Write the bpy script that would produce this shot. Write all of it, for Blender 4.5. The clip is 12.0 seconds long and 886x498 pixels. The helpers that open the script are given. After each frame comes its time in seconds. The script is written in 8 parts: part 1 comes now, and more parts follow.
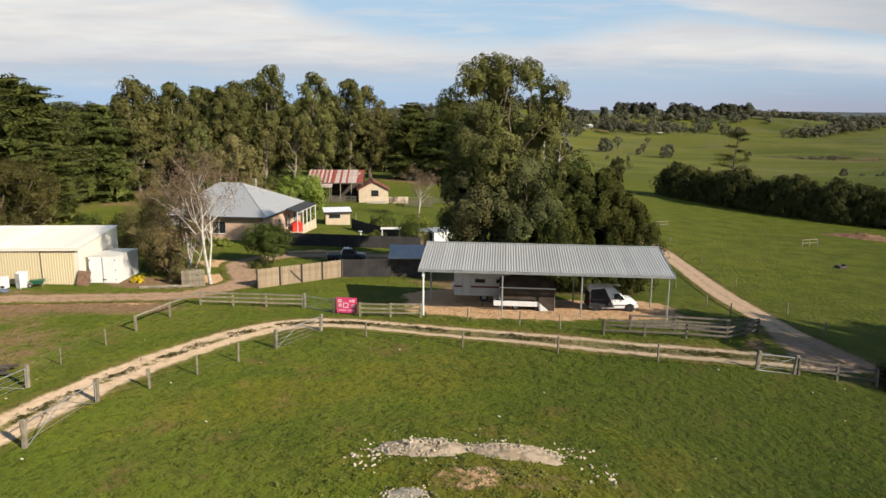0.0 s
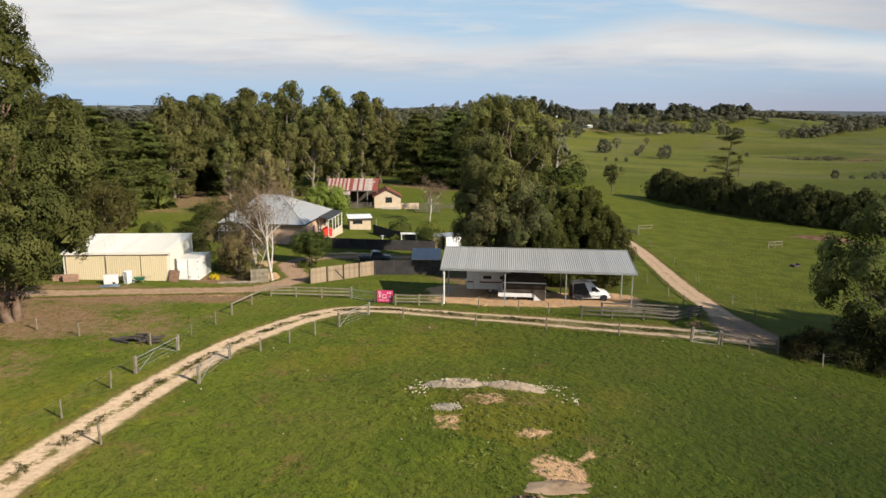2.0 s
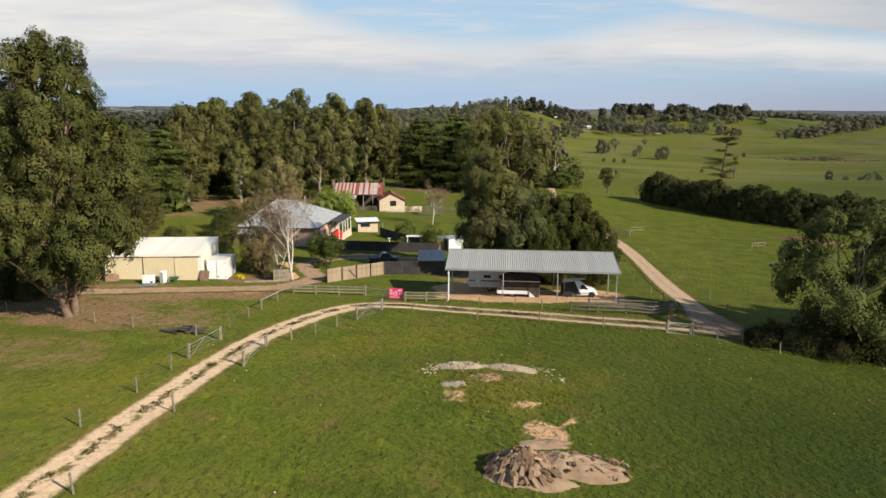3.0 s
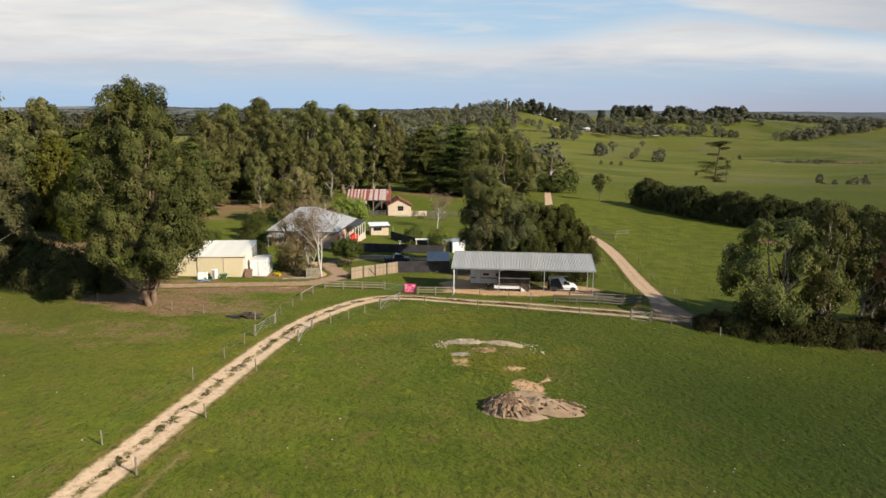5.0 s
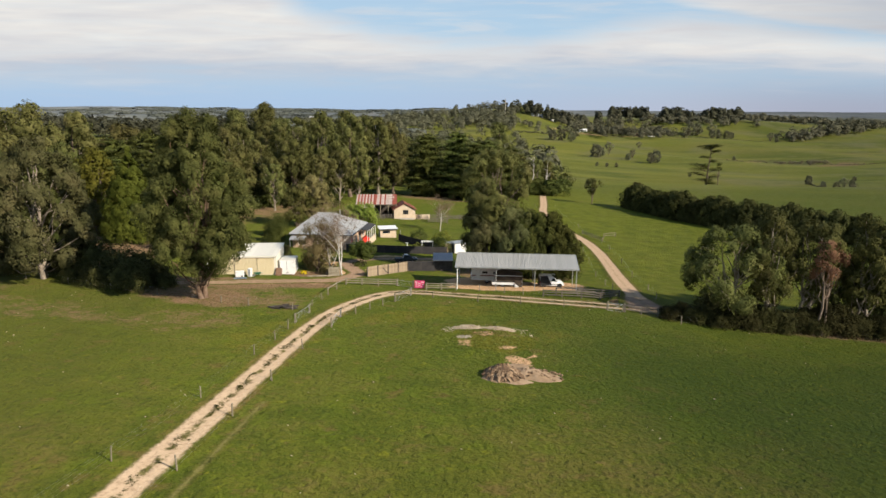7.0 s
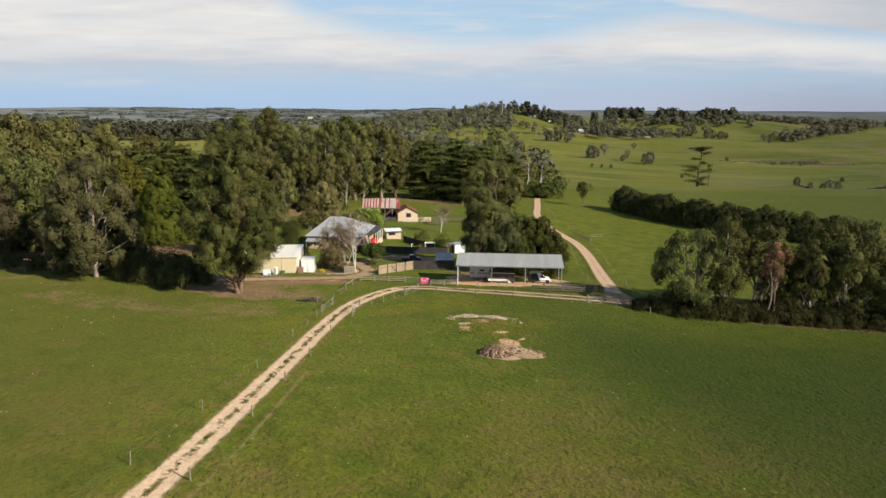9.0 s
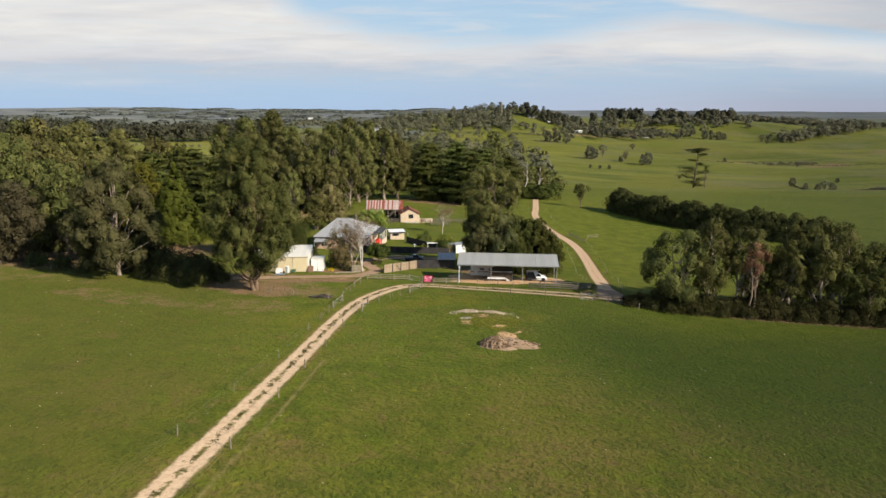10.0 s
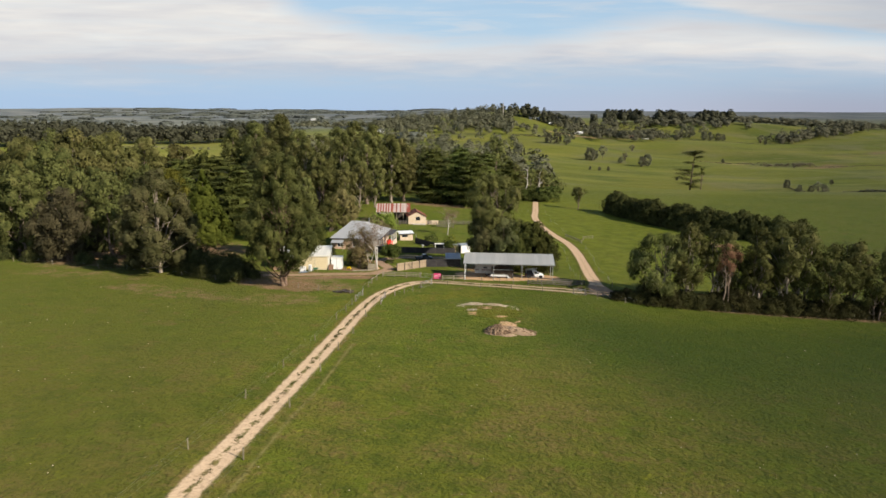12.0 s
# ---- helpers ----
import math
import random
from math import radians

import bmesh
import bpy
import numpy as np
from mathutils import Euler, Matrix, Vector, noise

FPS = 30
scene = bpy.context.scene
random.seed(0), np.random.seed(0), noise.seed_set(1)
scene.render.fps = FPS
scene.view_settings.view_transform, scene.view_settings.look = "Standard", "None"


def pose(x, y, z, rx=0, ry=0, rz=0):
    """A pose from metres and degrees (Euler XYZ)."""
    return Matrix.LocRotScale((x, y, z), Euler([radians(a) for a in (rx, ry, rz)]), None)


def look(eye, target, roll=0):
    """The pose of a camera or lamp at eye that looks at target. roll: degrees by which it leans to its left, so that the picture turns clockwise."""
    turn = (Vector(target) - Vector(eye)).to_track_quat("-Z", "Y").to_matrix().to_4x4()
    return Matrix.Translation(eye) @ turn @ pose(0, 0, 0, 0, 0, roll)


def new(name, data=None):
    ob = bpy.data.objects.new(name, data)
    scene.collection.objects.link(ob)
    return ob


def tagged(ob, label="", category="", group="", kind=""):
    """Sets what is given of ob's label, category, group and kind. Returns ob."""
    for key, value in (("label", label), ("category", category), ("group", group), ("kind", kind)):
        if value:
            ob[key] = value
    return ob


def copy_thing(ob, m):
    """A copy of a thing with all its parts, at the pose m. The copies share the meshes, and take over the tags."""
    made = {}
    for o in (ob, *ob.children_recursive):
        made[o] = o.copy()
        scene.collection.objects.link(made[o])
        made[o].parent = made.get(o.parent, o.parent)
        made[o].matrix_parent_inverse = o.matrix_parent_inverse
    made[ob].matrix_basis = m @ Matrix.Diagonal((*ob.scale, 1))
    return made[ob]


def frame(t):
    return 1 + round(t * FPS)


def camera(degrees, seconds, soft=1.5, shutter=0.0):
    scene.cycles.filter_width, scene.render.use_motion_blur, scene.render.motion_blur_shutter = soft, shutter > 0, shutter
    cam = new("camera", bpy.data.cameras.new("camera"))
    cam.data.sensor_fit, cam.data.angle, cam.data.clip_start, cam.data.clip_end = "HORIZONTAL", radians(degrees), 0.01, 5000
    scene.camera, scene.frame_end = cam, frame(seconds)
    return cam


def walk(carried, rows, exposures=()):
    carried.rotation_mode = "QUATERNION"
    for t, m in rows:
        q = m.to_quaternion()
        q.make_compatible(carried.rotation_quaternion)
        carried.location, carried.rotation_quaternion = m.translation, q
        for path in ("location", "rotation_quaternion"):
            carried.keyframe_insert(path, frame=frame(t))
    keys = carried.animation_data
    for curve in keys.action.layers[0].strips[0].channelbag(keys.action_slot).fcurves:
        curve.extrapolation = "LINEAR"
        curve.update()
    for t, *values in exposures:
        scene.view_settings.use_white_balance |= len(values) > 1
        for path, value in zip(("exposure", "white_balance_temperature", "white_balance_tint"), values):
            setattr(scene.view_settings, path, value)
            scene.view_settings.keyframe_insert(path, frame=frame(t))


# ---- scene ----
EXPOSURES = [(0.0, 0.45), (12.0, 0.45)]
cam = camera(66.0, 12.0)
PATH = [
    (0, (-0.055, -0.583, 15.247), (-0.058, 1.144, 14.907), 0.5),
    (0.5, (-0.424, -3.959, 16.036), (-0.428, -2.233, 15.696), 0.4),
    (1, (-0.851, -7.806, 16.872), (-0.854, -6.080, 16.531), 0.4),
    (1.5, (-1.191, -11.423, 17.660), (-1.194, -9.697, 17.318), 0.4),
    (2, (-1.524, -15.368, 18.598), (-1.529, -13.642, 18.256), 0.4),
    (2.5, (-1.818, -19.015, 19.424), (-1.822, -17.288, 19.082), 0.3),
    (3, (-2.046, -22.951, 20.333), (-2.050, -21.225, 19.991), 0.3),
    (5, (-2.838, -37.768, 23.551), (-2.842, -36.041, 23.209), 0.4),
    (5.5, (-3.093, -41.215, 24.302), (-3.097, -39.488, 23.960), 0.4),
    (6, (-3.365, -44.860, 25.102), (-3.368, -43.133, 24.761), 0.4),
    (6.5, (-3.543, -48.271, 25.861), (-3.546, -46.544, 25.518), 0.4),
    (7, (-3.784, -51.997, 26.682), (-3.784, -50.270, 26.339), 0.4),
    (9, (-4.583, -66.657, 29.840), (-4.577, -64.932, 29.496), 0.3),
    (9.5, (-4.776, -70.202, 30.532), (-4.769, -68.476, 30.188), 0.3),
    (10, (-5.086, -73.977, 31.289), (-5.079, -72.251, 30.945), 0.3),
    (10.5, (-5.408, -77.338, 31.922), (-5.402, -75.612, 31.579), 0.3),
    (11, (-5.733, -81.066, 32.696), (-5.728, -79.340, 32.352), 0.3),
    (11.5, (-6.077, -84.553, 33.414), (-6.074, -82.827, 33.070), 0.3),
    (12, (-6.470, -88.020, 34.169), (-6.466, -86.295, 33.825), 0.3),
]
walk(cam, [(t, look(eye, target, roll)) for t, eye, target, roll in PATH], EXPOSURES)

# ---------------------------------------------------------------- world, sun, exposure
SUN_EL, SUN_AZ = 28.5, math.atan2(-0.59, 0.81)
SUN_DIR = Vector((math.cos(radians(SUN_EL)) * math.cos(SUN_AZ), math.cos(radians(SUN_EL)) * math.sin(SUN_AZ), math.sin(radians(SUN_EL))))
sun_data = bpy.data.lights.new("sun", "SUN")
sun_data.energy, sun_data.angle, sun_data.color = 5.0, radians(0.6), (1.0, 0.90, 0.76)
sun = new("sun", sun_data)
sun.matrix_world = look((0, 0, 60), Vector((0, 0, 60)) - SUN_DIR)

world = bpy.data.worlds.new("sky")
scene.world = world
world.use_nodes = True
WN, WL = world.node_tree.nodes, world.node_tree.links
WN.clear()


class Graph:
    """Short hand for node trees."""

    def __init__(self, tree):
        self.nodes, self.links = tree.nodes, tree.links

    def node(self, kind, **inputs):
        n = self.nodes.new(kind)
        for k, v in inputs.items():
            self.put(n, k, v)
        return n

    def put(self, n, key, v):
        sock = n.inputs[int(key[1:])] if key[0] == "i" and key[1:].isdigit() else n.inputs[key.replace("_", " ")]
        if isinstance(v, bpy.types.NodeSocket):
            self.links.new(v, sock)
        else:
            sock.default_value = v

    def math(self, op, a, b=0.0, c=0.0, clamp=False):
        n = self.nodes.new("ShaderNodeMath")
        n.operation, n.use_clamp = op, clamp
        for i, v in enumerate((a, b, c)):
            self.put(n, "i%d" % i, v)
        return n.outputs[0]

    def step(self, lo, hi, v):
        n = self.nodes.new("ShaderNodeMapRange")
        n.interpolation_type = "SMOOTHSTEP"
        for i, x in enumerate((v, lo, hi, 0.0, 1.0)):
            self.put(n, "i%d" % i, x)
        return n.outputs[0]

    def ramp(self, v, stops):
        n = self.nodes.new("ShaderNodeValToRGB")
        while len(n.color_ramp.elements) < len(stops):
            n.color_ramp.elements.new(0.5)
        for e, (p, c) in zip(n.color_ramp.elements, stops):
            e.position, e.color = p, (*c, 1.0) if len(c) == 3 else c
        self.put(n, "i0", v)
        return n.outputs[0]

    def noise(self, scale, detail=3.0, rough=0.5, vec=None, dist=0.0):
        n = self.nodes.new("ShaderNodeTexNoise")
        n.inputs["Scale"].default_value, n.inputs["Detail"].default_value = scale, detail
        n.inputs["Roughness"].default_value, n.inputs["Distortion"].default_value = rough, dist
        if vec is not None:
            self.links.new(vec, n.inputs["Vector"])
        return n.outputs[0]

    def mix(self, f, a, b, blend="MIX"):
        n = self.nodes.new("ShaderNodeMix")
        n.data_type, n.blend_type = "RGBA", blend
        for sock, v in ((n.inputs[0], f), (n.inputs[6], a), (n.inputs[7], b)):
            if isinstance(v, bpy.types.NodeSocket):
                self.links.new(v, sock)
            else:
                sock.default_value = (*v, 1.0) if isinstance(v, tuple) and len(v) == 3 else v
        return n.outputs[2]


def build_sky():
    g = Graph(world.node_tree)
    sky = g.node("ShaderNodeTexSky")
    sky.sky_type, sky.sun_disc = "NISHITA", False
    sky.sun_elevation, sky.sun_rotation = radians(SUN_EL), math.pi / 2 - SUN_AZ
    sky.altitude, sky.air_density, sky.dust_density, sky.ozone_density = 100, 1.0, 0.6, 2.0
    xyz = g.node("ShaderNodeSeparateXYZ", i0=g.node("ShaderNodeTexCoord").outputs["Generated"])
    x, y, z = xyz.outputs
    flat = g.math("SQRT", g.math("ADD", g.math("MULTIPLY", x, x), g.math("MULTIPLY", y, y)))
    az = g.math("DIVIDE", g.math("ARCTAN2", x, y), math.pi)          # -1..1, 0 straight ahead
    el = g.math("DIVIDE", z, g.math("MAXIMUM", y, g.math("MAXIMUM", g.math("MULTIPLY", flat, 0.5), 0.02)))
    vec = g.node("ShaderNodeCombineXYZ", X=g.math("MULTIPLY", az, 16.0), Y=g.math("MULTIPLY", el, 42.0), Z=0.0).outputs[0]
    wisp = g.math("SUBTRACT", g.noise(0.55, 5.0, 0.52, vec, 0.5), 0.5)
    fine = g.math("SUBTRACT", g.noise(2.0, 5.0, 0.55, vec, 0.6), 0.5)
    # heights of the cloud sheets by bearing; u = 0.5 + 2 * az
    u = g.math("ADD", 0.5, g.math("MULTIPLY", az, 2.0), clamp=True)
    e1 = g.math("ADD", el, g.math("ADD", g.math("MULTIPLY", wisp, 0.034), g.math("MULTIPLY", fine, 0.032)))
    grey = lambda v: (v, v, v)
    streak_vec = g.node("ShaderNodeCombineXYZ", X=g.math("MULTIPLY", az, 18.0), Y=g.math("MULTIPLY", el, 62.0), Z=3.0).outputs[0]
    streak = g.noise(0.9, 5.0, 0.6, streak_vec, 0.8)
    top = g.ramp(u, [(0.13, grey(0.34)), (0.24, grey(0.30)), (0.32, grey(0.195)), (0.38, grey(0.140)), (0.44, grey(0.114)), (0.50, grey(0.102)), (0.58, grey(0.100)), (0.64, grey(0.118)), (0.70, grey(0.136)), (0.76, grey(0.136)), (0.82, grey(0.118)), (0.88, grey(0.104))])
    base = g.ramp(u, [(0.13, grey(0.036)), (0.28, grey(0.036)), (0.42, grey(0.038)), (0.56, grey(0.042)), (0.72, grey(0.046)), (0.82, grey(0.044)), (0.90, grey(0.040))])
    lower = g.step(g.math("SUBTRACT", base, 0.018), g.math("ADD", base, 0.044), e1)
    upper = g.math("SUBTRACT", 1.0, g.step(g.math("SUBTRACT", top, 0.030), g.math("ADD", top, 0.030), e1))
    sheet = g.math("MULTIPLY", lower, upper)
    low2 = g.ramp(u, [(0.13, grey(0.120)), (0.26, grey(0.142)), (0.38, grey(0.160)), (0.46, grey(0.185)), (0.56, grey(0.195)), (0.64, grey(0.172)), (0.69, grey(0.152)), (0.76, grey(0.130)), (0.87, grey(0.104))])
    e2 = g.math("ADD", el, g.math("ADD", g.math("MULTIPLY", wisp, 0.022), g.math("MULTIPLY", fine, 0.008)))
    high = g.step(g.math("SUBTRACT", low2, 0.006), g.math("ADD", low2, 0.016), e2)
    high = g.math("MULTIPLY", high, g.math("SUBTRACT", 0.93, g.step(0.18, 0.5, el)))
    rest = g.math("MULTIPLY", g.step(0.16, 0.4, el), g.step(-0.06, 0.16, wisp))
    veil = g.math("ADD", 0.20, g.math("MULTIPLY", g.step(0.45, 0.72, streak), 0.34), clamp=True)
    veil = g.math("MULTIPLY", veil, g.step(0.05, 0.11, el))
    mask = g.math("MAXIMUM", g.math("MAXIMUM", sheet, high), g.math("MAXIMUM", rest, veil), clamp=True)
    mask = g.math("MULTIPLY", mask, g.math("ADD", 0.86, g.math("MULTIPLY", g.step(0.35, 0.6, streak), 0.11)))
    # lit tops and greyer undersides
    tone = g.math("ADD", g.math("MULTIPLY", fine, 0.8), g.math("ADD", g.math("MULTIPLY", g.step(0.045, 0.10, el), 0.70), g.math("ADD", g.math("MULTIPLY", wisp, 1.4), g.math("MULTIPLY", g.math("SUBTRACT", streak, 0.5), -0.6))), clamp=True)
    col = g.mix(tone, (0.59, 0.60, 0.66), (0.92, 0.885, 0.83))
    col = g.mix(g.math("MULTIPLY", g.math("MULTIPLY", g.step(0.66, 0.90, u), g.step(0.095, 0.125, el)), 0.75), col, (0.48, 0.475, 0.51))
    haze = g.math("SUBTRACT", 1.0, g.step(0.0, 0.09, el))
    upper_blue = g.mix(0.75, sky.outputs[0], (3.9, 6.4, 8.9))
    blue = g.mix(haze, upper_blue, g.mix(g.step(0.34, 0.80, u), (4.3, 5.8, 7.9), g.mix(g.step(0.66, 0.86, u), (4.9, 5.3, 6.5), (4.0, 4.3, 5.4))))
    # the sky deepens towards the zenith, and the clouds thin out
    zenith = g.step(0.16, 0.75, z)
    blue = g.mix(zenith, blue, (1.3, 2.5, 4.6))
    mask = g.math("MULTIPLY", mask, g.math("SUBTRACT", 1.0, g.math("MULTIPLY", zenith, 0.75)))
    b1 = g.node("ShaderNodeBackground", Color=blue, Strength=0.072)
    b2 = g.node("ShaderNodeBackground", Color=col, Strength=0.705)
    m = g.node("ShaderNodeMixShader", i0=mask, i1=b1.outputs[0], i2=b2.outputs[0])
    out = g.node("ShaderNodeOutputWorld")
    g.links.new(m.outputs[0], out.inputs[0])


build_sky()

# ---------------------------------------------------------------- materials
MATS = {}


def material(name, rough=0.8, metal=0.0, spec=0.3):
    m = bpy.data.materials.new(name)
    m.use_nodes = True
    g = Graph(m.node_tree)
    bsdf = m.node_tree.nodes["Principled BSDF"]
    bsdf.inputs["Roughness"].default_value, bsdf.inputs["Metallic"].default_value = rough, metal
    bsdf.inputs["Specular IOR Level"].default_value = spec
    MATS[name] = m
    return m, g, bsdf


def bump(g, bsdf, height, strength=0.4, dist=0.02):
    b = g.node("ShaderNodeBump", Height=height, Strength=strength, Distance=dist)
    g.links.new(b.outputs[0], bsdf.inputs["Normal"])


def position(g):
    return g.node("ShaderNodeNewGeometry").outputs["Position"]


def simple(name, c1, c2, scale=3.0, rough=0.7, metal=0.0, fine=25.0, amount=0.25, relief=0.15, per_object=0.0, spec=0.3):
    """Two colours in large stains, with a finer grain and a little relief."""
    m, g, b = material(name, rough, metal, spec)
    vec = g.node("ShaderNodeTexCoord").outputs["Object"]
    big, small = g.noise(scale, 4.0, 0.6, vec), g.noise(fine, 3.0, 0.6, vec)
    col = g.mix(g.step(0.35, 0.68, big), c1, c2)
    col = g.mix(g.math("MULTIPLY", small, amount), col, tuple(v * 0.45 for v in c1))
    if per_object:
        rnd = g.node("ShaderNodeObjectInfo").outputs["Random"]
        hsv = g.node("ShaderNodeHueSaturation", Color=col, Value=g.math("ADD", 1.0 - per_object, g.math("MULTIPLY", rnd, 2 * per_object)))
        col = hsv.outputs[0]
    g.links.new(col, b.inputs["Base Color"])
    if relief:
        bump(g, b, small, relief, 0.02)
    return m


def grass_colour(g):
    """Pasture: short green grass with yellow-green, dark green and dry brown patches."""
    p = position(g)
    big, mid, fine, blade = g.noise(0.035, 4.0, 0.55, p), g.noise(0.30, 5.0, 0.62, p), g.noise(1.7, 4.0, 0.65, p), g.noise(9.0, 3.0, 0.7, p)
    shift = lambda v: g.node("ShaderNodeMapping", Vector=p, Location=(v, 7.0 - v, 0.0)).outputs[0]
    col = g.mix(g.step(0.34, 0.66, mid), (0.055, 0.068, 0.007), (0.099, 0.103, 0.012))
    col = g.mix(g.math("MULTIPLY", g.step(0.40, 0.68, big), 0.50), col, (0.119, 0.105, 0.017))
    dry = g.math("MULTIPLY", g.step(0.44, 0.64, g.noise(0.13, 5.0, 0.65, p)), g.step(0.30, 0.60, fine))
    lush = g.node("ShaderNodeAttribute")
    lush.attribute_name = "lush"
    dry = g.math("MULTIPLY", dry, g.math("SUBTRACT", 0.70, g.math("MULTIPLY", lush.outputs["Fac"], 0.38)))
    col = g.mix(dry, col, (0.163, 0.104, 0.041))
    col = g.mix(g.math("MULTIPLY", lush.outputs["Fac"], 0.46), col, (0.060, 0.094, 0.008))
    col = g.mix(g.math("MULTIPLY", g.step(0.54, 0.62, g.noise(2.2, 4.0, 0.62, p)), 0.36), col, (0.030, 0.043, 0.007))
    col = g.mix(g.math("MULTIPLY", g.step(0.57, 0.63, g.noise(0.9, 5.0, 0.64, p)), 0.40), col, (0.034, 0.050, 0.006))
    col = g.mix(g.math("MULTIPLY", g.step(0.60, 0.70, g.noise(0.55, 6.0, 0.72, shift(57.0))), 0.50), col, (0.165, 0.108, 0.044))
    col = g.mix(g.math("MULTIPLY", g.step(0.60, 0.68, g.noise(0.7, 6.0, 0.72, shift(31.0))), 0.78), col, (0.150, 0.152, 0.012))
    col = g.mix(g.math("MULTIPLY", g.step(0.53, 0.63, g.noise(0.30, 5.0, 0.62, shift(113.0))), 0.45), col, (0.084, 0.112, 0.008))
    col = g.mix(g.math("MULTIPLY", g.step(0.56, 0.66, g.noise(0.36, 6.0, 0.68, shift(171.0))), 0.55), col, (0.124, 0.082, 0.030))
    col = g.mix(g.math("MULTIPLY", g.step(0.55, 0.66, g.noise(0.26, 5.0, 0.66, shift(219.0))), 0.45), col, (0.036, 0.052, 0.006))
    col = g.mix(g.math("MULTIPLY", g.step(0.52, 0.68, blade), 0.45), col, (0.145, 0.134, 0.027))
    return col, fine, blade, mid


def ground_material():
    m, g, b = material("pasture", 0.95, 0.0, 0.1)
    col, fine, blade, mid = grass_colour(g)
    p = position(g)
    gravel = g.mix(g.noise(0.7, 6.0, 0.7, p), (0.37, 0.215, 0.115), (0.58, 0.385, 0.22))
    litter = g.mix(g.noise(0.9, 5.0, 0.7, p), (0.120, 0.068, 0.040), (0.232, 0.142, 0.088))
    gold = (0.17, 0.125, 0.012)

    def cover(name, edge):
        a = g.node("ShaderNodeAttribute")
        a.attribute_name = name
        v = g.math("ADD", a.outputs["Fac"], g.math("ADD", g.math("MULTIPLY", g.math("SUBTRACT", mid, 0.5), 1.0), g.math("MULTIPLY", g.math("SUBTRACT", fine, 0.5), 0.9)))
        return g.step(0.5 - edge, 0.5 + edge, v)

    # darker, lusher grass on the right, deepened by painted shade and lens fall-off
    grass_shade = g.node("ShaderNodeAttribute")
    grass_shade.attribute_name = "grass_shade"
    col = g.mix(g.math("MULTIPLY", grass_shade.outputs["Fac"], g.math("ADD", 0.48, g.math("MULTIPLY", fine, 0.55))), col, (0.024, 0.043, 0.005))
    # darker olive tone towards the left of the track
    left_olive = g.node("ShaderNodeAttribute")
    left_olive.attribute_name = "left_olive"
    col = g.mix(g.math("MULTIPLY", left_olive.outputs["Fac"], g.math("ADD", 0.15, g.math("MULTIPLY", mid, 0.55))), col, (0.052, 0.050, 0.011))
    col = g.mix(g.math("MULTIPLY", cover("gold", 0.2), 0.25), col, gold)
    a = g.node("ShaderNodeAttribute")
    a.attribute_name = "distance"
    far = g.mix(g.step(0.36, 0.64, g.noise(0.006, 4.0, 0.55, p)), (0.070, 0.082, 0.012), (0.136, 0.124, 0.030))
    vor = g.node("ShaderNodeTexVoronoi", Vector=g.node("ShaderNodeMapping", Vector=p, Scale=(0.0045, 0.0075, 0.0), Rotation=(0, 0, 0.35)).outputs[0], Scale=1.0, Randomness=0.8)
    far = g.mix(g.math("MULTIPLY", g.node("ShaderNodeSeparateColor", i0=vor.outputs["Color"]).outputs[0], 0.6), far, (0.122, 0.132, 0.015))
    far = g.mix(g.math("MULTIPLY", g.step(0.50, 0.66, g.noise(0.03, 4.0, 0.6, g.node("ShaderNodeMapping", Vector=p, Scale=(0.35, 1.6, 1.0)).outputs[0])), 0.45), far, (0.060, 0.078, 0.020))
    far = g.mix(g.math("MULTIPLY", g.step(0.52, 0.60, g.noise(0.014, 2.0, 0.4, p)), 0.55), far, (0.125, 0.118, 0.050))
    far = g.mix(g.math("MULTIPLY", g.step(0.50, 0.68, g.noise(0.11, 5.0, 0.68, p)), 0.50), far, (0.062, 0.078, 0.014))
    far = g.mix(g.math("MULTIPLY", g.step(0.56, 0.70, g.noise(0.045, 5.0, 0.66, g.node("ShaderNodeMapping", Vector=p, Scale=(0.6, 1.5, 1.0), Location=(9, 4, 0)).outputs[0])), 0.55), far, (0.165, 0.135, 0.055))
    far = g.mix(g.math("MULTIPLY", g.step(0.52, 0.62, g.noise(1.0, 4.0, 0.6, g.node("ShaderNodeMapping", Vector=p, Scale=(0.003, 0.022, 0.0), Rotation=(0, 0, 0.12)).outputs[0])), 0.35), far, (0.190, 0.176, 0.036))
    far = g.mix(g.math("MULTIPLY", g.step(0.44, 0.60, g.noise(0.016, 3.0, 0.5, g.node("ShaderNodeMapping", Vector=p, Scale=(0.7, 1.3, 1.0), Location=(40, 11, 0)).outputs[0])), 0.50), far, (0.108, 0.114, 0.014))
    far = g.mix(g.math("MULTIPLY", g.step(0.56, 0.66, g.noise(0.021, 4.0, 0.6, g.node("ShaderNodeMapping", Vector=p, Scale=(0.6, 1.6, 1.0), Location=(3, 61, 0)).outputs[0])), 0.55), far, (0.056, 0.078, 0.012))
    a3 = g.node("ShaderNodeAttribute")
    a3.attribute_name = "meadow"
    col = g.mix(g.math("MULTIPLY", a3.outputs["Fac"], 0.55), col, g.mix(g.step(0.34, 0.66, mid), (0.076, 0.092, 0.007), (0.142, 0.150, 0.014)))
    col = g.mix(a.outputs["Fac"], col, far)
    col = g.mix(g.math("MULTIPLY", cover("litter", 0.24), 0.85), col, litter)
    col = g.mix(g.math("MULTIPLY", cover("gravel", 0.14), 0.95), col, gravel)
    # aerial haze painted on the far land as a blue-grey tint
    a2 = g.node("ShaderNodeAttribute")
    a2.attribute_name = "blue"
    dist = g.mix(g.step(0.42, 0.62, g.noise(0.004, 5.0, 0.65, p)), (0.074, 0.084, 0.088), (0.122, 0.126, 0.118))
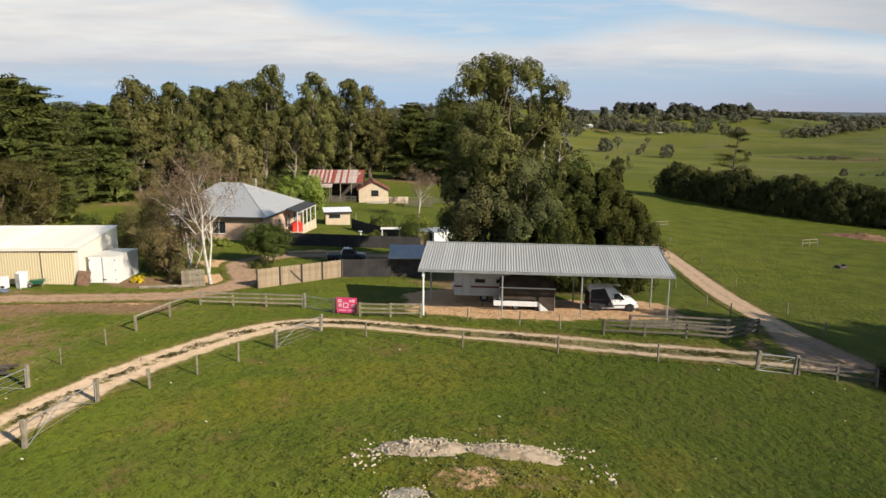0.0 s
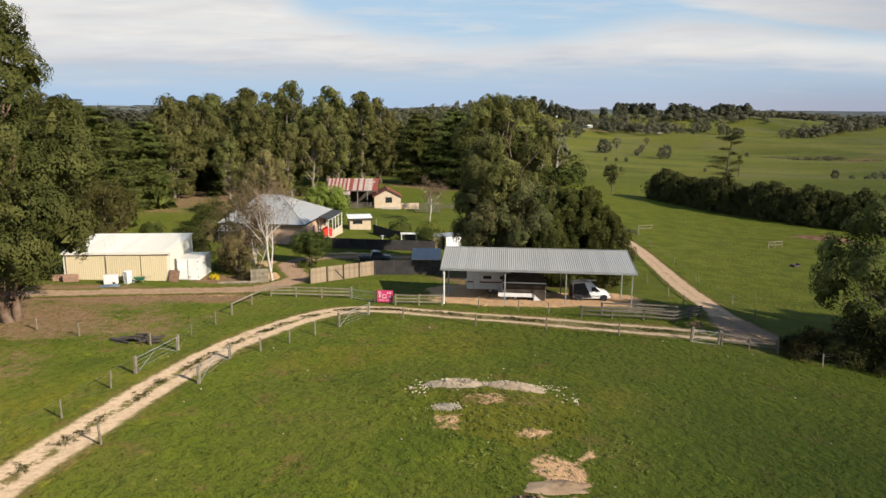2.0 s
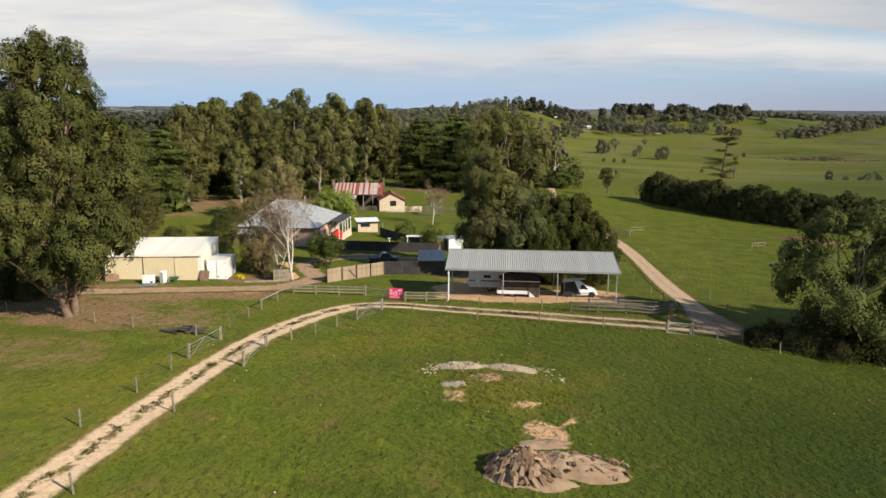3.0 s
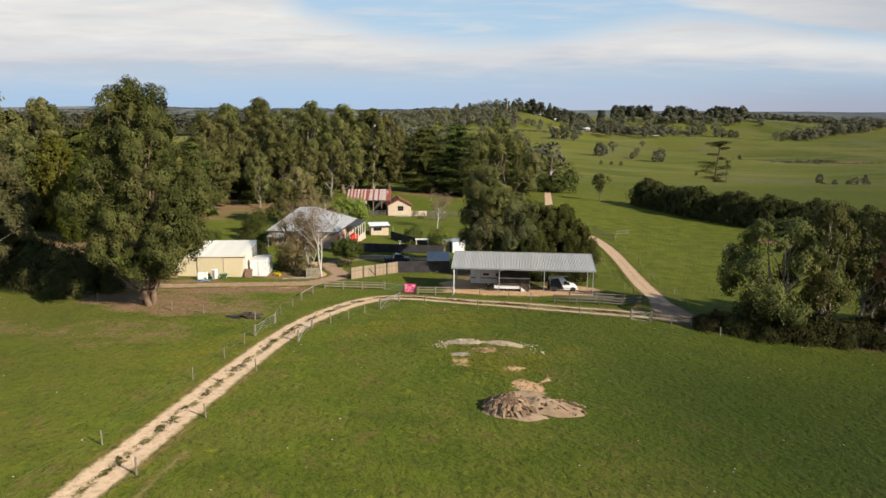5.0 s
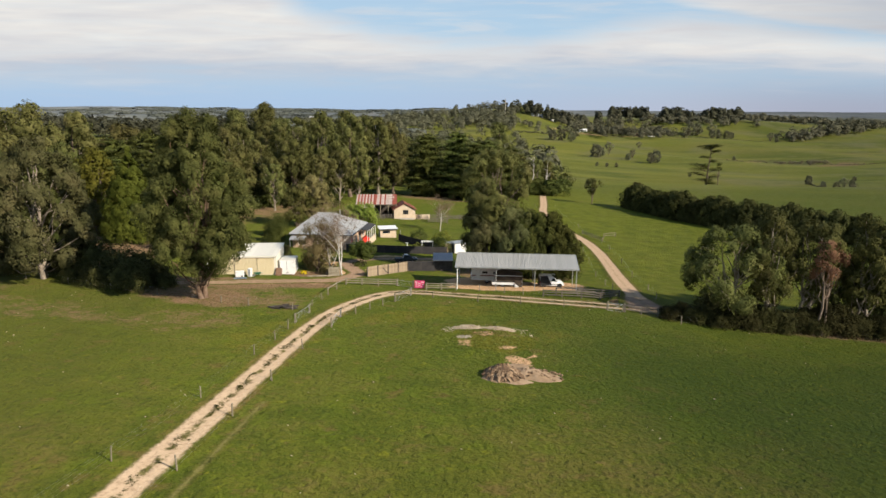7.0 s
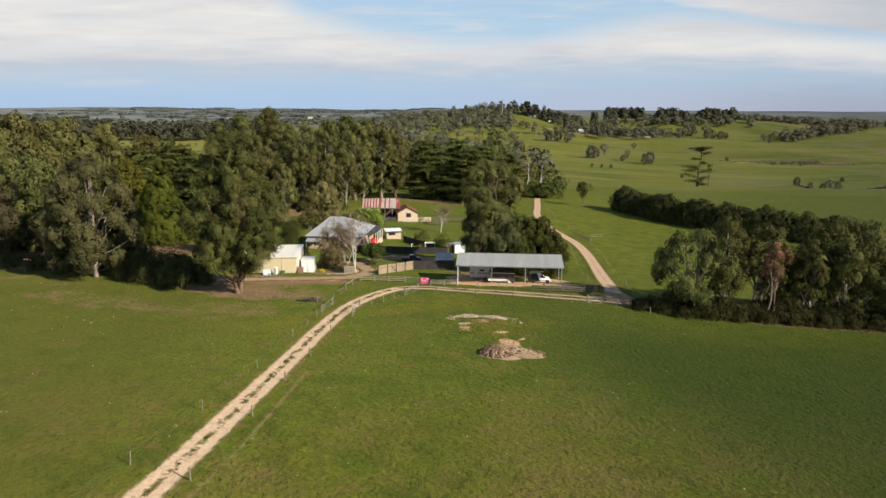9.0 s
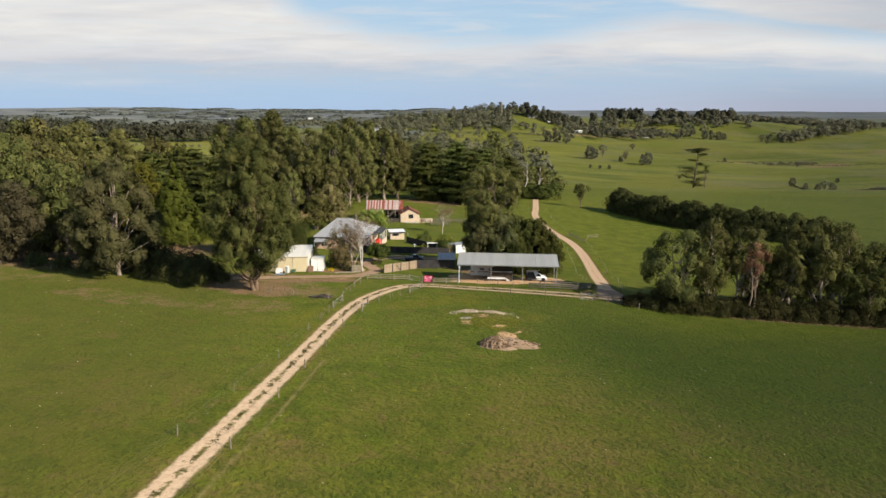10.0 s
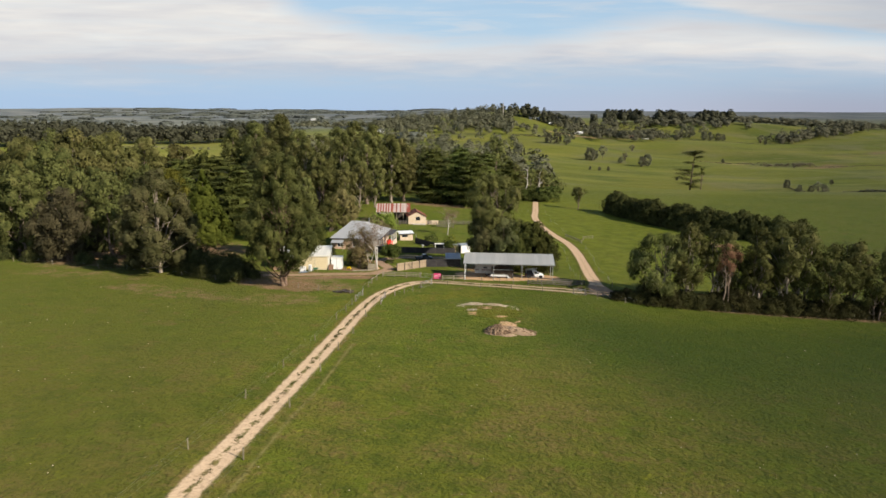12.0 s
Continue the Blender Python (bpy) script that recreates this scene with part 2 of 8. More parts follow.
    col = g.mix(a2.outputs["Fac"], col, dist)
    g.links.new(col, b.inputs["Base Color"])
    h = g.math("ADD", g.noise(1.7, 4.0, 0.6, p), g.math("MULTIPLY", blade, 0.10))
    bump(g, b, h, 1.0, 0.44)
    b.inputs["Diffuse Roughness"].default_value = 1.0
    return m


def road_material(name, c1, c2, ruts, half, ragged=0.9):
    """A gravel way: wheel tracks of bare gravel, a grassy middle and ragged edges that melt into the pasture."""
    m, g, b = material(name, 0.95, 0.0, 0.1)
    grass, fine, blade, mid = grass_colour(g)
    p = position(g)
    a = g.node("ShaderNodeAttribute")
    a.attribute_name = "across"
    rag = g.math("ADD", g.math("MULTIPLY", g.math("SUBTRACT", g.noise(0.9, 5.0, 0.65, p), 0.5), 0.9), g.math("MULTIPLY", g.math("SUBTRACT", g.noise(5.0, 3.0, 0.7, p), 0.5), 0.5))
    off = g.math("ABSOLUTE", a.outputs["Fac"])
    edge = g.math("SUBTRACT", 1.0, g.step(half - 0.22, half + 0.20, g.math("ADD", off, g.math("MULTIPLY", rag, ragged))))
    if ruts:
        green = g.node("ShaderNodeAttribute")
        green.attribute_name = "grassy"
        wide = g.math("MULTIPLY", green.outputs["Fac"], 0.34)
        middle = g.math("SUBTRACT", 1.0, g.step(g.math("ADD", 0.10, wide), g.math("ADD", 0.40, wide), g.math("ADD", off, g.math("MULTIPLY", rag, 0.9))))
        patchy = g.math("MAXIMUM", g.step(0.42, 0.56, g.noise(0.8, 5.0, 0.75, p)), g.math("MULTIPLY", green.outputs["Fac"], 0.85))
        edge = g.math("MULTIPLY", edge, g.math("SUBTRACT", 1.0, g.math("MULTIPLY", middle, g.math("MULTIPLY", patchy, ruts))))
    dirt = g.mix(g.noise(1.3, 6.0, 0.7, p), c1, c2)
    dirt = g.mix(g.math("MULTIPLY", g.step(0.6, 0.75, g.noise(14.0, 2.0, 0.5, p)), 0.5), dirt, tuple(v * 0.5 for v in c1))
    dirt = g.mix(g.math("MULTIPLY", g.step(0.48, 0.62, g.noise(3.2, 5.0, 0.7, p)), 0.45), dirt, tuple(v * 0.55 for v in c1))
    grass = g.mix(g.math("MULTIPLY", g.math("SUBTRACT", 1.0, g.step(half - 0.5, half + 0.6, off)), 0.5), grass, (0.125, 0.098, 0.044))
    g.links.new(g.mix(edge, grass, dirt), b.inputs["Base Color"])
    b.inputs["Diffuse Roughness"].default_value = 1.0
    rise = g.math("ADD", g.noise(1.7, 4.0, 0.6, p), g.math("MULTIPLY", blade, 0.10))
    bump(g, b, g.math("ADD", g.math("MULTIPLY", edge, 0.45), g.math("MULTIPLY", rise, g.math("SUBTRACT", 1.0, g.math("MULTIPLY", edge, 0.82)))), 1.0, 0.45)
    return m


def leaf_material(name, dark, light, dry=None, trans=0.14):
    m, g, b = material(name, 0.85, 0.0, 0.08)
    geo = g.node("ShaderNodeNewGeometry")
    obj = g.node("ShaderNodeObjectInfo").outputs["Random"]
    vec = g.node("ShaderNodeTexCoord").outputs["Object"]
    clump = g.noise(0.42, 3.0, 0.6, vec)
    f = g.math("ADD", g.math("MULTIPLY", geo.outputs["Random Per Island"], 0.12), g.math("MULTIPLY", g.step(0.30, 0.70, clump), 0.88))
    col = g.mix(f, dark, light)
    if dry:
        col = g.mix(g.math("MULTIPLY", g.step(0.55, 0.72, g.noise(0.22, 3.0, 0.5, vec)), 0.6), col, dry)
    hsv = g.node("ShaderNodeHueSaturation", Color=col, Hue=g.math("ADD", 0.484, g.math("MULTIPLY", obj, 0.032)), Value=g.math("ADD", 0.86, g.math("MULTIPLY", obj, 0.30)))
    g.links.new(hsv.outputs[0], b.inputs["Base Color"])
    t = g.node("ShaderNodeBsdfTranslucent", Color=hsv.outputs[0])
    mixer = g.node("ShaderNodeMixShader", i0=trans, i1=b.outputs[0], i2=t.outputs[0])
    g.links.new(mixer.outputs[0], m.node_tree.nodes["Material Output"].inputs[0])
    return m


def glass_material():
    m, g, b = material("window_glass", 0.06, 0.0, 0.6)
    b.inputs["Base Color"].default_value = (0.02, 0.025, 0.03, 1)
    return m


def sheet_material(name, c1, c2, rough=0.45, metal=0.6, streak=0.3):
    """Profiled metal sheet with rain streaks."""
    m, g, b = material(name, rough, metal, 0.4)
    vec = g.node("ShaderNodeTexCoord").outputs["Object"]
    mp = g.node("ShaderNodeMapping", Vector=vec, Scale=(3.0, 0.35, 0.5))
    col = g.mix(g.noise(1.2, 5.0, 0.6, mp.outputs[0]), c1, c2)
    col = g.mix(g.math("MULTIPLY", g.step(0.55, 0.8, g.noise(0.6, 5.0, 0.65, vec)), streak), col, tuple(v * 0.5 for v in c1))
    rnd = g.node("ShaderNodeObjectInfo").outputs["Random"]
    col = g.node("ShaderNodeHueSaturation", Color=col, Value=g.math("ADD", 0.92, g.math("MULTIPLY", rnd, 0.16))).outputs[0]
    g.links.new(col, b.inputs["Base Color"])
    return m


PASTURE = ground_material()
TRACK = road_material("pale_gravel", (0.30, 0.212, 0.130), (0.52, 0.395, 0.270), 1.0, 1.18, 0.9)
PATH = road_material("worn_path", (0.118, 0.108, 0.030), (0.185, 0.160, 0.060), 0, 0.05, 1.0)
LANE = road_material("lane_gravel", (0.32, 0.212, 0.130), (0.53, 0.385, 0.255), 0.30, 1.35, 0.7)
# brown gravel with the tree belt's shade put into its colour
SHADED_JUNCTION = road_material("shaded_junction_gravel", (0.155, 0.100, 0.068), (0.31, 0.222, 0.155), 0.30, 1.45, 0.8)
DRIVE = road_material("drive_gravel", (0.165, 0.104, 0.066), (0.33, 0.228, 0.152), 0.35, 1.25, 2.2)
EUC = leaf_material("gum_leaves", (0.044, 0.049, 0.013), (0.142, 0.140, 0.043), (0.138, 0.118, 0.045))
TALLGUM = leaf_material("tall_gum_leaves", (0.036, 0.041, 0.010), (0.118, 0.116, 0.034), (0.115, 0.098, 0.036))
EUC2 = leaf_material("gum_leaves_bright", (0.062, 0.068, 0.018), (0.186, 0.180, 0.058), (0.16, 0.138, 0.054))
GREENGREY = leaf_material("grey_gum_leaves", (0.050, 0.055, 0.018), (0.142, 0.140, 0.056), (0.13, 0.112, 0.046))
EUCDRY = leaf_material("dry_gum_leaves", (0.054, 0.053, 0.016), (0.156, 0.145, 0.047), (0.15, 0.122, 0.050))
YELGREEN = leaf_material("wattle_leaves", (0.075, 0.078, 0.010), (0.175, 0.165, 0.026), None, 0.2)
PINE = leaf_material("pine_needles", (0.040, 0.051, 0.012), (0.138, 0.154, 0.037), None, 0.12)
DARKPINE = leaf_material("conifer_foliage", (0.020, 0.026, 0.006), (0.088, 0.094, 0.022), None, 0.12)
CONIFER = leaf_material("cypress_foliage", (0.032, 0.042, 0.005), (0.105, 0.118, 0.018), None, 0.12)
WINDBREAK = leaf_material("windbreak_foliage", (0.030, 0.034, 0.011), (0.098, 0.098, 0.031), None, 0.12)
HEDGE = leaf_material("hedge_foliage", (0.017, 0.020, 0.007), (0.052, 0.052, 0.018), None, 0.10)
TUFT = leaf_material("tuft_grass", (0.030, 0.034, 0.006), (0.070, 0.072, 0.014), (0.085, 0.058, 0.022), 0.1)
UNDER = leaf_material("scrub_leaves", (0.018, 0.019, 0.006), (0.060, 0.057, 0.018), None, 0.12)
SHRUB = leaf_material("shrub_leaves", (0.036, 0.046, 0.010), (0.105, 0.116, 0.028), None, 0.2)
BRIGHT = leaf_material("willow_leaves", (0.14, 0.17, 0.025), (0.30, 0.33, 0.07), None, 0.35)
GREYLEAF = leaf_material("grey_leaves", (0.048, 0.044, 0.020), (0.108, 0.095, 0.047), None, 0.15)
RUSTLEAF = leaf_material("rust_leaves", (0.15, 0.080, 0.045), (0.28, 0.155, 0.090), None, 0.25)
OLIVELEAF = leaf_material("olive_leaves", (0.046, 0.044, 0.012), (0.130, 0.116, 0.036), (0.12, 0.092, 0.034), 0.2)
BROWNLEAF = leaf_material("brown_leaves", (0.120, 0.098, 0.038), (0.235, 0.192, 0.082), None, 0.2)
YELLOWLEAF = leaf_material("yellow_flowers", (0.45, 0.30, 0.01), (0.65, 0.47, 0.03), None, 0.2)
# FARLEAF and FARPINE: distance haze put into the colour, greyer and lighter
FARLEAF = leaf_material("far_foliage_hazed", (0.090, 0.092, 0.054), (0.165, 0.160, 0.096), None, 0.1)
FARPINE = leaf_material("far_pine_foliage_hazed", (0.044, 0.046, 0.028), (0.088, 0.087, 0.052), None, 0.05)
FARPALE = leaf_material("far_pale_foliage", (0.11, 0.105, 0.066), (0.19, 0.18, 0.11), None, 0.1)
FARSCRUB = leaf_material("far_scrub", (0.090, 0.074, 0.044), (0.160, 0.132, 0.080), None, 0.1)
# valley haze put into the leaf colour, greyed and faded
VALLEYLEAF = leaf_material("valley_foliage_hazed", (0.060, 0.068, 0.058), (0.110, 0.116, 0.092), None, 0.0)
GRASSBLADE = leaf_material("grass_blades", (0.070, 0.090, 0.010), (0.14, 0.15, 0.026), None, 0.3)
WEED = leaf_material("weed_leaves", (0.096, 0.128, 0.022), (0.216, 0.232, 0.056), (0.256, 0.192, 0.070), 0.2)
PALEBARK = simple("pale_bark", (0.20, 0.16, 0.12), (0.36, 0.30, 0.235), 1.2, 0.9, 0, 9.0, 0.4, 0.4)
BARK = simple("bark", (0.14, 0.10, 0.070), (0.27, 0.21, 0.155), 1.2, 0.9, 0, 9.0, 0.5, 0.5)
REDBARK = simple("peeling_bark", (0.13, 0.075, 0.045), (0.27, 0.19, 0.13), 0.9, 0.9, 0, 7.0, 0.5, 0.5)
WHITEBARK = simple("white_bark", (0.62, 0.58, 0.52), (0.42, 0.36, 0.30), 2.0, 0.8, 0, 14.0, 0.35, 0.3)
TWIG = simple("twigs", (0.17, 0.112, 0.066), (0.27, 0.19, 0.12), 2.0, 0.9, 0, 14.0, 0.3, 0.2)
TIMBER = simple("weathered_timber", (0.195, 0.165, 0.115), (0.33, 0.285, 0.205), 2.5, 0.9, 0, 30.0, 0.5, 0.3, 0.16)
PALING = simple("paling_timber", (0.30, 0.225, 0.145), (0.43, 0.335, 0.23), 1.2, 0.9, 0, 24.0, 0.4, 0.3, 0.14)
OLDTIMBER = simple("old_timber", (0.105, 0.088, 0.068), (0.185, 0.160, 0.130), 1.6, 0.9, 0, 22.0, 0.4, 0.3, 0.12)
DARKTIMBER = simple("dark_timber", (0.055, 0.045, 0.038), (0.10, 0.085, 0.07), 1.6, 0.9, 0, 20.0, 0.4, 0.3, 0.12)
GALV = sheet_material("galvanised_sheet", (0.37, 0.36, 0.33), (0.47, 0.455, 0.415), 0.5, 0.25, 0.25)
STEEL = simple("galvanised_steel", (0.42, 0.42, 0.41), (0.55, 0.55, 0.53), 3.0, 0.45, 0.6, 18.0, 0.2, 0.1)
RUSTSTEEL = simple("rusty_steel", (0.20, 0.105, 0.06), (0.30, 0.20, 0.14), 3.0, 0.8, 0.2, 18.0, 0.5, 0.3)
CREAM = sheet_material("cream_sheet", (0.56, 0.47, 0.29), (0.62, 0.53, 0.35), 0.55, 0.0, 0.10)
OFFWHITE = sheet_material("off_white_sheet", (0.68, 0.64, 0.54), (0.74, 0.70, 0.60), 0.5, 0.0, 0.10)
WHITE = simple("white_paint", (0.80, 0.79, 0.76), (0.74, 0.73, 0.69), 0.8, 0.45, 0, 12.0, 0.08, 0.05)
CARWHITE = simple("white_car_paint", (0.82, 0.82, 0.81), (0.78, 0.78, 0.77), 0.5, 0.22, 0, 6.0, 0.04, 0.0, 0, 0.5)
CARDARK = simple("dark_car_paint", (0.035, 0.04, 0.045), (0.05, 0.055, 0.06), 0.5, 0.25, 0, 6.0, 0.05, 0.0, 0, 0.5)
ROOFGREY = sheet_material("grey_roof_sheet", (0.38, 0.37, 0.35), (0.46, 0.45, 0.42), 0.4, 0.3, 0.2)
ROOFBLUE = sheet_material("blue_grey_sheet", (0.17, 0.185, 0.21), (0.28, 0.295, 0.33), 0.5, 0.2, 0.45)
ROOFDARK = sheet_material("charcoal_sheet", (0.030, 0.030, 0.030), (0.050, 0.048, 0.046), 0.8, 0.0, 0.2)
RUSTRED = simple("rust_red_sheet", (0.27, 0.060, 0.040), (0.38, 0.11, 0.07), 1.6, 0.75, 0.1, 12.0, 0.4, 0.2, 0.15)
PALESHEET = simple("faded_sheet", (0.55, 0.47, 0.41), (0.42, 0.26, 0.20), 1.4, 0.7, 0.1, 12.0, 0.3, 0.2, 0.12)
TILERED = simple("red_roof_tile", (0.22, 0.070, 0.042), (0.34, 0.13, 0.085), 1.0, 0.8, 0, 9.0, 0.4, 0.4, 0.2)
BRICK = simple("salmon_brick", (0.56, 0.37, 0.25), (0.64, 0.45, 0.33), 0.9, 0.9, 0, 12.0, 0.25, 0.3)
TANWALL = simple("tan_render", (0.56, 0.44, 0.30), (0.64, 0.52, 0.38), 0.9, 0.9, 0, 10.0, 0.2, 0.2)
CONCRETE = simple("concrete", (0.40, 0.36, 0.30), (0.52, 0.47, 0.40), 0.8, 0.9, 0, 10.0, 0.3, 0.2)
GLASS = glass_material()
RUBBER = simple("rubber", (0.018, 0.018, 0.018), (0.03, 0.03, 0.03), 4.0, 0.85, 0, 20.0, 0.2, 0.1)
BLACK = simple("black_plastic", (0.02, 0.02, 0.022), (0.035, 0.035, 0.035), 3.0, 0.6, 0, 20.0, 0.2, 0.1)
CANVAS = simple("brown_canvas", (0.050, 0.037, 0.027), (0.090, 0.068, 0.050), 0.9, 0.95, 0, 14.0, 0.3, 0.4)
MESHCLOTH = simple("shade_cloth", (0.028, 0.026, 0.026), (0.05, 0.046, 0.044), 0.7, 0.95, 0, 30.0, 0.3, 0.3)
PINK = simple("pink_paint", (0.72, 0.05, 0.16), (0.66, 0.06, 0.17), 1.0, 0.6, 0, 10.0, 0.1, 0.05)
PINKPALE = simple("pale_pink_paint", (0.78, 0.34, 0.42), (0.72, 0.30, 0.38), 1.0, 0.6, 0, 10.0, 0.1, 0.05)
RED = simple("red_plastic", (0.70, 0.05, 0.03), (0.60, 0.06, 0.04), 1.0, 0.5, 0, 10.0, 0.1, 0.05)
GREENP = simple("green_plastic", (0.03, 0.12, 0.07), (0.04, 0.16, 0.09), 1.0, 0.5, 0, 10.0, 0.1, 0.05)
BLUETARP = simple("blue_tarp", (0.22, 0.31, 0.42), (0.34, 0.42, 0.50), 1.5, 0.6, 0, 10.0, 0.2, 0.4)
LAMP = simple("clear_lens", (0.62, 0.64, 0.66), (0.5, 0.52, 0.55), 2.0, 0.15, 0, 8.0, 0.1, 0.0, 0, 0.6)
OLDBRICK = simple("brick_stack", (0.36, 0.20, 0.13), (0.47, 0.31, 0.22), 2.0, 0.9, 0, 12.0, 0.3, 0.3, 0.15)
MAROON = simple("maroon_stripe", (0.20, 0.06, 0.05), (0.24, 0.08, 0.065), 1.0, 0.5, 0, 8.0, 0.1, 0.0)
EARTH = simple("dug_earth", (0.27, 0.178, 0.104), (0.43, 0.305, 0.190), 0.55, 0.95, 0, 4.0, 0.45, 0.9)
DARKEARTH = simple("dark_clods", (0.14, 0.086, 0.050), (0.28, 0.185, 0.110), 0.8, 0.95, 0, 5.0, 0.5, 0.9, 0.15)
PALEGRAVEL = simple("pale_rubble", (0.31, 0.232, 0.152), (0.48, 0.375, 0.262), 1.2, 0.95, 0, 7.0, 0.5, 0.9)
GREYASH = simple("grey_ash", (0.24, 0.21, 0.165), (0.37, 0.325, 0.26), 1.5, 0.95, 0, 7.0, 0.5, 0.8)
REDEARTH = simple("red_earth", (0.15, 0.075, 0.040), (0.27, 0.16, 0.09), 0.6, 0.95, 0, 4.0, 0.5, 0.9)
STONE = simple("pale_stone", (0.42, 0.345, 0.24), (0.56, 0.48, 0.35), 1.2, 0.9, 0, 8.0, 0.25, 0.3, 0.15)

# ---------------------------------------------------------------- shape helpers


def mesh_of(name, verts, faces, mat, smooth=False):
    me = bpy.data.meshes.new(name)
    verts, faces = np.asarray(verts, np.float32), np.asarray(faces, np.int32)
    n, k = faces.shape
    me.vertices.add(len(verts))
    me.vertices.foreach_set("co", verts.ravel())
    me.loops.add(n * k)
    me.loops.foreach_set("vertex_index", faces.ravel())
    me.polygons.add(n)
    me.polygons.foreach_set("loop_start", np.arange(0, n * k, k, dtype=np.int32))
    if smooth:
        me.polygons.foreach_set("use_smooth", np.ones(n, bool))
    me.update(calc_edges=True)
    me.materials.append(mat)
    return me


def thing(name, m=None, label="", category="", group="", kind=""):
    ob = new(name)
    ob.empty_display_size = 0.2
    if m is not None:
        ob.matrix_basis = m
    return tagged(ob, label, category, group, kind)


def part(name, bm, mat, parent, label="", smooth=False):
    me = bpy.data.meshes.new(name)
    bmesh.ops.recalc_face_normals(bm, faces=bm.faces)
    bm.to_mesh(me)
    bm.free()
    if smooth:
        for p in me.polygons:
            p.use_smooth = True
    me.materials.append(mat)
    return shared_part(name, me, parent, None, label)


def shared_part(name, me, parent, m=None, label=""):
    ob = new(name, me)
    ob.parent = parent
    if m is not None:
        ob.matrix_basis = m
    if label:
        ob["label"] = label
    return ob


def box(bm, lo, hi, bev=0.0, m=None):
    lo, hi = Vector(lo), Vector(hi)
    r = bmesh.ops.create_cube(bm, size=1.0, matrix=Matrix.Translation((lo + hi) / 2) @ Matrix.Diagonal((*(hi - lo), 1.0)))
    vs = r["verts"]
    if bev:
        es = list({e for v in vs for e in v.link_edges})
        r2 = bmesh.ops.bevel(bm, geom=es, offset=bev, segments=1, affect="EDGES", profile=0.5)
        vs = list({v for f in r2["faces"] for v in f.verts} | {v for v in vs if v.is_valid})
    if m is not None:
        bmesh.ops.transform(bm, matrix=m, verts=vs)
    return bm


def boxes(*spans, bev=0.0):
    bm = bmesh.new()
    for lo, hi in spans:
        box(bm, lo, hi, bev)
    return bm


def rod(bm, a, b, r0, r1=None, n=8):
    a, b = Vector(a), Vector(b)
    d = b - a
    m = Matrix.Translation((a + b) / 2) @ d.to_track_quat("Z", "Y").to_matrix().to_4x4()
    bmesh.ops.create_cone(bm, cap_ends=True, segments=n, radius1=r0, radius2=r0 if r1 is None else r1, depth=d.length, matrix=m)
    return bm


def rods(spans, r, n=6):
    bm = bmesh.new()
    for a, b in spans:
        rod(bm, a, b, r, None, n)
    return bm


def prism(bm, outline, axis, lo, hi):
    """A flat outline of (u, v) drawn out along an axis: 'x' keeps (y, z), 'y' keeps (x, z), 'z' keeps (x, y)."""
    def at(u, v, w):
        return {"x": (w, u, v), "y": (u, w, v), "z": (u, v, w)}[axis]
    a, b = [bm.verts.new(at(u, v, lo)) for u, v in outline], [bm.verts.new(at(u, v, hi)) for u, v in outline]
    n = len(outline)
    bm.faces.new(a)
    bm.faces.new(b[::-1])
    for i in range(n):
        bm.faces.new((a[i], b[i], b[(i + 1) % n], a[(i + 1) % n]))
    return bm


def sm(a, b, t):
    t = np.clip((np.asarray(t, float) - a) / (b - a), 0, 1)
    return t * t * (3 - 2 * t)


def height(x, y):
    """The lie of the land."""
    x, y = np.asarray(x, float), np.asarray(y, float)
    u, v = 88 * np.tanh(x / 88), np.clip(y, -250, 220)
    v = np.where(v > -50, v, -50 + (v + 50) * 0.45)
    near = 2.55 - 0.0544 * u - 0.0578 * v + 0.0062 * u * v / 88 + 0.1011 * v * v / 880 - 0.25 * u * u / 880
    far = -10 - sm(300, 760, y) * 9 + sm(880, 1150, y) * 15 + sm(1150, 1650, y) * 30
    far = far + 26 * np.exp(-((x - 150) / 170) ** 2 - ((y - 1330) / 200) ** 2)
    dale = -10 - sm(290, 480, y) * 20 - sm(650, 900, y) + sm(920, 1260, y) * 16 + sm(1300, 1480, y) * 31 + sm(1480, 1750, y) * 5
    dale = dale + 39 * np.exp(-((x - 128) / 115) ** 2 - ((y - 1350) / 230) ** 2) + 9 * np.exp(-((x - 160) / 120) ** 2 - ((y - 1010) / 120) ** 2)
    dale = dale + 7 * np.exp(-((x - 640) / 190) ** 2 - ((y - 1080) / 110) ** 2) - 10 * np.exp(-((x - 650) / 120) ** 2 - ((y - 1230) / 70) ** 2) - sm(600, 950, x) * sm(1280, 1420, y) * (1 - sm(1700, 2300, y)) * 14
    dale_share = sm(20, 220, x)
    far = far * (1 - dale_share) + dale * dale_share
    left = -4 + sm(280, 560, y) * 5 + sm(1100, 4000, y) * 32
    k = sm(-220, 0, x)
    far = left * (1 - k) + far * k + sm(2600, 4300, y) * 30 * k
    far = far + sm(3000, 4300, y) * (1 - k) * (14 + 4 * np.sin(x / 410) + 3 * np.sin(x / 173 + 1) + 2 * np.sin(x / 71))
    near = near + 1.4 * np.exp(-((x - 16) / 15) ** 2 - ((y - 47) / 14) ** 2) + 0.9 * np.exp(-((x - 1.5) / 7) ** 2 - ((y - 23.5) / 5) ** 2)
    roll = 4.5 * np.sin(x / 95 + 0.6 * np.sin(y / 160)) * np.sin(y / 120 + 1.0) + 2.2 * np.sin(x / 47 + y / 61)
    far = far + roll * sm(330, 520, y) * (1 - 0.7 * sm(1000, 1300, y))
    b = sm(190, 340, y)
    return near * (1 - b) + far * b


def gz(x, y):
    return float(height(x, y))


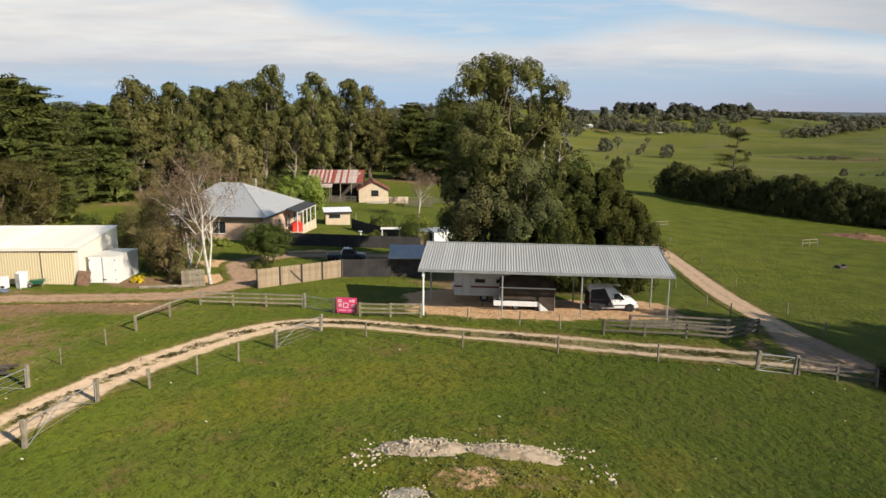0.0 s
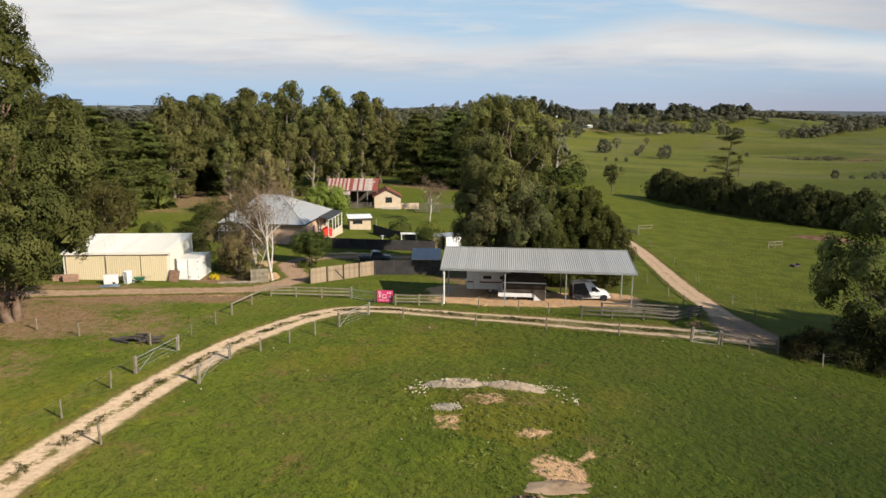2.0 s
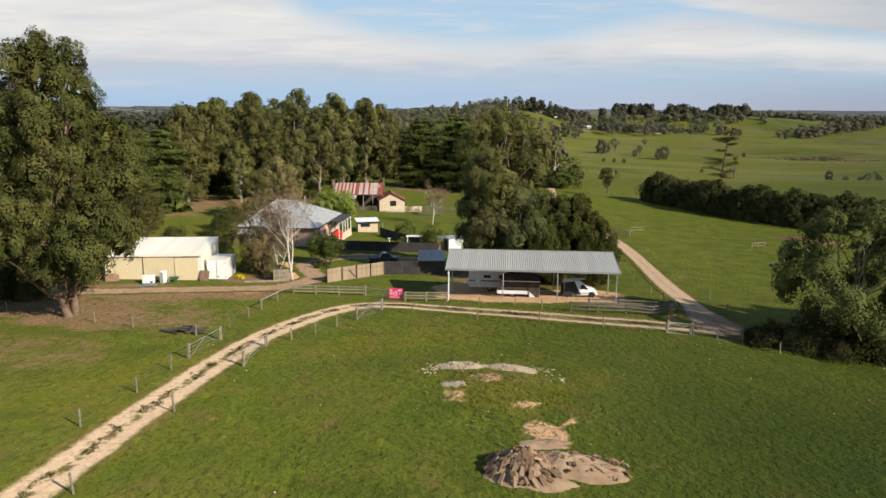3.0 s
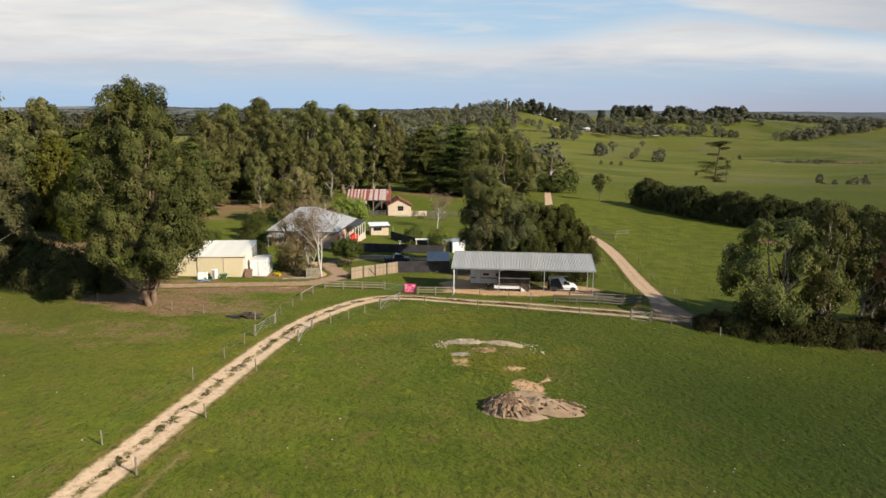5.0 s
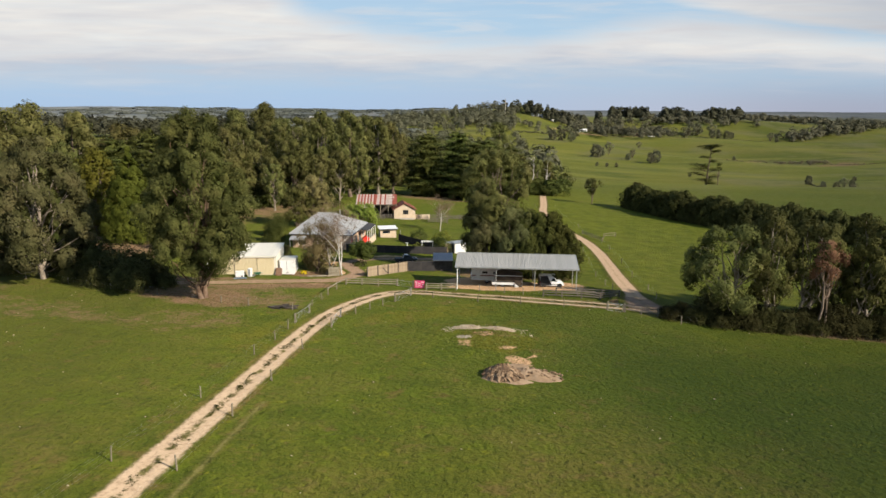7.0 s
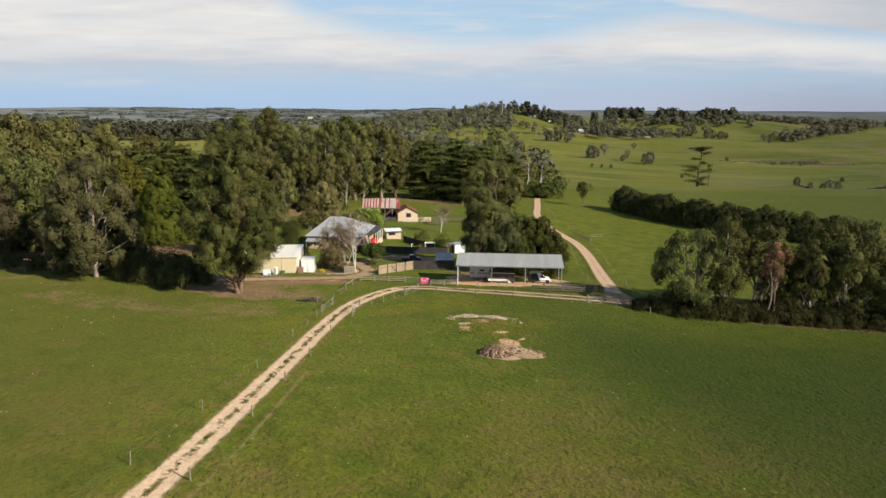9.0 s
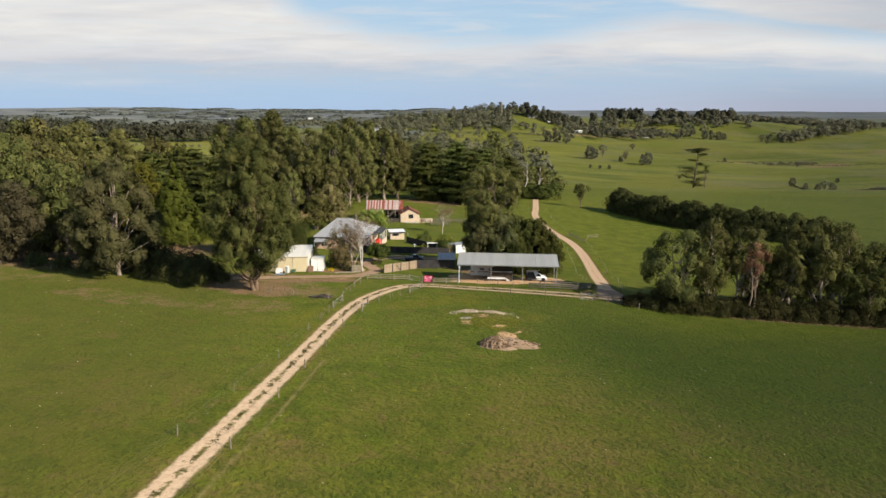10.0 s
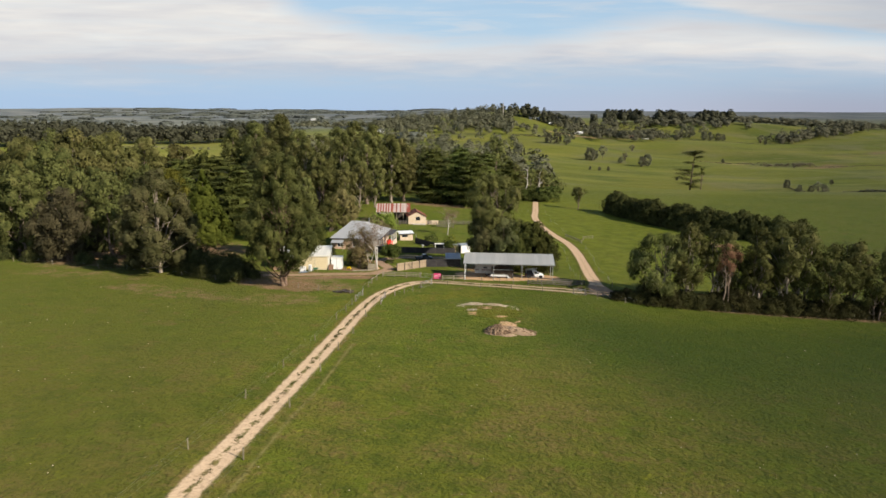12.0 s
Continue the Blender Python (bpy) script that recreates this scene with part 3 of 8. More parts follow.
def on_ground(x, y, turn=0.0, sink=0.0):
    return pose(x, y, gz(x, y) - sink, 0, 0, turn)


# ---------------------------------------------------------------- the ground
def spread(lo, hi, a, b, step, grow):
    """Grid lines, even between a and b and wider and wider beyond."""
    mid = list(np.arange(a, b + step / 2, step))
    left, right, s = [], [], step
    p = mid[0]
    while p > lo:
        s *= grow
        p -= s
        left.append(p)
    p, s = mid[-1], step
    while p < hi:
        s *= grow
        p += s
        right.append(p)
    return np.array(left[::-1] + mid + right)


def along(points, n=14):
    """A smooth line through points (Catmull-Rom), as an array."""
    p = np.array(points, float)
    p = np.vstack([2 * p[0] - p[1], p, 2 * p[-1] - p[-2]])
    out = []
    for i in range(1, len(p) - 2):
        for t in np.linspace(0, 1, n, endpoint=False):
            a, b, c, d = p[i - 1:i + 3]
            out.append(0.5 * (2 * b + (c - a) * t + (2 * a - 5 * b + 4 * c - d) * t * t + (3 * b - a - 3 * c + d) * t ** 3))
    return np.array(out + [p[-2]])


def near_line(x, y, line):
    best = np.full(x.shape, 1e9)
    for (ax, ay), (bx, by) in zip(line[:-1], line[1:]):
        dx, dy = bx - ax, by - ay
        t = np.clip(((x - ax) * dx + (y - ay) * dy) / (dx * dx + dy * dy + 1e-9), 0, 1)
        best = np.minimum(best, np.hypot(x - ax - t * dx, y - ay - t * dy))
    return best


def oval(x, y, cx, cy, rx, ry, turn=0.0):
    """1 inside an oval, falling to 0 outside it."""
    c, s = math.cos(radians(turn)), math.sin(radians(turn))
    u, v = ((x - cx) * c + (y - cy) * s) / rx, (-(x - cx) * s + (y - cy) * c) / ry
    return 1 - sm(0.65, 1.35, np.hypot(u, v))


def build_ground():
    xs, ys = spread(-3900, 3900, -60, 48, 1.0, 1.045), spread(-420, 4650, -55, 70, 1.0, 1.032)
    X, Y = np.meshgrid(xs, ys)
    x, y = X.ravel(), Y.ravel()
    verts = np.stack([x, y, height(x, y)], 1)
    nx, ny = len(xs), len(ys)
    i = (np.arange(ny - 1)[:, None] * nx + np.arange(nx - 1)[None]).ravel()
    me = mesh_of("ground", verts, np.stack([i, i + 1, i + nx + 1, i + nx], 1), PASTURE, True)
    gravel = np.maximum.reduce([
        oval(x, y, 7.5, 51.2, 10.8, 4.1, -4.8), oval(x, y, 1.5, 56, 5, 3.5), oval(x, y, 15.5, 53.5, 3.5, 3.0),
        0.34 * oval(x, y, -29, 49.5, 9, 2.2, 6), 0.80 * oval(x, y, -18.9, 60.4, 3.6, 3.4), 0.62 * oval(x, y, -22.4, 67.6, 3.2, 2.6), 0.7 * oval(x, y, -11, 76.0, 8, 3.4),
        0.50 * oval(x, y, 390, 893, 50, 16, 4), 0.5 * oval(x, y, 236, 1205, 60, 20, 10), 0.55 * oval(x, y, -15, 143, 7, 3), 0.48 * oval(x, y, 1.8, 22.4, 2.4, 0.9, -12), 0.75 * oval(x, y, 3.3, 18.9, 1.2, 0.8), 0.6 * oval(x, y, -1.4, 19.6, 1.1, 0.8), 0.75 * oval(x, y, 4.0, 16.3, 1.3, 0.8), 0.6 * oval(x, y, 6.2, 17.4, 1.0, 0.7), 0.8 * oval(x, y, 4.3, 14.6, 1.6, 0.9)])
    litter = np.maximum.reduce([
        0.72 * oval(x, y, -37, 38.5, 11, 5.0, -20), 0.78 * oval(x, y, -35, 48.2, 16, 4.0, 2), 0.46 * oval(x, y, -31, 39.0, 11, 6.5, -24), 0.38 * oval(x, y, -35, 25.5, 9, 5.5, 10), 0.42 * oval(x, y, -54, 29, 16, 4.5, -20), 0.36 * oval(x, y, -78, 44, 20, 4, -12),
        0.9 * oval(x, y, -25, 57, 4.5, 2.5), 0.75 * oval(x, y, -80, 74, 27, 22), 0.5 * oval(x, y, -72, 124, 22, 10), 0.7 * oval(x, y, -100, 160, 60, 60),
        0.7 * oval(x, y, 56, 37.5, 34, 4.5, -4), 0.95 * oval(x, y, 23.4, 42.6, 3.2, 2.5), 0.6 * oval(x, y, 8, 64, 12, 7), 0.7 * oval(x, y, 0, 205, 22, 14), 0.66 * oval(x, y, 520, 850, 46, 16, 8), 0.8 * oval(x, y, 655, 1215, 40, 40), 0.6 * oval(x, y, 300, 1215, 90, 16, 4), 0.6 * oval(x, y, 700, 1000, 120, 14, 12), 0.48 * oval(x, y, 2.2, 22.6, 3.0, 1.3)])
    gold = np.maximum.reduce([0.6 * oval(x, y, -9, 31, 5, 3.5, 30), 0.5 * oval(x, y, -2, 36, 7, 4), 0.45 * oval(x, y, 3, 26, 9, 6), 0.9 * oval(x, y, 2.4, 21, 4.5, 3.4), 0.5 * oval(x, y, -22, 20, 6, 8)])
    # blue marks where the painted haze colour covers the far land
    for name, v in (("gravel", gravel), ("litter", litter), ("gold", gold), ("meadow", oval(x, y, 58, 150, 40, 115, -8)), ("lush", 0.25 * sm(-60, -30, y) + 0.75 * sm(-26, 10, y)), ("left_olive", sm(20, 42, -x - 0.12 * y) * (1 - sm(50, 70, y))), ("grass_shade", sm(-2, 22, x + 0.25 * (y - 15)) * (1 - sm(36, 52, y)) * (0.55 + 0.40 * sm(-34, 4, y)) * (1 - 0.45 * sm(17, 30, y))), ("distance", sm(150, 420, y)), ("blue", sm(1300, 2600, y) + (1 - sm(1300, 2600, y)) * 0.8 * sm(800, 1500, y) * (1 - sm(-260, -60, x)))):
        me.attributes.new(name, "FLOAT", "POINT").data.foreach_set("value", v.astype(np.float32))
    return tagged(new("ground", me), "green grazed pasture rolling away to low hills", "ground", kind="structure")


def ribbon(name, points, width, mat, lift, label, category="road", n=16, grassy=None, flare=None):
    line = along(points, n)
    d = np.gradient(line, axis=0)
    d /= np.linalg.norm(d, axis=1)[:, None]
    side = np.stack([d[:, 1], -d[:, 0]], 1)
    cols = np.linspace(-width / 2, width / 2, 9)
    verts, acr = [], []
    wide = np.ones(len(line)) if flare is None else flare(line[:, 1])
    for c in cols:
        q = line + side * (c * wide)[:, None]
        verts.append(np.column_stack([q, height(q[:, 0], q[:, 1]) + lift]))
        acr.append(np.full(len(line), c))
    verts, acr, m = np.concatenate(verts), np.concatenate(acr), len(line)
    i = (np.arange(len(cols) - 1)[:, None] * m + np.arange(m - 1)[None]).ravel()
    me = mesh_of(name, verts, np.stack([i, i + 1, i + m + 1, i + m], 1), mat, True)
    me.attributes.new("across", "FLOAT", "POINT").data.foreach_set("value", acr.astype(np.float32))
    green = np.zeros(len(verts)) if grassy is None else grassy(verts[:, 0], verts[:, 1])
    me.attributes.new("grassy", "FLOAT", "POINT").data.foreach_set("value", green.astype(np.float32))
    return tagged(new(name, me), label, category, kind="structure")


build_ground()
TRACK_LINE = [(-29.2, -110), (-26.8, -70), (-25.3, -42), (-23.2, -20), (-21.6, -2), (-20.9, 6), (-19.9, 17), (-18.8, 26), (-17.3, 33.2), (-14.3, 40.6), (-11.1, 44.9), (-7.2, 46.0), (-2.5, 44.9), (4, 42.9), (11.2, 40.8), (17, 40.2), (22.5, 40.5), (27.6, 41.2)]
LANE_LINE = [(25.45, 46.0), (25.5, 47.5), (26.0, 52), (27.3, 62), (29.6, 82), (31.2, 100), (31.4, 115), (30.0, 130), (28.9, 150), (29.7, 174), (32.8, 195), (37.7, 231), (44, 276), (50, 302), (61, 333), (74, 368)]
ribbon("road_track", TRACK_LINE, 3.7, TRACK, 0.035, "pale gravel farm track with grass down the middle", grassy=lambda x, y: sm(-12, 0, x))
ribbon("road_lane", LANE_LINE, 4.2, LANE, 0.05, "pale gravel lane running away past the carport", flare=lambda y: 1 + 1.1 * (1 - sm(39.5, 51, y)) - 0.10 * sm(60, 90, y))
ribbon("road_junction", [(25.4, 39.9), (25.4, 43.5), (25.45, 46.0), (25.5, 47.5)], 4.2, SHADED_JUNCTION, 0.055, "brown gravel, darkened with painted shade, where the lane meets the track", flare=lambda y: 1 + 1.1 * (1 - sm(39.5, 51, y)))
ribbon("road_drive", [(-44, 46.4), (-38, 47.6), (-33, 49.0), (-28, 50.4), (-22.4, 52.0), (-20.2, 53.6), (-18.0, 58.6), (-19.6, 63.5), (-20.8, 68.0), (-18.0, 73.2), (-12.8, 75.5), (-6, 77)], 3.9, DRIVE, 0.04, "gravel driveway curving to the house yard")
ribbon("road_worn_path", [(-18.3, 0.5), (-18.7, -3.8), (-19.4, -12.8), (-20.0, -19.8), (-20.7, -24.9), (-21.1, -28.6), (-22.6, -46), (-24.2, -66)], 0.9, PATH, 0.03, "faint worn stock path in the grass beside the track", "path")


# ---------------------------------------------------------------- trees
def unit(v):
    return v / (np.linalg.norm(v, axis=-1, keepdims=True) + 1e-9)


def leaves(rng, centres, radii, per, size, droop=0.0, slim=0.5, flat=0.0, shell=0.45, lift=0.0, out=None):
    """Leaf sprays: folded diamonds scattered in clumps. droop hangs them, flat lays them level."""
    k = len(centres)
    d = rng.normal(size=(k, per, 3)) + np.array([0, 0, lift * 2])
    d = unit(d if out is None else d + out[:, None] * 1.5)
    r = rng.uniform(0, 1, (k, per, 1)) ** shell
    p = (centres[:, None] + d * r * radii[:, None]).reshape(-1, 3)
    n = d.reshape(-1, 3)
    if out is not None:
        n = n * 0.8 + np.repeat(out, per, 0) * 0.8
    normal = unit(n * 1.25 + rng.normal(size=n.shape) * (0.42 if out is None else 0.30) + np.array([0, 0, 0.30 + flat * 3]))
    axis = rng.normal(size=n.shape) + np.array([0, 0, -droop * 2.2])
    axis = unit(axis - normal * (axis * normal).sum(-1, keepdims=True))
    across = np.cross(normal, axis)
    s = size * rng.uniform(0.6, 1.4, (len(p), 1))
    v = np.stack([p - axis * s * 0.5, p + across * s * slim * 0.5 + normal * s * 0.10, p + axis * s * 0.5, p - across * s * slim * 0.5 + normal * s * 0.10], 1)
    return v.reshape(-1, 3)


def quads(count):
    return np.arange(count * 4, dtype=np.int32).reshape(-1, 4)


def tube(points, radii, n=7):
    """A tapered, bending limb as verts and faces."""
    p, radii = np.asarray(points, float), np.asarray(radii, float)
    d = unit(np.gradient(p, axis=0))
    ref = np.where(np.abs(d[:, 2:3]) > 0.9, [[1.0, 0, 0]], [[0, 0, 1.0]])
    a = unit(np.cross(d, ref))
    b = np.cross(d, a)
    t = np.linspace(0, 2 * np.pi, n, endpoint=False)
    v = p[:, None] + radii[:, None, None] * (a[:, None] * np.cos(t)[None, :, None] + b[:, None] * np.sin(t)[None, :, None])
    i = np.arange(len(p) - 1)[:, None] * n
    j = np.arange(n)[None]
    f = np.stack([i + j, i + (j + 1) % n, i + n + (j + 1) % n, i + n + j], -1).reshape(-1, 4)
    return v.reshape(-1, 3), f


def merged(pieces):
    vs, fs, o = [], [], 0
    for v, f in pieces:
        vs.append(v)
        fs.append(f + o)
        o += len(v)
    return np.concatenate(vs), np.concatenate(fs)


def bend(a, b, rng, n=6, sag=0.0, wob=0.06):
    a, b = np.asarray(a, float), np.asarray(b, float)
    t = np.linspace(0, 1, n)[:, None]
    p = a + (b - a) * t
    p[1:-1] += rng.normal(size=(n - 2, 3)) * np.linalg.norm(b - a) * wob
    p[:, 2] += (np.sin(t[:, 0] * np.pi) * sag)
    return p


def sprays(rng, centres, radii, per, size, out, bias=0.55, up=0.25, jitter=0.55, slim=0.5, droop=0.4, level=0.0):
    """Leaf sprays on round puffs: pointed blades over each puff's skin, facing mostly outwards."""
    per, size = 2 * per, 0.74 * size
    k = len(centres)
    d = unit(rng.normal(size=(k, per, 3)) + out[:, None] * bias + np.array([0, 0, up]))
    p = (centres[:, None] + d * rng.uniform(0.35, 1.0, (k, per, 1)) ** 0.4 * radii[:, None]).reshape(-1, 3)
    normal = unit(d.reshape(-1, 3) * 0.75 + np.repeat(out, per, 0) * 0.85 + rng.normal(size=p.shape) * jitter + np.array([0, 0, level]))
    axis = rng.normal(size=p.shape) + np.array([0, 0, -2.0 * droop])
    axis = unit(axis - normal * (axis * normal).sum(-1, keepdims=True))
    across = np.cross(normal, axis)
    s = size * rng.uniform(0.6, 1.4, (len(p), 1))
    return np.stack([p - axis * s * 0.4 + across * s * slim * 0.5, p + axis * s * 0.6, p - axis * s * 0.4 - across * s * slim * 0.5], 1).reshape(-1, 3)


def filling(rng, centres, radii, per=26):
    """Inner foliage: larger sprays that close a crown behind its outer leaves."""
    c, r = np.asarray(centres, float), np.asarray(radii, float)
    k = len(c)
    p = (c[:, None] + unit(rng.normal(size=(k, per, 3))) * rng.uniform(0.1, 0.62, (k, per, 1)) * r[:, None]).reshape(-1, 3)
    n = unit(rng.normal(size=p.shape))
    a = unit(np.cross(n, rng.normal(size=p.shape)))
    s = np.repeat(r.mean(1), per)[:, None] * rng.uniform(0.35, 0.6, (len(p), 1))
    b = np.cross(n, a)
    return np.stack([p - a * s, p + b * s * 1.2, p + a * s], 1).reshape(-1, 3)


def finish(name, wood, leaf, bark, foliage, label, category="tree", core=None):
    ob = thing(name, None, label, category)
    v, f = merged(wood)
    shared_part("trunk", mesh_of("trunk", v, f, bark, True), ob)
    v = leaf if core is None else np.concatenate([leaf, core])
    shared_part("crown", mesh_of("crown", v, np.arange(len(v), dtype=np.int32).reshape(-1, 3), foliage), ob)
    return ob


# crown outlines: height in the crown, share of the full half width
PLUME = ((0, 0.42), (0.15, 0.72), (0.38, 1.0), (0.60, 0.92), (0.80, 0.66), (0.93, 0.40), (1, 0.16))
ROUND = ((0, 0.50), (0.18, 0.88), (0.45, 1.0), (0.70, 0.90), (0.88, 0.62), (1, 0.25))
SPREAD = ((0, 0.62), (0.15, 0.95), (0.40, 1.0), (0.65, 0.82), (0.85, 0.55), (1, 0.22))
TOPPED = ((0, 0.22), (0.25, 0.50), (0.50, 0.95), (0.70, 1.0), (0.88, 0.72), (1, 0.30))
SKIRT = ((0, 0.45), (0.10, 0.86), (0.28, 1.0), (0.50, 0.86), (0.72, 0.62), (0.90, 0.40), (1, 0.16))
CONE = ((0, 0.80), (0.10, 1.0), (0.35, 0.84), (0.65, 0.52), (0.88, 0.20), (1, 0.04))
BLUNT = ((0, 0.88), (0.15, 1.0), (0.45, 0.96), (0.70, 0.80), (0.88, 0.50), (1, 0.16))


def crown_lobes(rng, outline, low, h, width, count, size, lean, loose):
    """Overlapping lobes that fill a crown's outline: centres, radii and the way each one faces."""
    ts, ks = [q[0] for q in outline], [q[1] for q in outline]
    grid = np.linspace(0.02, 0.97, 60)
    share = np.interp(grid, ts, ks) + 0.12
    cum = np.cumsum(share) / share.sum()
    cs, rs, out = [], [], []
    for i in range(count):
        t = float(np.interp((i + rng.uniform(0.2, 0.8)) / count, cum, grid))
        a = i * 2.39996 + rng.uniform(-0.5, 0.5)
        full = width / 2 * np.interp(t, ts, ks)
        r = size * rng.uniform(0.72, 1.25) * (0.62 + 0.38 * np.interp(t, ts, ks))
        reach = max(0.0, full - 0.75 * r) * rng.uniform(1 - loose, 1.0 + 0.35 * loose)
        z = low + (h - low) * t
        z = min(z, h - 0.8 * r)
        cs.append((reach * math.cos(a) + lean * t * h, reach * math.sin(a), z))
        rs.append((r, r, r * rng.uniform(0.85, 1.15)))
        out.append((math.cos(a), math.sin(a), 0.15 + 1.1 * t ** 2))
    cs.append((lean * h, 0, h - size * 0.85))
    rs.append((size * 0.9, size * 0.9, size * 0.85))
    out.append((0, 0, 1))
    return np.array(cs), np.array(rs), unit(np.array(out, float))


def gum(seed, h, width, low, label, shape=PLUME, lobes=26, lobe=2.4, puffs=420, puff=0.95, per=22, size=0.70, foliage=None, bark=None, stems=1, lean=0.0, name="gum_tree", droop=0.7, loose=0.30, hang=1.2, fill=16, limbs=14, jitter=0.34, slim=0.62):
    """A broad-leaved tree: forked trunk, limbs to each lobe, lobes of many small leafy puffs with gaps between."""
    rng = np.random.default_rng(seed)
    cs, rs, lo = crown_lobes(rng, shape, low, h, width, lobes, lobe, lean, loose)
    # puffs lie on the lobes' outer skin
    puffs = int(0.78 * puffs)
    share = (rs[:, 0] ** 2) / (rs[:, 0] ** 2).sum()
    pick = rng.choice(len(cs), puffs, p=share)
    d = unit(rng.normal(size=(puffs, 3)) + lo[pick] * 0.6 + np.array([0, 0, 0.25]))
    pc = cs[pick] + d * rs[pick] * rng.uniform(0.70, 1.02, (puffs, 1))
    pc[:, 2] = np.maximum(pc[:, 2], low * 0.85)
    pr = 1.06 * puff * rng.uniform(0.65, 1.35, (puffs, 1)) * np.array([[1.0, 1.0, hang]])
    leaf = sprays(rng, pc, pr, per, size, d, droop=droop, jitter=jitter, slim=slim)
    leaf[:, 2] = np.maximum(leaf[:, 2], 0.02)
    wood = []
    order = rng.permutation(len(cs))
    for s in range(stems):
        a = s * 2 * math.pi / stems + 0.6
        apart = 1.0 if stems > 1 else 0.0
        foot = np.array([0.42 * math.cos(a) * apart, 0.42 * math.sin(a) * apart, -0.35])
        top = np.array([0.12 * width * math.cos(a) * apart + lean * h, 0.12 * width * math.sin(a) * apart, h * 0.88])
        p = bend(foot, top, rng, 9, 0, 0.016)
        r0 = h * 0.020 / math.sqrt(stems) + 0.05
        wood.append(tube(p, np.linspace(r0, r0 * 0.16, 9) * np.array([1.35] + [1] * 8), 8))
        for i in order[s::stems][:max(4, limbs // stems)]:
            t = np.clip((cs[i][2] / h) * 0.74 - 0.10, 0.08, 0.85) * 8
            j = int(t)
            q = p[j] + (p[min(j + 1, 8)] - p[j]) * (t - j)
            wood.append(tube(bend(q, cs[i] + lo[i] * rs[i] * 0.55, rng, 5, -0.015 * h, 0.05), np.linspace(r0 * 0.40, 0.03, 5), 5))
    return finish(name, wood, leaf, bark or BARK, foliage or EUC, label, core=filling(rng, cs, rs, fill) if fill else None)


def layered_pine(seed, h, width, label, limbs=46, plates=4, per=42, size=0.74, low=0.07, foliage=None):
    """A broad old cypress pine: long rising limbs that carry level fans of foliage, one above the other, with dark gaps."""
    rng = np.random.default_rng(seed)
    wood = [tube(bend((0, 0, -0.3), (0, 0, h * 0.93), rng, 8, 0, 0.008), np.linspace(h * 0.026, 0.07, 8), 8)]
    outline = ((0, 0.62), (0.12, 0.92), (0.32, 1.0), (0.55, 0.90), (0.75, 0.68), (0.90, 0.42), (1, 0.16))
    cs, rs, out = [], [], []
    for i in range(limbs):
        t = (i + rng.uniform(0, 1)) / limbs
        a = i * 2.39996 + rng.uniform(-0.4, 0.4)
        L = width / 2 * np.interp(t, [q[0] for q in outline], [q[1] for q in outline]) * rng.uniform(0.72, 1.10)
        z = h * (low + (0.97 - low) * t)
        rise = rng.uniform(0.02, 0.16) * L
        end = np.array([L * math.cos(a), L * math.sin(a), z + rise])
        start = np.array([0, 0, max(0.3, z - 0.10 * L)])
        if i % 2 == 0:
            wood.append(tube(bend(start, end * np.array([0.9, 0.9, 1]), rng, 4, 0.0, 0.02), np.linspace(0.14, 0.03, 4), 4))
        for s in np.linspace(0.38, 0.97, plates):
            c = start * (1 - s) + end * s
            w = (1.0 + 0.30 * L * (1.15 - 0.55 * s)) * rng.uniform(0.85, 1.15)
            c = c + np.array([-math.sin(a), math.cos(a), 0]) * rng.normal() * w * 0.45
            cs.append(c)
            rs.append((w, w, 0.11 * w + 0.08))
            out.append((math.cos(a) * 0.5, math.sin(a) * 0.5, 0.85))
    leaf = sprays(rng, np.array(cs), np.array(rs), per, size, unit(np.array(out)), 0.05, 0.35, 0.30, 0.42, 0.0, 1.3)
    t = np.linspace(0.06, 0.90, 16)
    inner = np.stack([0 * t, 0 * t, h * t], 1)
    core = filling(rng, inner, np.stack([width * 0.40 * (1 - 0.75 * t ** 1.6)] * 2 + [0 * t + h * 0.07], 1), 40)
    return finish("pine_tree", wood, leaf, BARK, foliage or PINE, label, core=core)


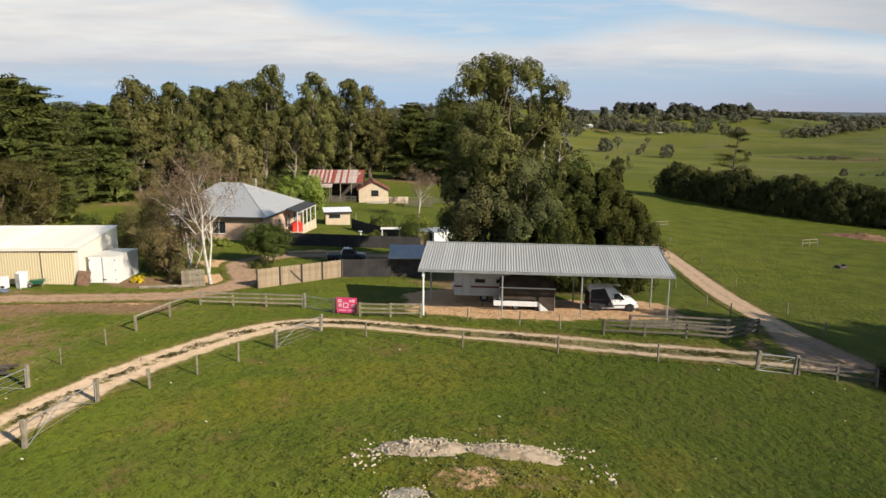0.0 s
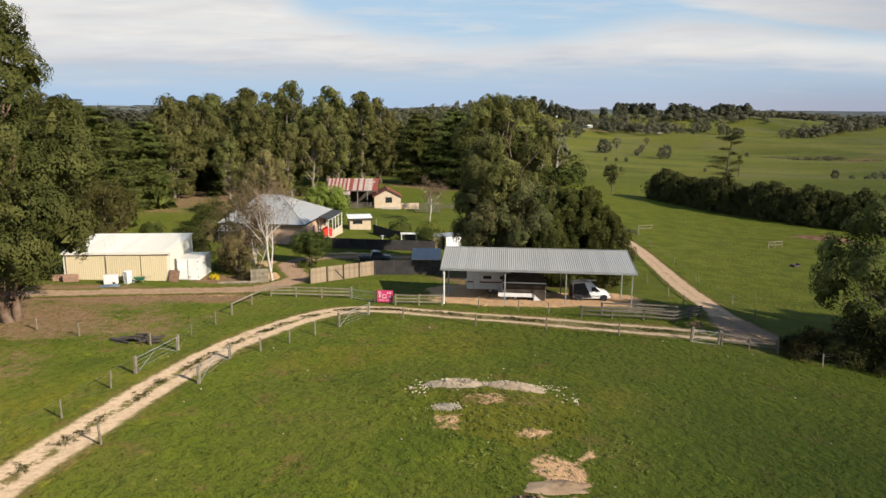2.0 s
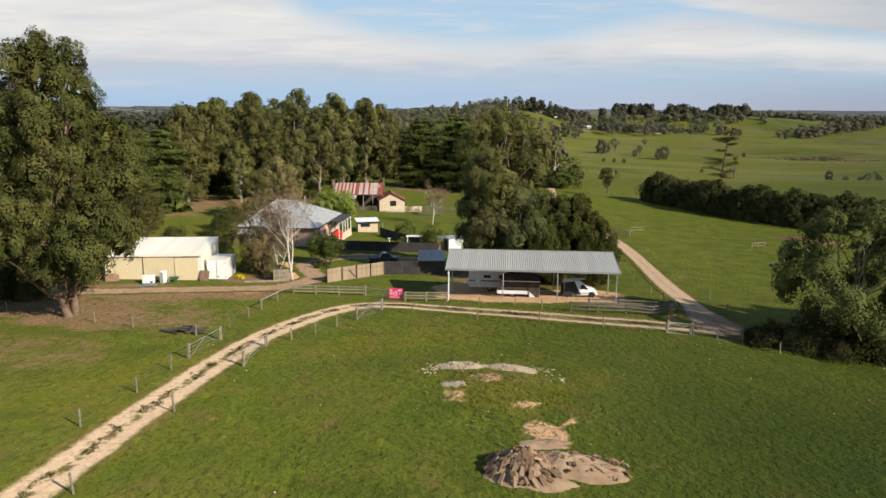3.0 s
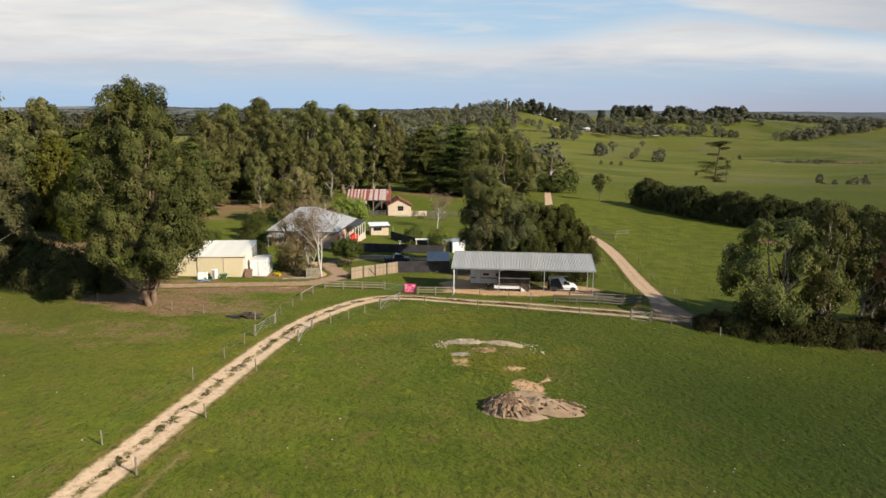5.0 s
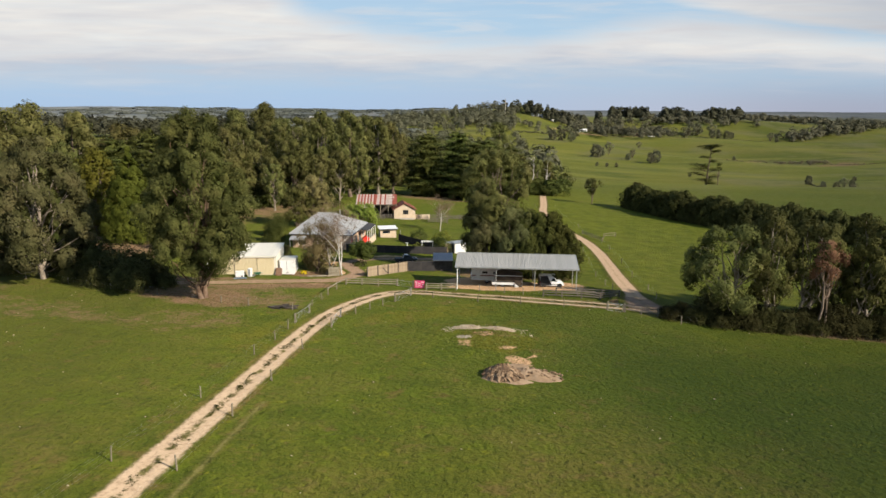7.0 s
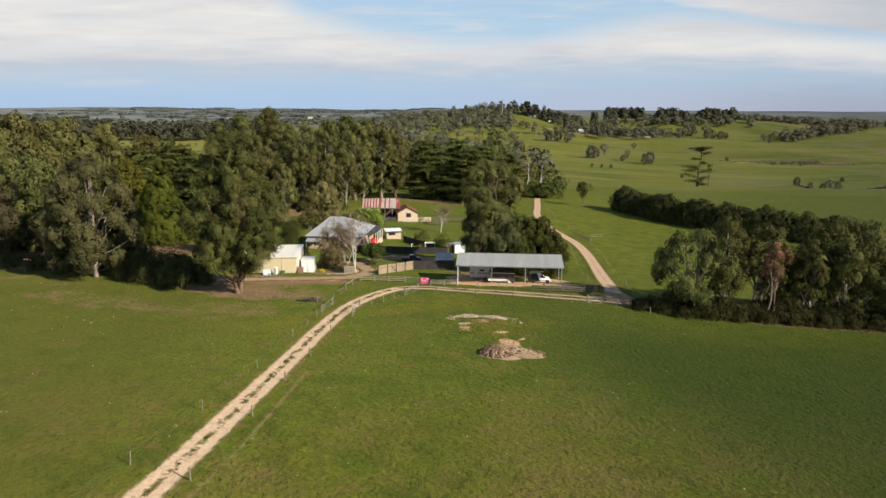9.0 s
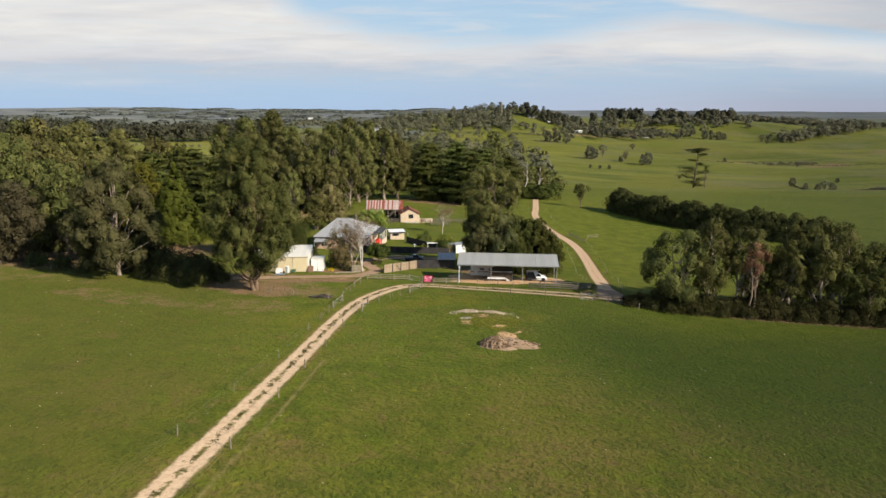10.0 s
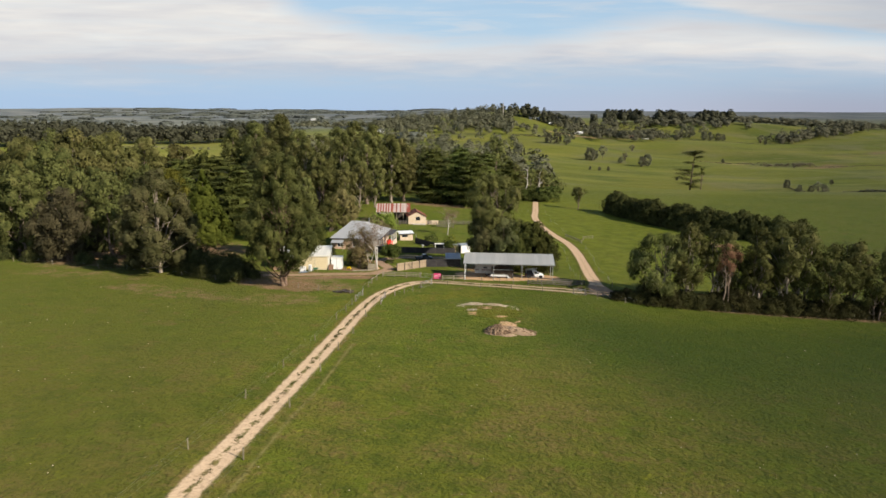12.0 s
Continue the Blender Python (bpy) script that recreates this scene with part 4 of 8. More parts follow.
def umbrella_pine():
    """A storm-broken pine: bare leaning stem, a flat head and a few level fans of foliage lower down."""
    rng = np.random.default_rng(91)
    p = bend((0, 0, -0.3), (1.6, 0, 29.5), rng, 9, 0, 0.012)
    wood, cs, rs = [tube(p, np.linspace(0.75, 0.16, 9), 8)], [], []
    fans = ((0.97, 20, 4.5, 4.2), (0.96, 150, 4.8, 4.0), (0.98, 270, 4.0, 3.8), (0.94, 80, 5.5, 3.4), (0.93, 210, 5.2, 3.6), (0.86, 330, 3.6, 2.6), (0.74, 190, 4.0, 3.0), (0.68, 20, 4.2, 2.8), (0.60, 175, 7.5, 4.4), (0.56, 120, 5.0, 3.2), (0.50, 200, 9.0, 4.6), (0.50, 330, 5.5, 3.6), (0.42, 165, 8.0, 4.0), (0.38, 20, 6.0, 3.8), (0.32, 190, 5.0, 4.2), (0.30, 60, 5.0, 3.8), (0.26, 300, 4.5, 3.6))
    for t, turn, reach, w in fans:
        q = p[int(t * 8)] + (p[min(8, int(t * 8) + 1)] - p[int(t * 8)]) * (t * 8 % 1)
        a = radians(turn)
        end = q + np.array([reach * math.cos(a), reach * math.sin(a), 0.10 * reach])
        wood.append(tube(bend(q - np.array([0, 0, 0.8]), end, rng, 5, 0, 0.03), np.linspace(0.20, 0.05, 5), 5))
        for k in (0.35, 0.7, 1.0):
            cs.append(q + (end - q) * k + rng.normal(size=3) * 0.3)
            rs.append((w * (0.62 + 0.34 * k), w * (0.62 + 0.34 * k), 0.24 * w))
    leaf = sprays(rng, np.array(cs), np.array(rs), 110, 0.95, np.tile([0.0, 0.0, 1.0], (len(cs), 1)), 0.05, 0.35, 0.3, 0.45, 0.0, 1.2)
    return finish("umbrella_pine", wood, leaf, BARK, DARKPINE, "storm-broken umbrella pine beyond the windbreak")


def cone_tree(seed, h, width, label, puffs=300, puff=0.75, per=30, size=0.42, foliage=None, name="cypress_tree", shape=CONE, low=0.2, hang=1.5, jitter=0.5, ragged=0.16, fill=22):
    """A dense conifer: upswept pointed puffs over a solid body."""
    rng = np.random.default_rng(seed)
    ts, ks = [q[0] for q in shape], [q[1] for q in shape]
    grid = np.linspace(0.0, 0.99, 80)
    share = np.interp(grid, ts, ks) + 0.05
    t = np.interp(rng.uniform(0, 1, puffs), np.cumsum(share) / share.sum(), grid)
    a = rng.uniform(0, 2 * np.pi, puffs)
    r = np.maximum(0.0, width / 2 * np.interp(t, ts, ks) - puff * 0.6) * (1 + ragged * np.sin(3 * a + seed) * np.sin(7 * t + 2 * a) + rng.uniform(-ragged, ragged, puffs))
    cs = np.stack([r * np.cos(a), r * np.sin(a), low + (h - low - puff * 0.6) * t], 1)
    pr = puff * rng.uniform(0.7, 1.35, (puffs, 1)) * (1.05 - 0.45 * t[:, None]) * np.array([[1, 1, hang]])
    out = unit(np.stack([np.cos(a), np.sin(a), 0.45 + 0 * a], 1))
    leaf = sprays(rng, cs, pr, per, size, out, 0.75, 0.35, jitter, 0.42, -0.5)
    leaf[:, 2] = np.maximum(leaf[:, 2], 0.0)
    wood = [tube([(0, 0, -0.3), (0, 0, h * 0.5), (0, 0, h * 0.93)], [h * 0.02, h * 0.012, 0.03], 7)]
    tt = np.linspace(0.08, 0.85, 9)
    w = width * 0.46 * np.interp(tt, ts, ks)
    core = filling(rng, np.stack([0 * tt, 0 * tt, low + (h - low) * tt], 1), np.stack([w, w, 0 * tt + h * 0.10], 1), fill)
    return finish(name, wood, leaf, BARK, foliage or CONIFER, label, core=core)


def shrub(seed, h, width, label, clumps=30, per=70, size=0.22, mat=None, name="shrub", category="shrub", depth=None, fill=0):
    """A dense bush that reaches the ground, with an uneven skin."""
    rng = np.random.default_rng(seed)
    d = unit(rng.normal(size=(clumps, 3)))
    d[:, 2] = np.abs(d[:, 2]) * 0.98
    body = np.array([width / 2, (depth or width) / 2, h * 0.82]) * 0.86
    cs = d * body * rng.uniform(0.55, 1.0, (clumps, 1))
    cs[:, 2] += h * 0.10
    rad = np.stack([rng.uniform(0.7, 1.25, clumps)] * 3, 1) * min(width, h) * 0.20
    leaf = sprays(rng, cs, rad, per, size, d, 0.6, 0.3, 0.6, 0.5, 0.1)
    leaf[:, 2] = np.clip(leaf[:, 2], -0.05, None)
    core = filling(rng, np.array([[0, 0, h * 0.4]]), np.array([[width * 0.42, (depth or width) * 0.42, h * 0.45]]), fill) if fill else None
    wood = [tube(bend((rng.normal() * 0.1, rng.normal() * 0.1, -0.2), c, rng, 4, 0, 0.04), np.linspace(0.07, 0.02, 4), 5) for c in cs[:7]]
    return finish(name, wood, leaf, BARK, mat or SHRUB, label, category, core)


def bare_birch(seed, h, label, white=True, twigs=True):
    """A leafless tree: white stem and limbs that fork three times into fine brown twigs."""
    rng = np.random.default_rng(seed)
    wood, fine, tips = [], [], []

    def grow(p, d, length, r, level):
        n = 6 if level < 4 else 3
        pts = [np.array(p, float)]
        for i in range(n):
            d = unit(d + rng.normal(size=3) * 0.10 + np.array([0, 0, 0.05]))
            pts.append(pts[-1] + d * length / n)
        pts = np.array(pts)
        rr = np.linspace(r, r * 0.40, n + 1)
        (wood if level < 3 else fine).append(tube(pts, rr, 7 if level == 0 else (5 if level < 3 else 3)))
        if level == 4:
            return
        for i in range([7, 5, 5, 4][level]):
            k = int(rng.integers(2 if level else 2, n + 1))
            side = unit(np.cross(d, rng.normal(size=3)))
            grow(pts[k], unit(d * 0.75 + side * 0.85 + np.array([0, 0, 0.25])), length * rng.uniform(0.42, 0.64), rr[k] * 0.62, level + 1)

    grow((0, 0, -0.2), np.array([-0.05, 0.0, 1.0]), h * 0.62, h * 0.0135, 0)
    grow((0.02, 0.1, h * 0.10), np.array([0.30, 0.0, 1.0]), h * 0.55, h * 0.009, 1)
    ob = thing("birch_tree", None, label, "tree")
    v, f = merged(wood)
    shared_part("trunk", mesh_of("trunk", v, f, WHITEBARK if white else BARK, True), ob, None, "white bark with dark scars" if white else "")
    ends = np.array([v[-3:].mean(0) for v, f in fine])
    hair = leaves(rng, ends[rng.permutation(len(ends))[:320]], np.full((min(320, len(ends)), 3), 0.60), 8, 0.60, 0.2, 0.045, 0.0, 0.6)
    shared_part("twig_tip", mesh_of("twig_tip", hair, quads(len(hair) // 4), TWIG), ob)
    v, f = merged(fine)
    shared_part("twig_spray", mesh_of("twig_spray", v, f, TWIG), ob)
    return ob


def snag(seed, h, label, bark=None):
    rng = np.random.default_rng(seed)
    p = bend((0, 0, -0.3), (0.06 * h, 0, h), rng, 8, 0, 0.02)
    wood = [tube(p, np.linspace(h * 0.024, h * 0.006, 8), 7)]
    for i in range(7):
        k = int(rng.integers(3, 8))
        d = unit(rng.normal(size=3) + np.array([0, 0, 0.5]))
        wood.append(tube(bend(p[k], p[k] + d * h * rng.uniform(0.12, 0.3), rng, 5, 0, 0.06), np.linspace(h * 0.009, 0.02, 5), 5))
    v, f = merged(wood)
    ob = thing("dead_tree", None, label, "dead tree")
    shared_part("trunk", mesh_of("trunk", v, f, bark or WHITEBARK, True), ob)
    return ob


def plant(ob, x, y, turn=0.0, k=1.0, sink=0.15):
    """Stand a tree that was just built on the land."""
    ob.matrix_basis = on_ground(x, y, turn, sink)
    ob.scale = (k, k, k)
    return ob


def copies(proto, rows, group):
    """The first row takes the tree itself, the others copies: rows of x, y, turn, scale."""
    proto["group"] = group
    made = []
    for i, (x, y, turn, k) in enumerate(rows):
        if i == 0:
            plant(proto, x, y, turn, k)
        else:
            o = copy_thing(proto, on_ground(x, y, turn, 0.15))
            o.scale = (k, k, k)
            made.append(o)
    return made


def track_tufts():
    """Dark tufts of grass and weed on the crown between the wheel ruts."""
    rng = np.random.default_rng(61)
    line = along(TRACK_LINE, 60)
    line = line[(line[:, 1] > -45)]
    pick = line[rng.integers(0, len(line), 1500)] + rng.normal(size=(1500, 2)) * 0.22
    clump = np.sin(pick[:, 0] * 1.3 + pick[:, 1] * 0.9) + np.sin(pick[:, 1] * 2.1) + rng.normal(size=1500) * 0.5
    pick = pick[clump > 0.15]
    cs = np.column_stack([pick, height(pick[:, 0], pick[:, 1]) + 0.08])
    rad = np.tile([0.20, 0.20, 0.07], (len(cs), 1)) * rng.uniform(0.6, 1.4, (len(cs), 1))
    v = sprays(rng, cs, rad, 12, 0.13, np.tile([0.0, 0.0, 1.0], (len(cs), 1)), 0.6, 0.4, 0.5, 0.35, -0.3)
    tagged(new("track_tufts", mesh_of("track_tufts", v, np.arange(len(v), dtype=np.int32).reshape(-1, 3), TUFT)), "dark grass tufts between the wheel ruts of the track", "grass", kind="stuff")


track_tufts()

# -- single trees near the yard
plant(gum(11, 24.8, 15.4, 4.2, "tall gum tree with three peeling reddish trunks and hanging leaves", SKIRT, 44, 2.1, 1400, 0.62, 46, 0.30, TALLGUM, REDBARK, 3, -0.012, loose=0.32, limbs=34, fill=14), -36.3, 37.3, 0)
plant(gum(12, 20.5, 15.5, 2.0, "spreading gum tree with pale forked trunk on the paddock edge", SPREAD, 30, 2.2, 950, 0.66, 40, 0.38, GREENGREY, PALEBARK, 2, -0.02, limbs=34), -63.6, 47.6, 70)
plant(cone_tree(13, 19.6, 13.0, "bright green pointed cypress tree", 460, 0.80, 42, 0.46, jitter=0.3, ragged=0.07), -68, 87.5)
plant(gum(14, 16.0, 14.5, 0.8, "silver-grey leaved wattle tree on the paddock edge", ROUND, 26, 2.2, 420, 0.8, 30, 0.42, GREYLEAF, BARK, 2, name="wattle_tree"), -89, 60.5)
plant(gum(15, 21.4, 13.8, 6.0, "tall gum tree behind the carport", ((0, 0.50), (0.20, 0.86), (0.45, 1.0), (0.70, 0.94), (0.88, 0.70), (1, 0.34)), 22, 2.0, 900, 0.56, 44, 0.27, EUC2, BARK, 3, 0.01, loose=0.42, limbs=24), 5.4, 64.8, 130)
plant(gum(16, 12.8, 9.8, 2.4, "leafy gum tree with grey-green crown behind the carport", ROUND, 22, 1.8, 560, 0.62, 44, 0.25, GREENGREY, BARK, 2), 4.1, 63.4, 40)
plant(gum(17, 12.0, 8.2, 1.8, "young gum tree with grey-green crown behind the carport", ROUND, 18, 1.6, 400, 0.58, 42, 0.25, GREENGREY, BARK, 1), 7.6, 61.8, 10)
for n_c, (x_c, y_c, h_c, w_c) in enumerate(((9.6, 61.6, 10.6, 7.0), (12.2, 62.2, 12.0, 8.6), (14.8, 62.4, 11.8, 7.6), (16.6, 61.2, 9.6, 6.4))):
    plant(cone_tree(18 + 40 * n_c, h_c, w_c, "dense dark green conifer behind the carport", int(34 * w_c), 0.62, 40, 0.30, DARKPINE, "conifer_tree", BLUNT, 0.9, 1.3), x_c, y_c, 40 * n_c)
plant(gum(46, 10.5, 7.5, 2.6, "leafy young gum tree behind the carport", ROUND, 14, 1.6, 260, 0.6, 36, 0.28, EUC, BARK, 1), 10.4, 66.4, 60)
plant(bare_birch(20, 12.2, "leafless birch tree with white trunk beside the driveway"), -20.4, 57.3, 100)
plant(bare_birch(23, 9.0, "leafless birch tree with brown twigs", True), -22.3, 58.4, 10)
plant(gum(21, 12.5, 9.0, 1.6, "autumn tree with bronze leaves behind the house", ROUND, 16, 1.8, 220, 0.8, 26, 0.42, BROWNLEAF, BARK, 1, name="bronze_tree", droop=0.1), -36.5, 118, 0)
plant(gum(22, 6.6, 8.4, 0.3, "weeping tree with bright yellow-green leaves beside the house", ROUND, 16, 1.6, 240, 0.7, 24, 0.36, BRIGHT, BARK, 1, name="willow_tree", droop=1.0, hang=1.6), -24.0, 112, 0)
plant(bare_birch(24, 8.5, "bare pale tree beside the stock yard"), -4.6, 118)
plant(snag(25, 14.0, "tall dead tree with bleached limbs beside the lane"), 34.5, 246)
plant(snag(26, 12.0, "dead tree with bleached spreading limbs"), 43.5, 262, 60)

plant(gum(27, 9.6, 10.5, 0.4, "olive-green wattle tree at the yard's edge", ROUND, 24, 1.7, 620, 0.55, 36, 0.21, OLIVELEAF, BARK, 2, name="wattle_tree", droop=0.2, fill=7, loose=0.3), -47.5, 73.5, 0)

# -- shrubs of the garden
plant(gum(30, 4.0, 4.6, 1.5, "clipped spreading garden tree with a flat round crown", ROUND, 18, 1.0, 260, 0.42, 42, 0.16, SHRUB, BARK, 3, name="garden_tree", droop=0.2, loose=0.15, hang=0.8, fill=14, limbs=12), -18.2, 68.4)
plant(shrub(31, 1.3, 3.6, "low green hedge shrub below the round shrub", 26, 60, 0.16, SHRUB), -18.4, 66.2)
plant(shrub(32, 1.5, 6.2, "low green garden hedge in front of the house", 36, 70, 0.18, BRIGHT, depth=1.6), -27.0, 78.5, -16)
plant(gum(33, 8.6, 6.8, 0.7, "olive-brown fine-leaved garden tree beside the birch", ROUND, 20, 1.25, 330, 0.52, 40, 0.17, BROWNLEAF, BARK, 3, name="garden_tree", loose=0.5, fill=3, limbs=20), -24.4, 59.6)
plant(shrub(42, 2.6, 3.6, "olive garden shrub in front of the birch", 30, 90, 0.16, BROWNLEAF), -22.6, 57.6)
plant(shrub(34, 3.6, 3.2, "dark green garden shrub beside the shed", 30, 70, 0.20, SHRUB), -26.6, 61.5)
plant(shrub(35, 0.9, 1.5, "bush covered in yellow flowers", 16, 60, 0.14, YELLOWLEAF), -26.6, 56.9)
plant(shrub(36, 4.6, 5.0, "large dark green shrub behind the shed", 40, 80, 0.24, SHRUB), -36.5, 76)
plant(shrub(37, 3.6, 4.0, "dark green shrub in the yard", 30, 80, 0.24, HEDGE), -33.0, 70)
plant(shrub(38, 4.4, 6.0, "bright green bush in the back garden", 40, 80, 0.24, BRIGHT), -4.4, 92)
plant(shrub(39, 1.8, 3.0, "small round garden bush", 20, 60, 0.18, BRIGHT), -9.0, 88.6)
plant(shrub(40, 3.4, 4.4, "dark green garden bush", 30, 70, 0.22, SHRUB), -9.4, 101)
plant(shrub(41, 4.6, 5.0, "green bush beside the tank", 34, 70, 0.24, SHRUB), -4.0, 86.5)

plant(shrub(43, 5.2, 5.0, "dark green garden tree beside the house", 60, 80, 0.24, SHRUB), -39.6, 91.5)
plant(shrub(47, 6.2, 6.0, "tall dark green garden tree on the lawn", 70, 80, 0.24, SHRUB), -41.6, 100.5)
plant(gum(48, 9.5, 8.5, 1.2, "olive-brown garden tree behind the house", ROUND, 18, 1.5, 320, 0.6, 30, 0.26, OLIVELEAF, BARK, 2, name="garden_tree", fill=8), -40.0, 116, 30)
plant(shrub(44, 3.4, 4.0, "green garden bush beside the house", 36, 70, 0.22, SHRUB), -45.5, 85.0)
plant(shrub(45, 2.2, 4.6, "olive garden bush in front of the house", 34, 70, 0.2, BROWNLEAF), -39.5, 80.5)

# -- dark undergrowth along the left paddock edge
dark_bush = shrub(50, 5.2, 7.0, "large dark bush on the paddock edge", 80, 40, 0.30, WINDBREAK, fill=40)
copies(dark_bush, [(-47.5, 40.6, 0, 0.95), (-52.5, 43.2, 70, 0.95), (-57.5, 45.6, 150, 0.7), (-50.0, 47.0, 200, 1.2), (-55.5, 50.0, 20, 1.3), (-61, 53, 300, 1.3), (-46.0, 45.5, 120, 0.9), (-68, 56, 80, 1.2), (-70.5, 50.5, 30, 0.7), (-76.5, 52.5, 110, 0.7), (-43.5, 43, 200, 0.5), (-83, 55, 20, 0.7), (-96, 59, 60, 0.8), (-104, 61, 150, 0.75)], "bushes on the paddock edge")

# -- the tree belt on the right
belt_a = gum(60, 15.5, 9.6, 4.6, "slender gum tree in a belt beside the paddock", TOPPED, 20, 1.6, 300, 0.68, 24, 0.36, EUC, PALEBARK, 2, 0.02, loose=0.45, fill=8, limbs=22)
belt_b = gum(61, 17.5, 9.0, 4.0, "slender gum tree in a belt beside the paddock", PLUME, 22, 1.6, 320, 0.68, 24, 0.36, TALLGUM, PALEBARK, 2, -0.02, loose=0.45, fill=8, limbs=22)
belt_c = gum(62, 13.0, 9.8, 2.6, "spreading gum tree in a belt beside the paddock", ROUND, 20, 1.7, 300, 0.70, 24, 0.36, TALLGUM, BARK, 2, 0.03, loose=0.40, fill=8, limbs=20)
plant(gum(65, 13.4, 12.4, 3.0, "spreading gum tree with forked stems at the end of the belt", ((0, 0.70), (0.20, 0.98), (0.45, 1.0), (0.68, 0.86), (0.88, 0.60), (1, 0.28)), 24, 1.6, 400, 0.66, 28, 0.34, EUC, PALEBARK, 3, -0.03, loose=0.42, fill=9, limbs=26), 35.6, 38.0, 15)
copies(belt_a, [(46.2, 38.2, 120, 0.96), (58.0, 37.0, 250, 1.08), (71, 36.5, 80, 0.92), (80, 37, 10, 0.9)], "belt of gum trees")
copies(belt_b, [(40.2, 37.4, 20, 0.92), (53.2, 37.5, 160, 0.92), (62.5, 38.0, 300, 0.96), (88, 36, 40, 0.85)], "belt of gum trees")
copies(belt_c, [(66.5, 35.6, 0, 1.0), (50.5, 40.5, 80, 0.8), (75.0, 34.5, 300, 0.85), (57.0, 41.5, 130, 0.9), (95, 37, 30, 1.0)], "belt of gum trees")
red_tree = gum(63, 12.6, 4.4, 7.6, "slender tree with rust-red dying leaves in the belt", ROUND, 8, 1.1, 70, 0.55, 30, 0.30, RUSTLEAF, BARK, 2, fill=4)
plant(red_tree, 46.8, 35.4)
under = shrub(64, 4.4, 5.8, "dark scrubby bush under the tree belt", 64, 40, 0.28, UNDER, fill=40)
rng_b = np.random.default_rng(5)
copies(under, [(27.0, 37.1, 30, 0.60), (30.4, 36.6, 200, 0.72), (29.4, 39.0, 80, 0.66), (33.2, 37.6, 120, 1.22), (36.2, 36.4, 10, 1.05)] + [(39.0 + 3.35 * i + rng_b.uniform(-0.6, 0.6), 36.3 - 0.035 * i + rng_b.uniform(-0.8, 0.8), rng_b.uniform(0, 360), 1.12 * rng_b.uniform(0.8, 1.2)) for i in range(16)] + [(33.0 + 4.4 * i, 35.3 + rng_b.uniform(-0.3, 0.5), rng_b.uniform(0, 360), rng_b.uniform(0.55, 0.72)) for i in range(11)], "bushes under the tree belt")

# -- the cypress windbreak beyond the lane
wind = cone_tree(70, 9.6, 7.8, "dark dense cypress in a long windbreak", 250, 0.60, 24, 0.42, WINDBREAK, "windbreak_cypress", ((0, 0.86), (0.15, 1.0), (0.45, 0.96), (0.70, 0.84), (0.88, 0.58), (1, 0.26)), 0.1, 1.9, 0.6, 0.34)
line = along([(66.5, 203), (70, 188), (76, 172), (83, 159), (93, 147), (103, 138), (112, 130)], 10)
rows = []
last = None
for q in line:
    if last is None or np.linalg.norm(q - last) > 2.7:
        rows.append((q[0] + rng_b.uniform(-0.9, 0.9), q[1] + rng_b.uniform(-0.9, 0.9), rng_b.uniform(0, 360), rng_b.choice((0.84, 0.92, 0.97, 1.0, 1.07))))
        last = q
copies(wind, rows, "cypress windbreak")

# -- the woods behind the house and sheds
WOODS = "woods behind the house"
tall = gum(80, 28.0, 13.0, 3.0, "tall gum tree in the woods behind the house", PLUME, 28, 2.2, 500, 0.85, 20, 0.66, EUC, PALEBARK, 1, loose=0.42, fill=9)
tall_dense = gum(82, 28.0, 13.5, 2.0, "tall narrow gum tree in the woods behind the house", PLUME, 28, 2.2, 520, 0.85, 20, 0.66, EUC2, BARK, 1, 0.01, loose=0.42, fill=9)
broad = gum(81, 23.0, 15.5, 1.5, "broad gum tree in the woods behind the house", ROUND, 26, 2.6, 500, 0.88, 20, 0.68, EUC, BARK, 2, loose=0.42, fill=9)
dry = gum(86, 23.0, 15.0, 1.5, "gum tree with dry brownish leaves in the woods", ROUND, 26, 2.6, 500, 0.88, 20, 0.68, EUCDRY, PALEBARK, 2, loose=0.42, fill=9)
airy = gum(83, 28.0, 12.0, 12.0, "tall gum tree with a thin open crown in the woods", TOPPED, 14, 1.7, 170, 0.85, 20, 0.62, EUC, PALEBARK, 1, loose=0.5, fill=4)
copies(tall, [(-44.5, 177, 0, 1.06), (-28.0, 203, 90, 1.02), (-62, 193, 200, 0.90), (-110, 150, 30, 0.96), (-78, 198, 140, 0.94)], WOODS)
copies(tall_dense, [(-37.5, 195, 0, 1.06), (-23.0, 209, 120, 0.98), (-50, 199, 60, 0.92), (-97, 122, 300, 0.98), (19, 238, 40, 1.06), (-70, 203, 10, 0.90)], WOODS)
copies(airy, [(-61, 212, 0, 1.0), (-82, 206, 100, 0.94), (-57, 214, 220, 0.96)], WOODS)
copies(broad, [(-51, 164, 310, 0.93), (-81, 64, 50, 0.86), (-103, 66, 130, 0.90), (-118, 95, 250, 1.12), (-104, 82, 300, 1.08), (-122, 70, 15, 1.0), (-92, 76, 200, 0.86), (-76, 176, 40, 0.9), (-72, 158, 10, 0.86), (-88, 98, 140, 0.86), (-138, 84, 25, 1.12), (-128, 132, 20, 1.26), (12, 240, 66, 0.95), (-150, 112, 66, 0.95)], WOODS)
copies(dry, [(-67, 150, 0, 1.02), (-108, 102, 80, 1.24), (-51, 186, 30, 0.92), (-128, 110, 200, 1.15), (-103, 112, 140, 1.22), (-146, 128, 60, 1.0), (30, 252, 60, 0.72), (-98, 150, 310, 1.05), (4, 232, 60, 0.85), (-66, 178, 20, 0.86)], WOODS)
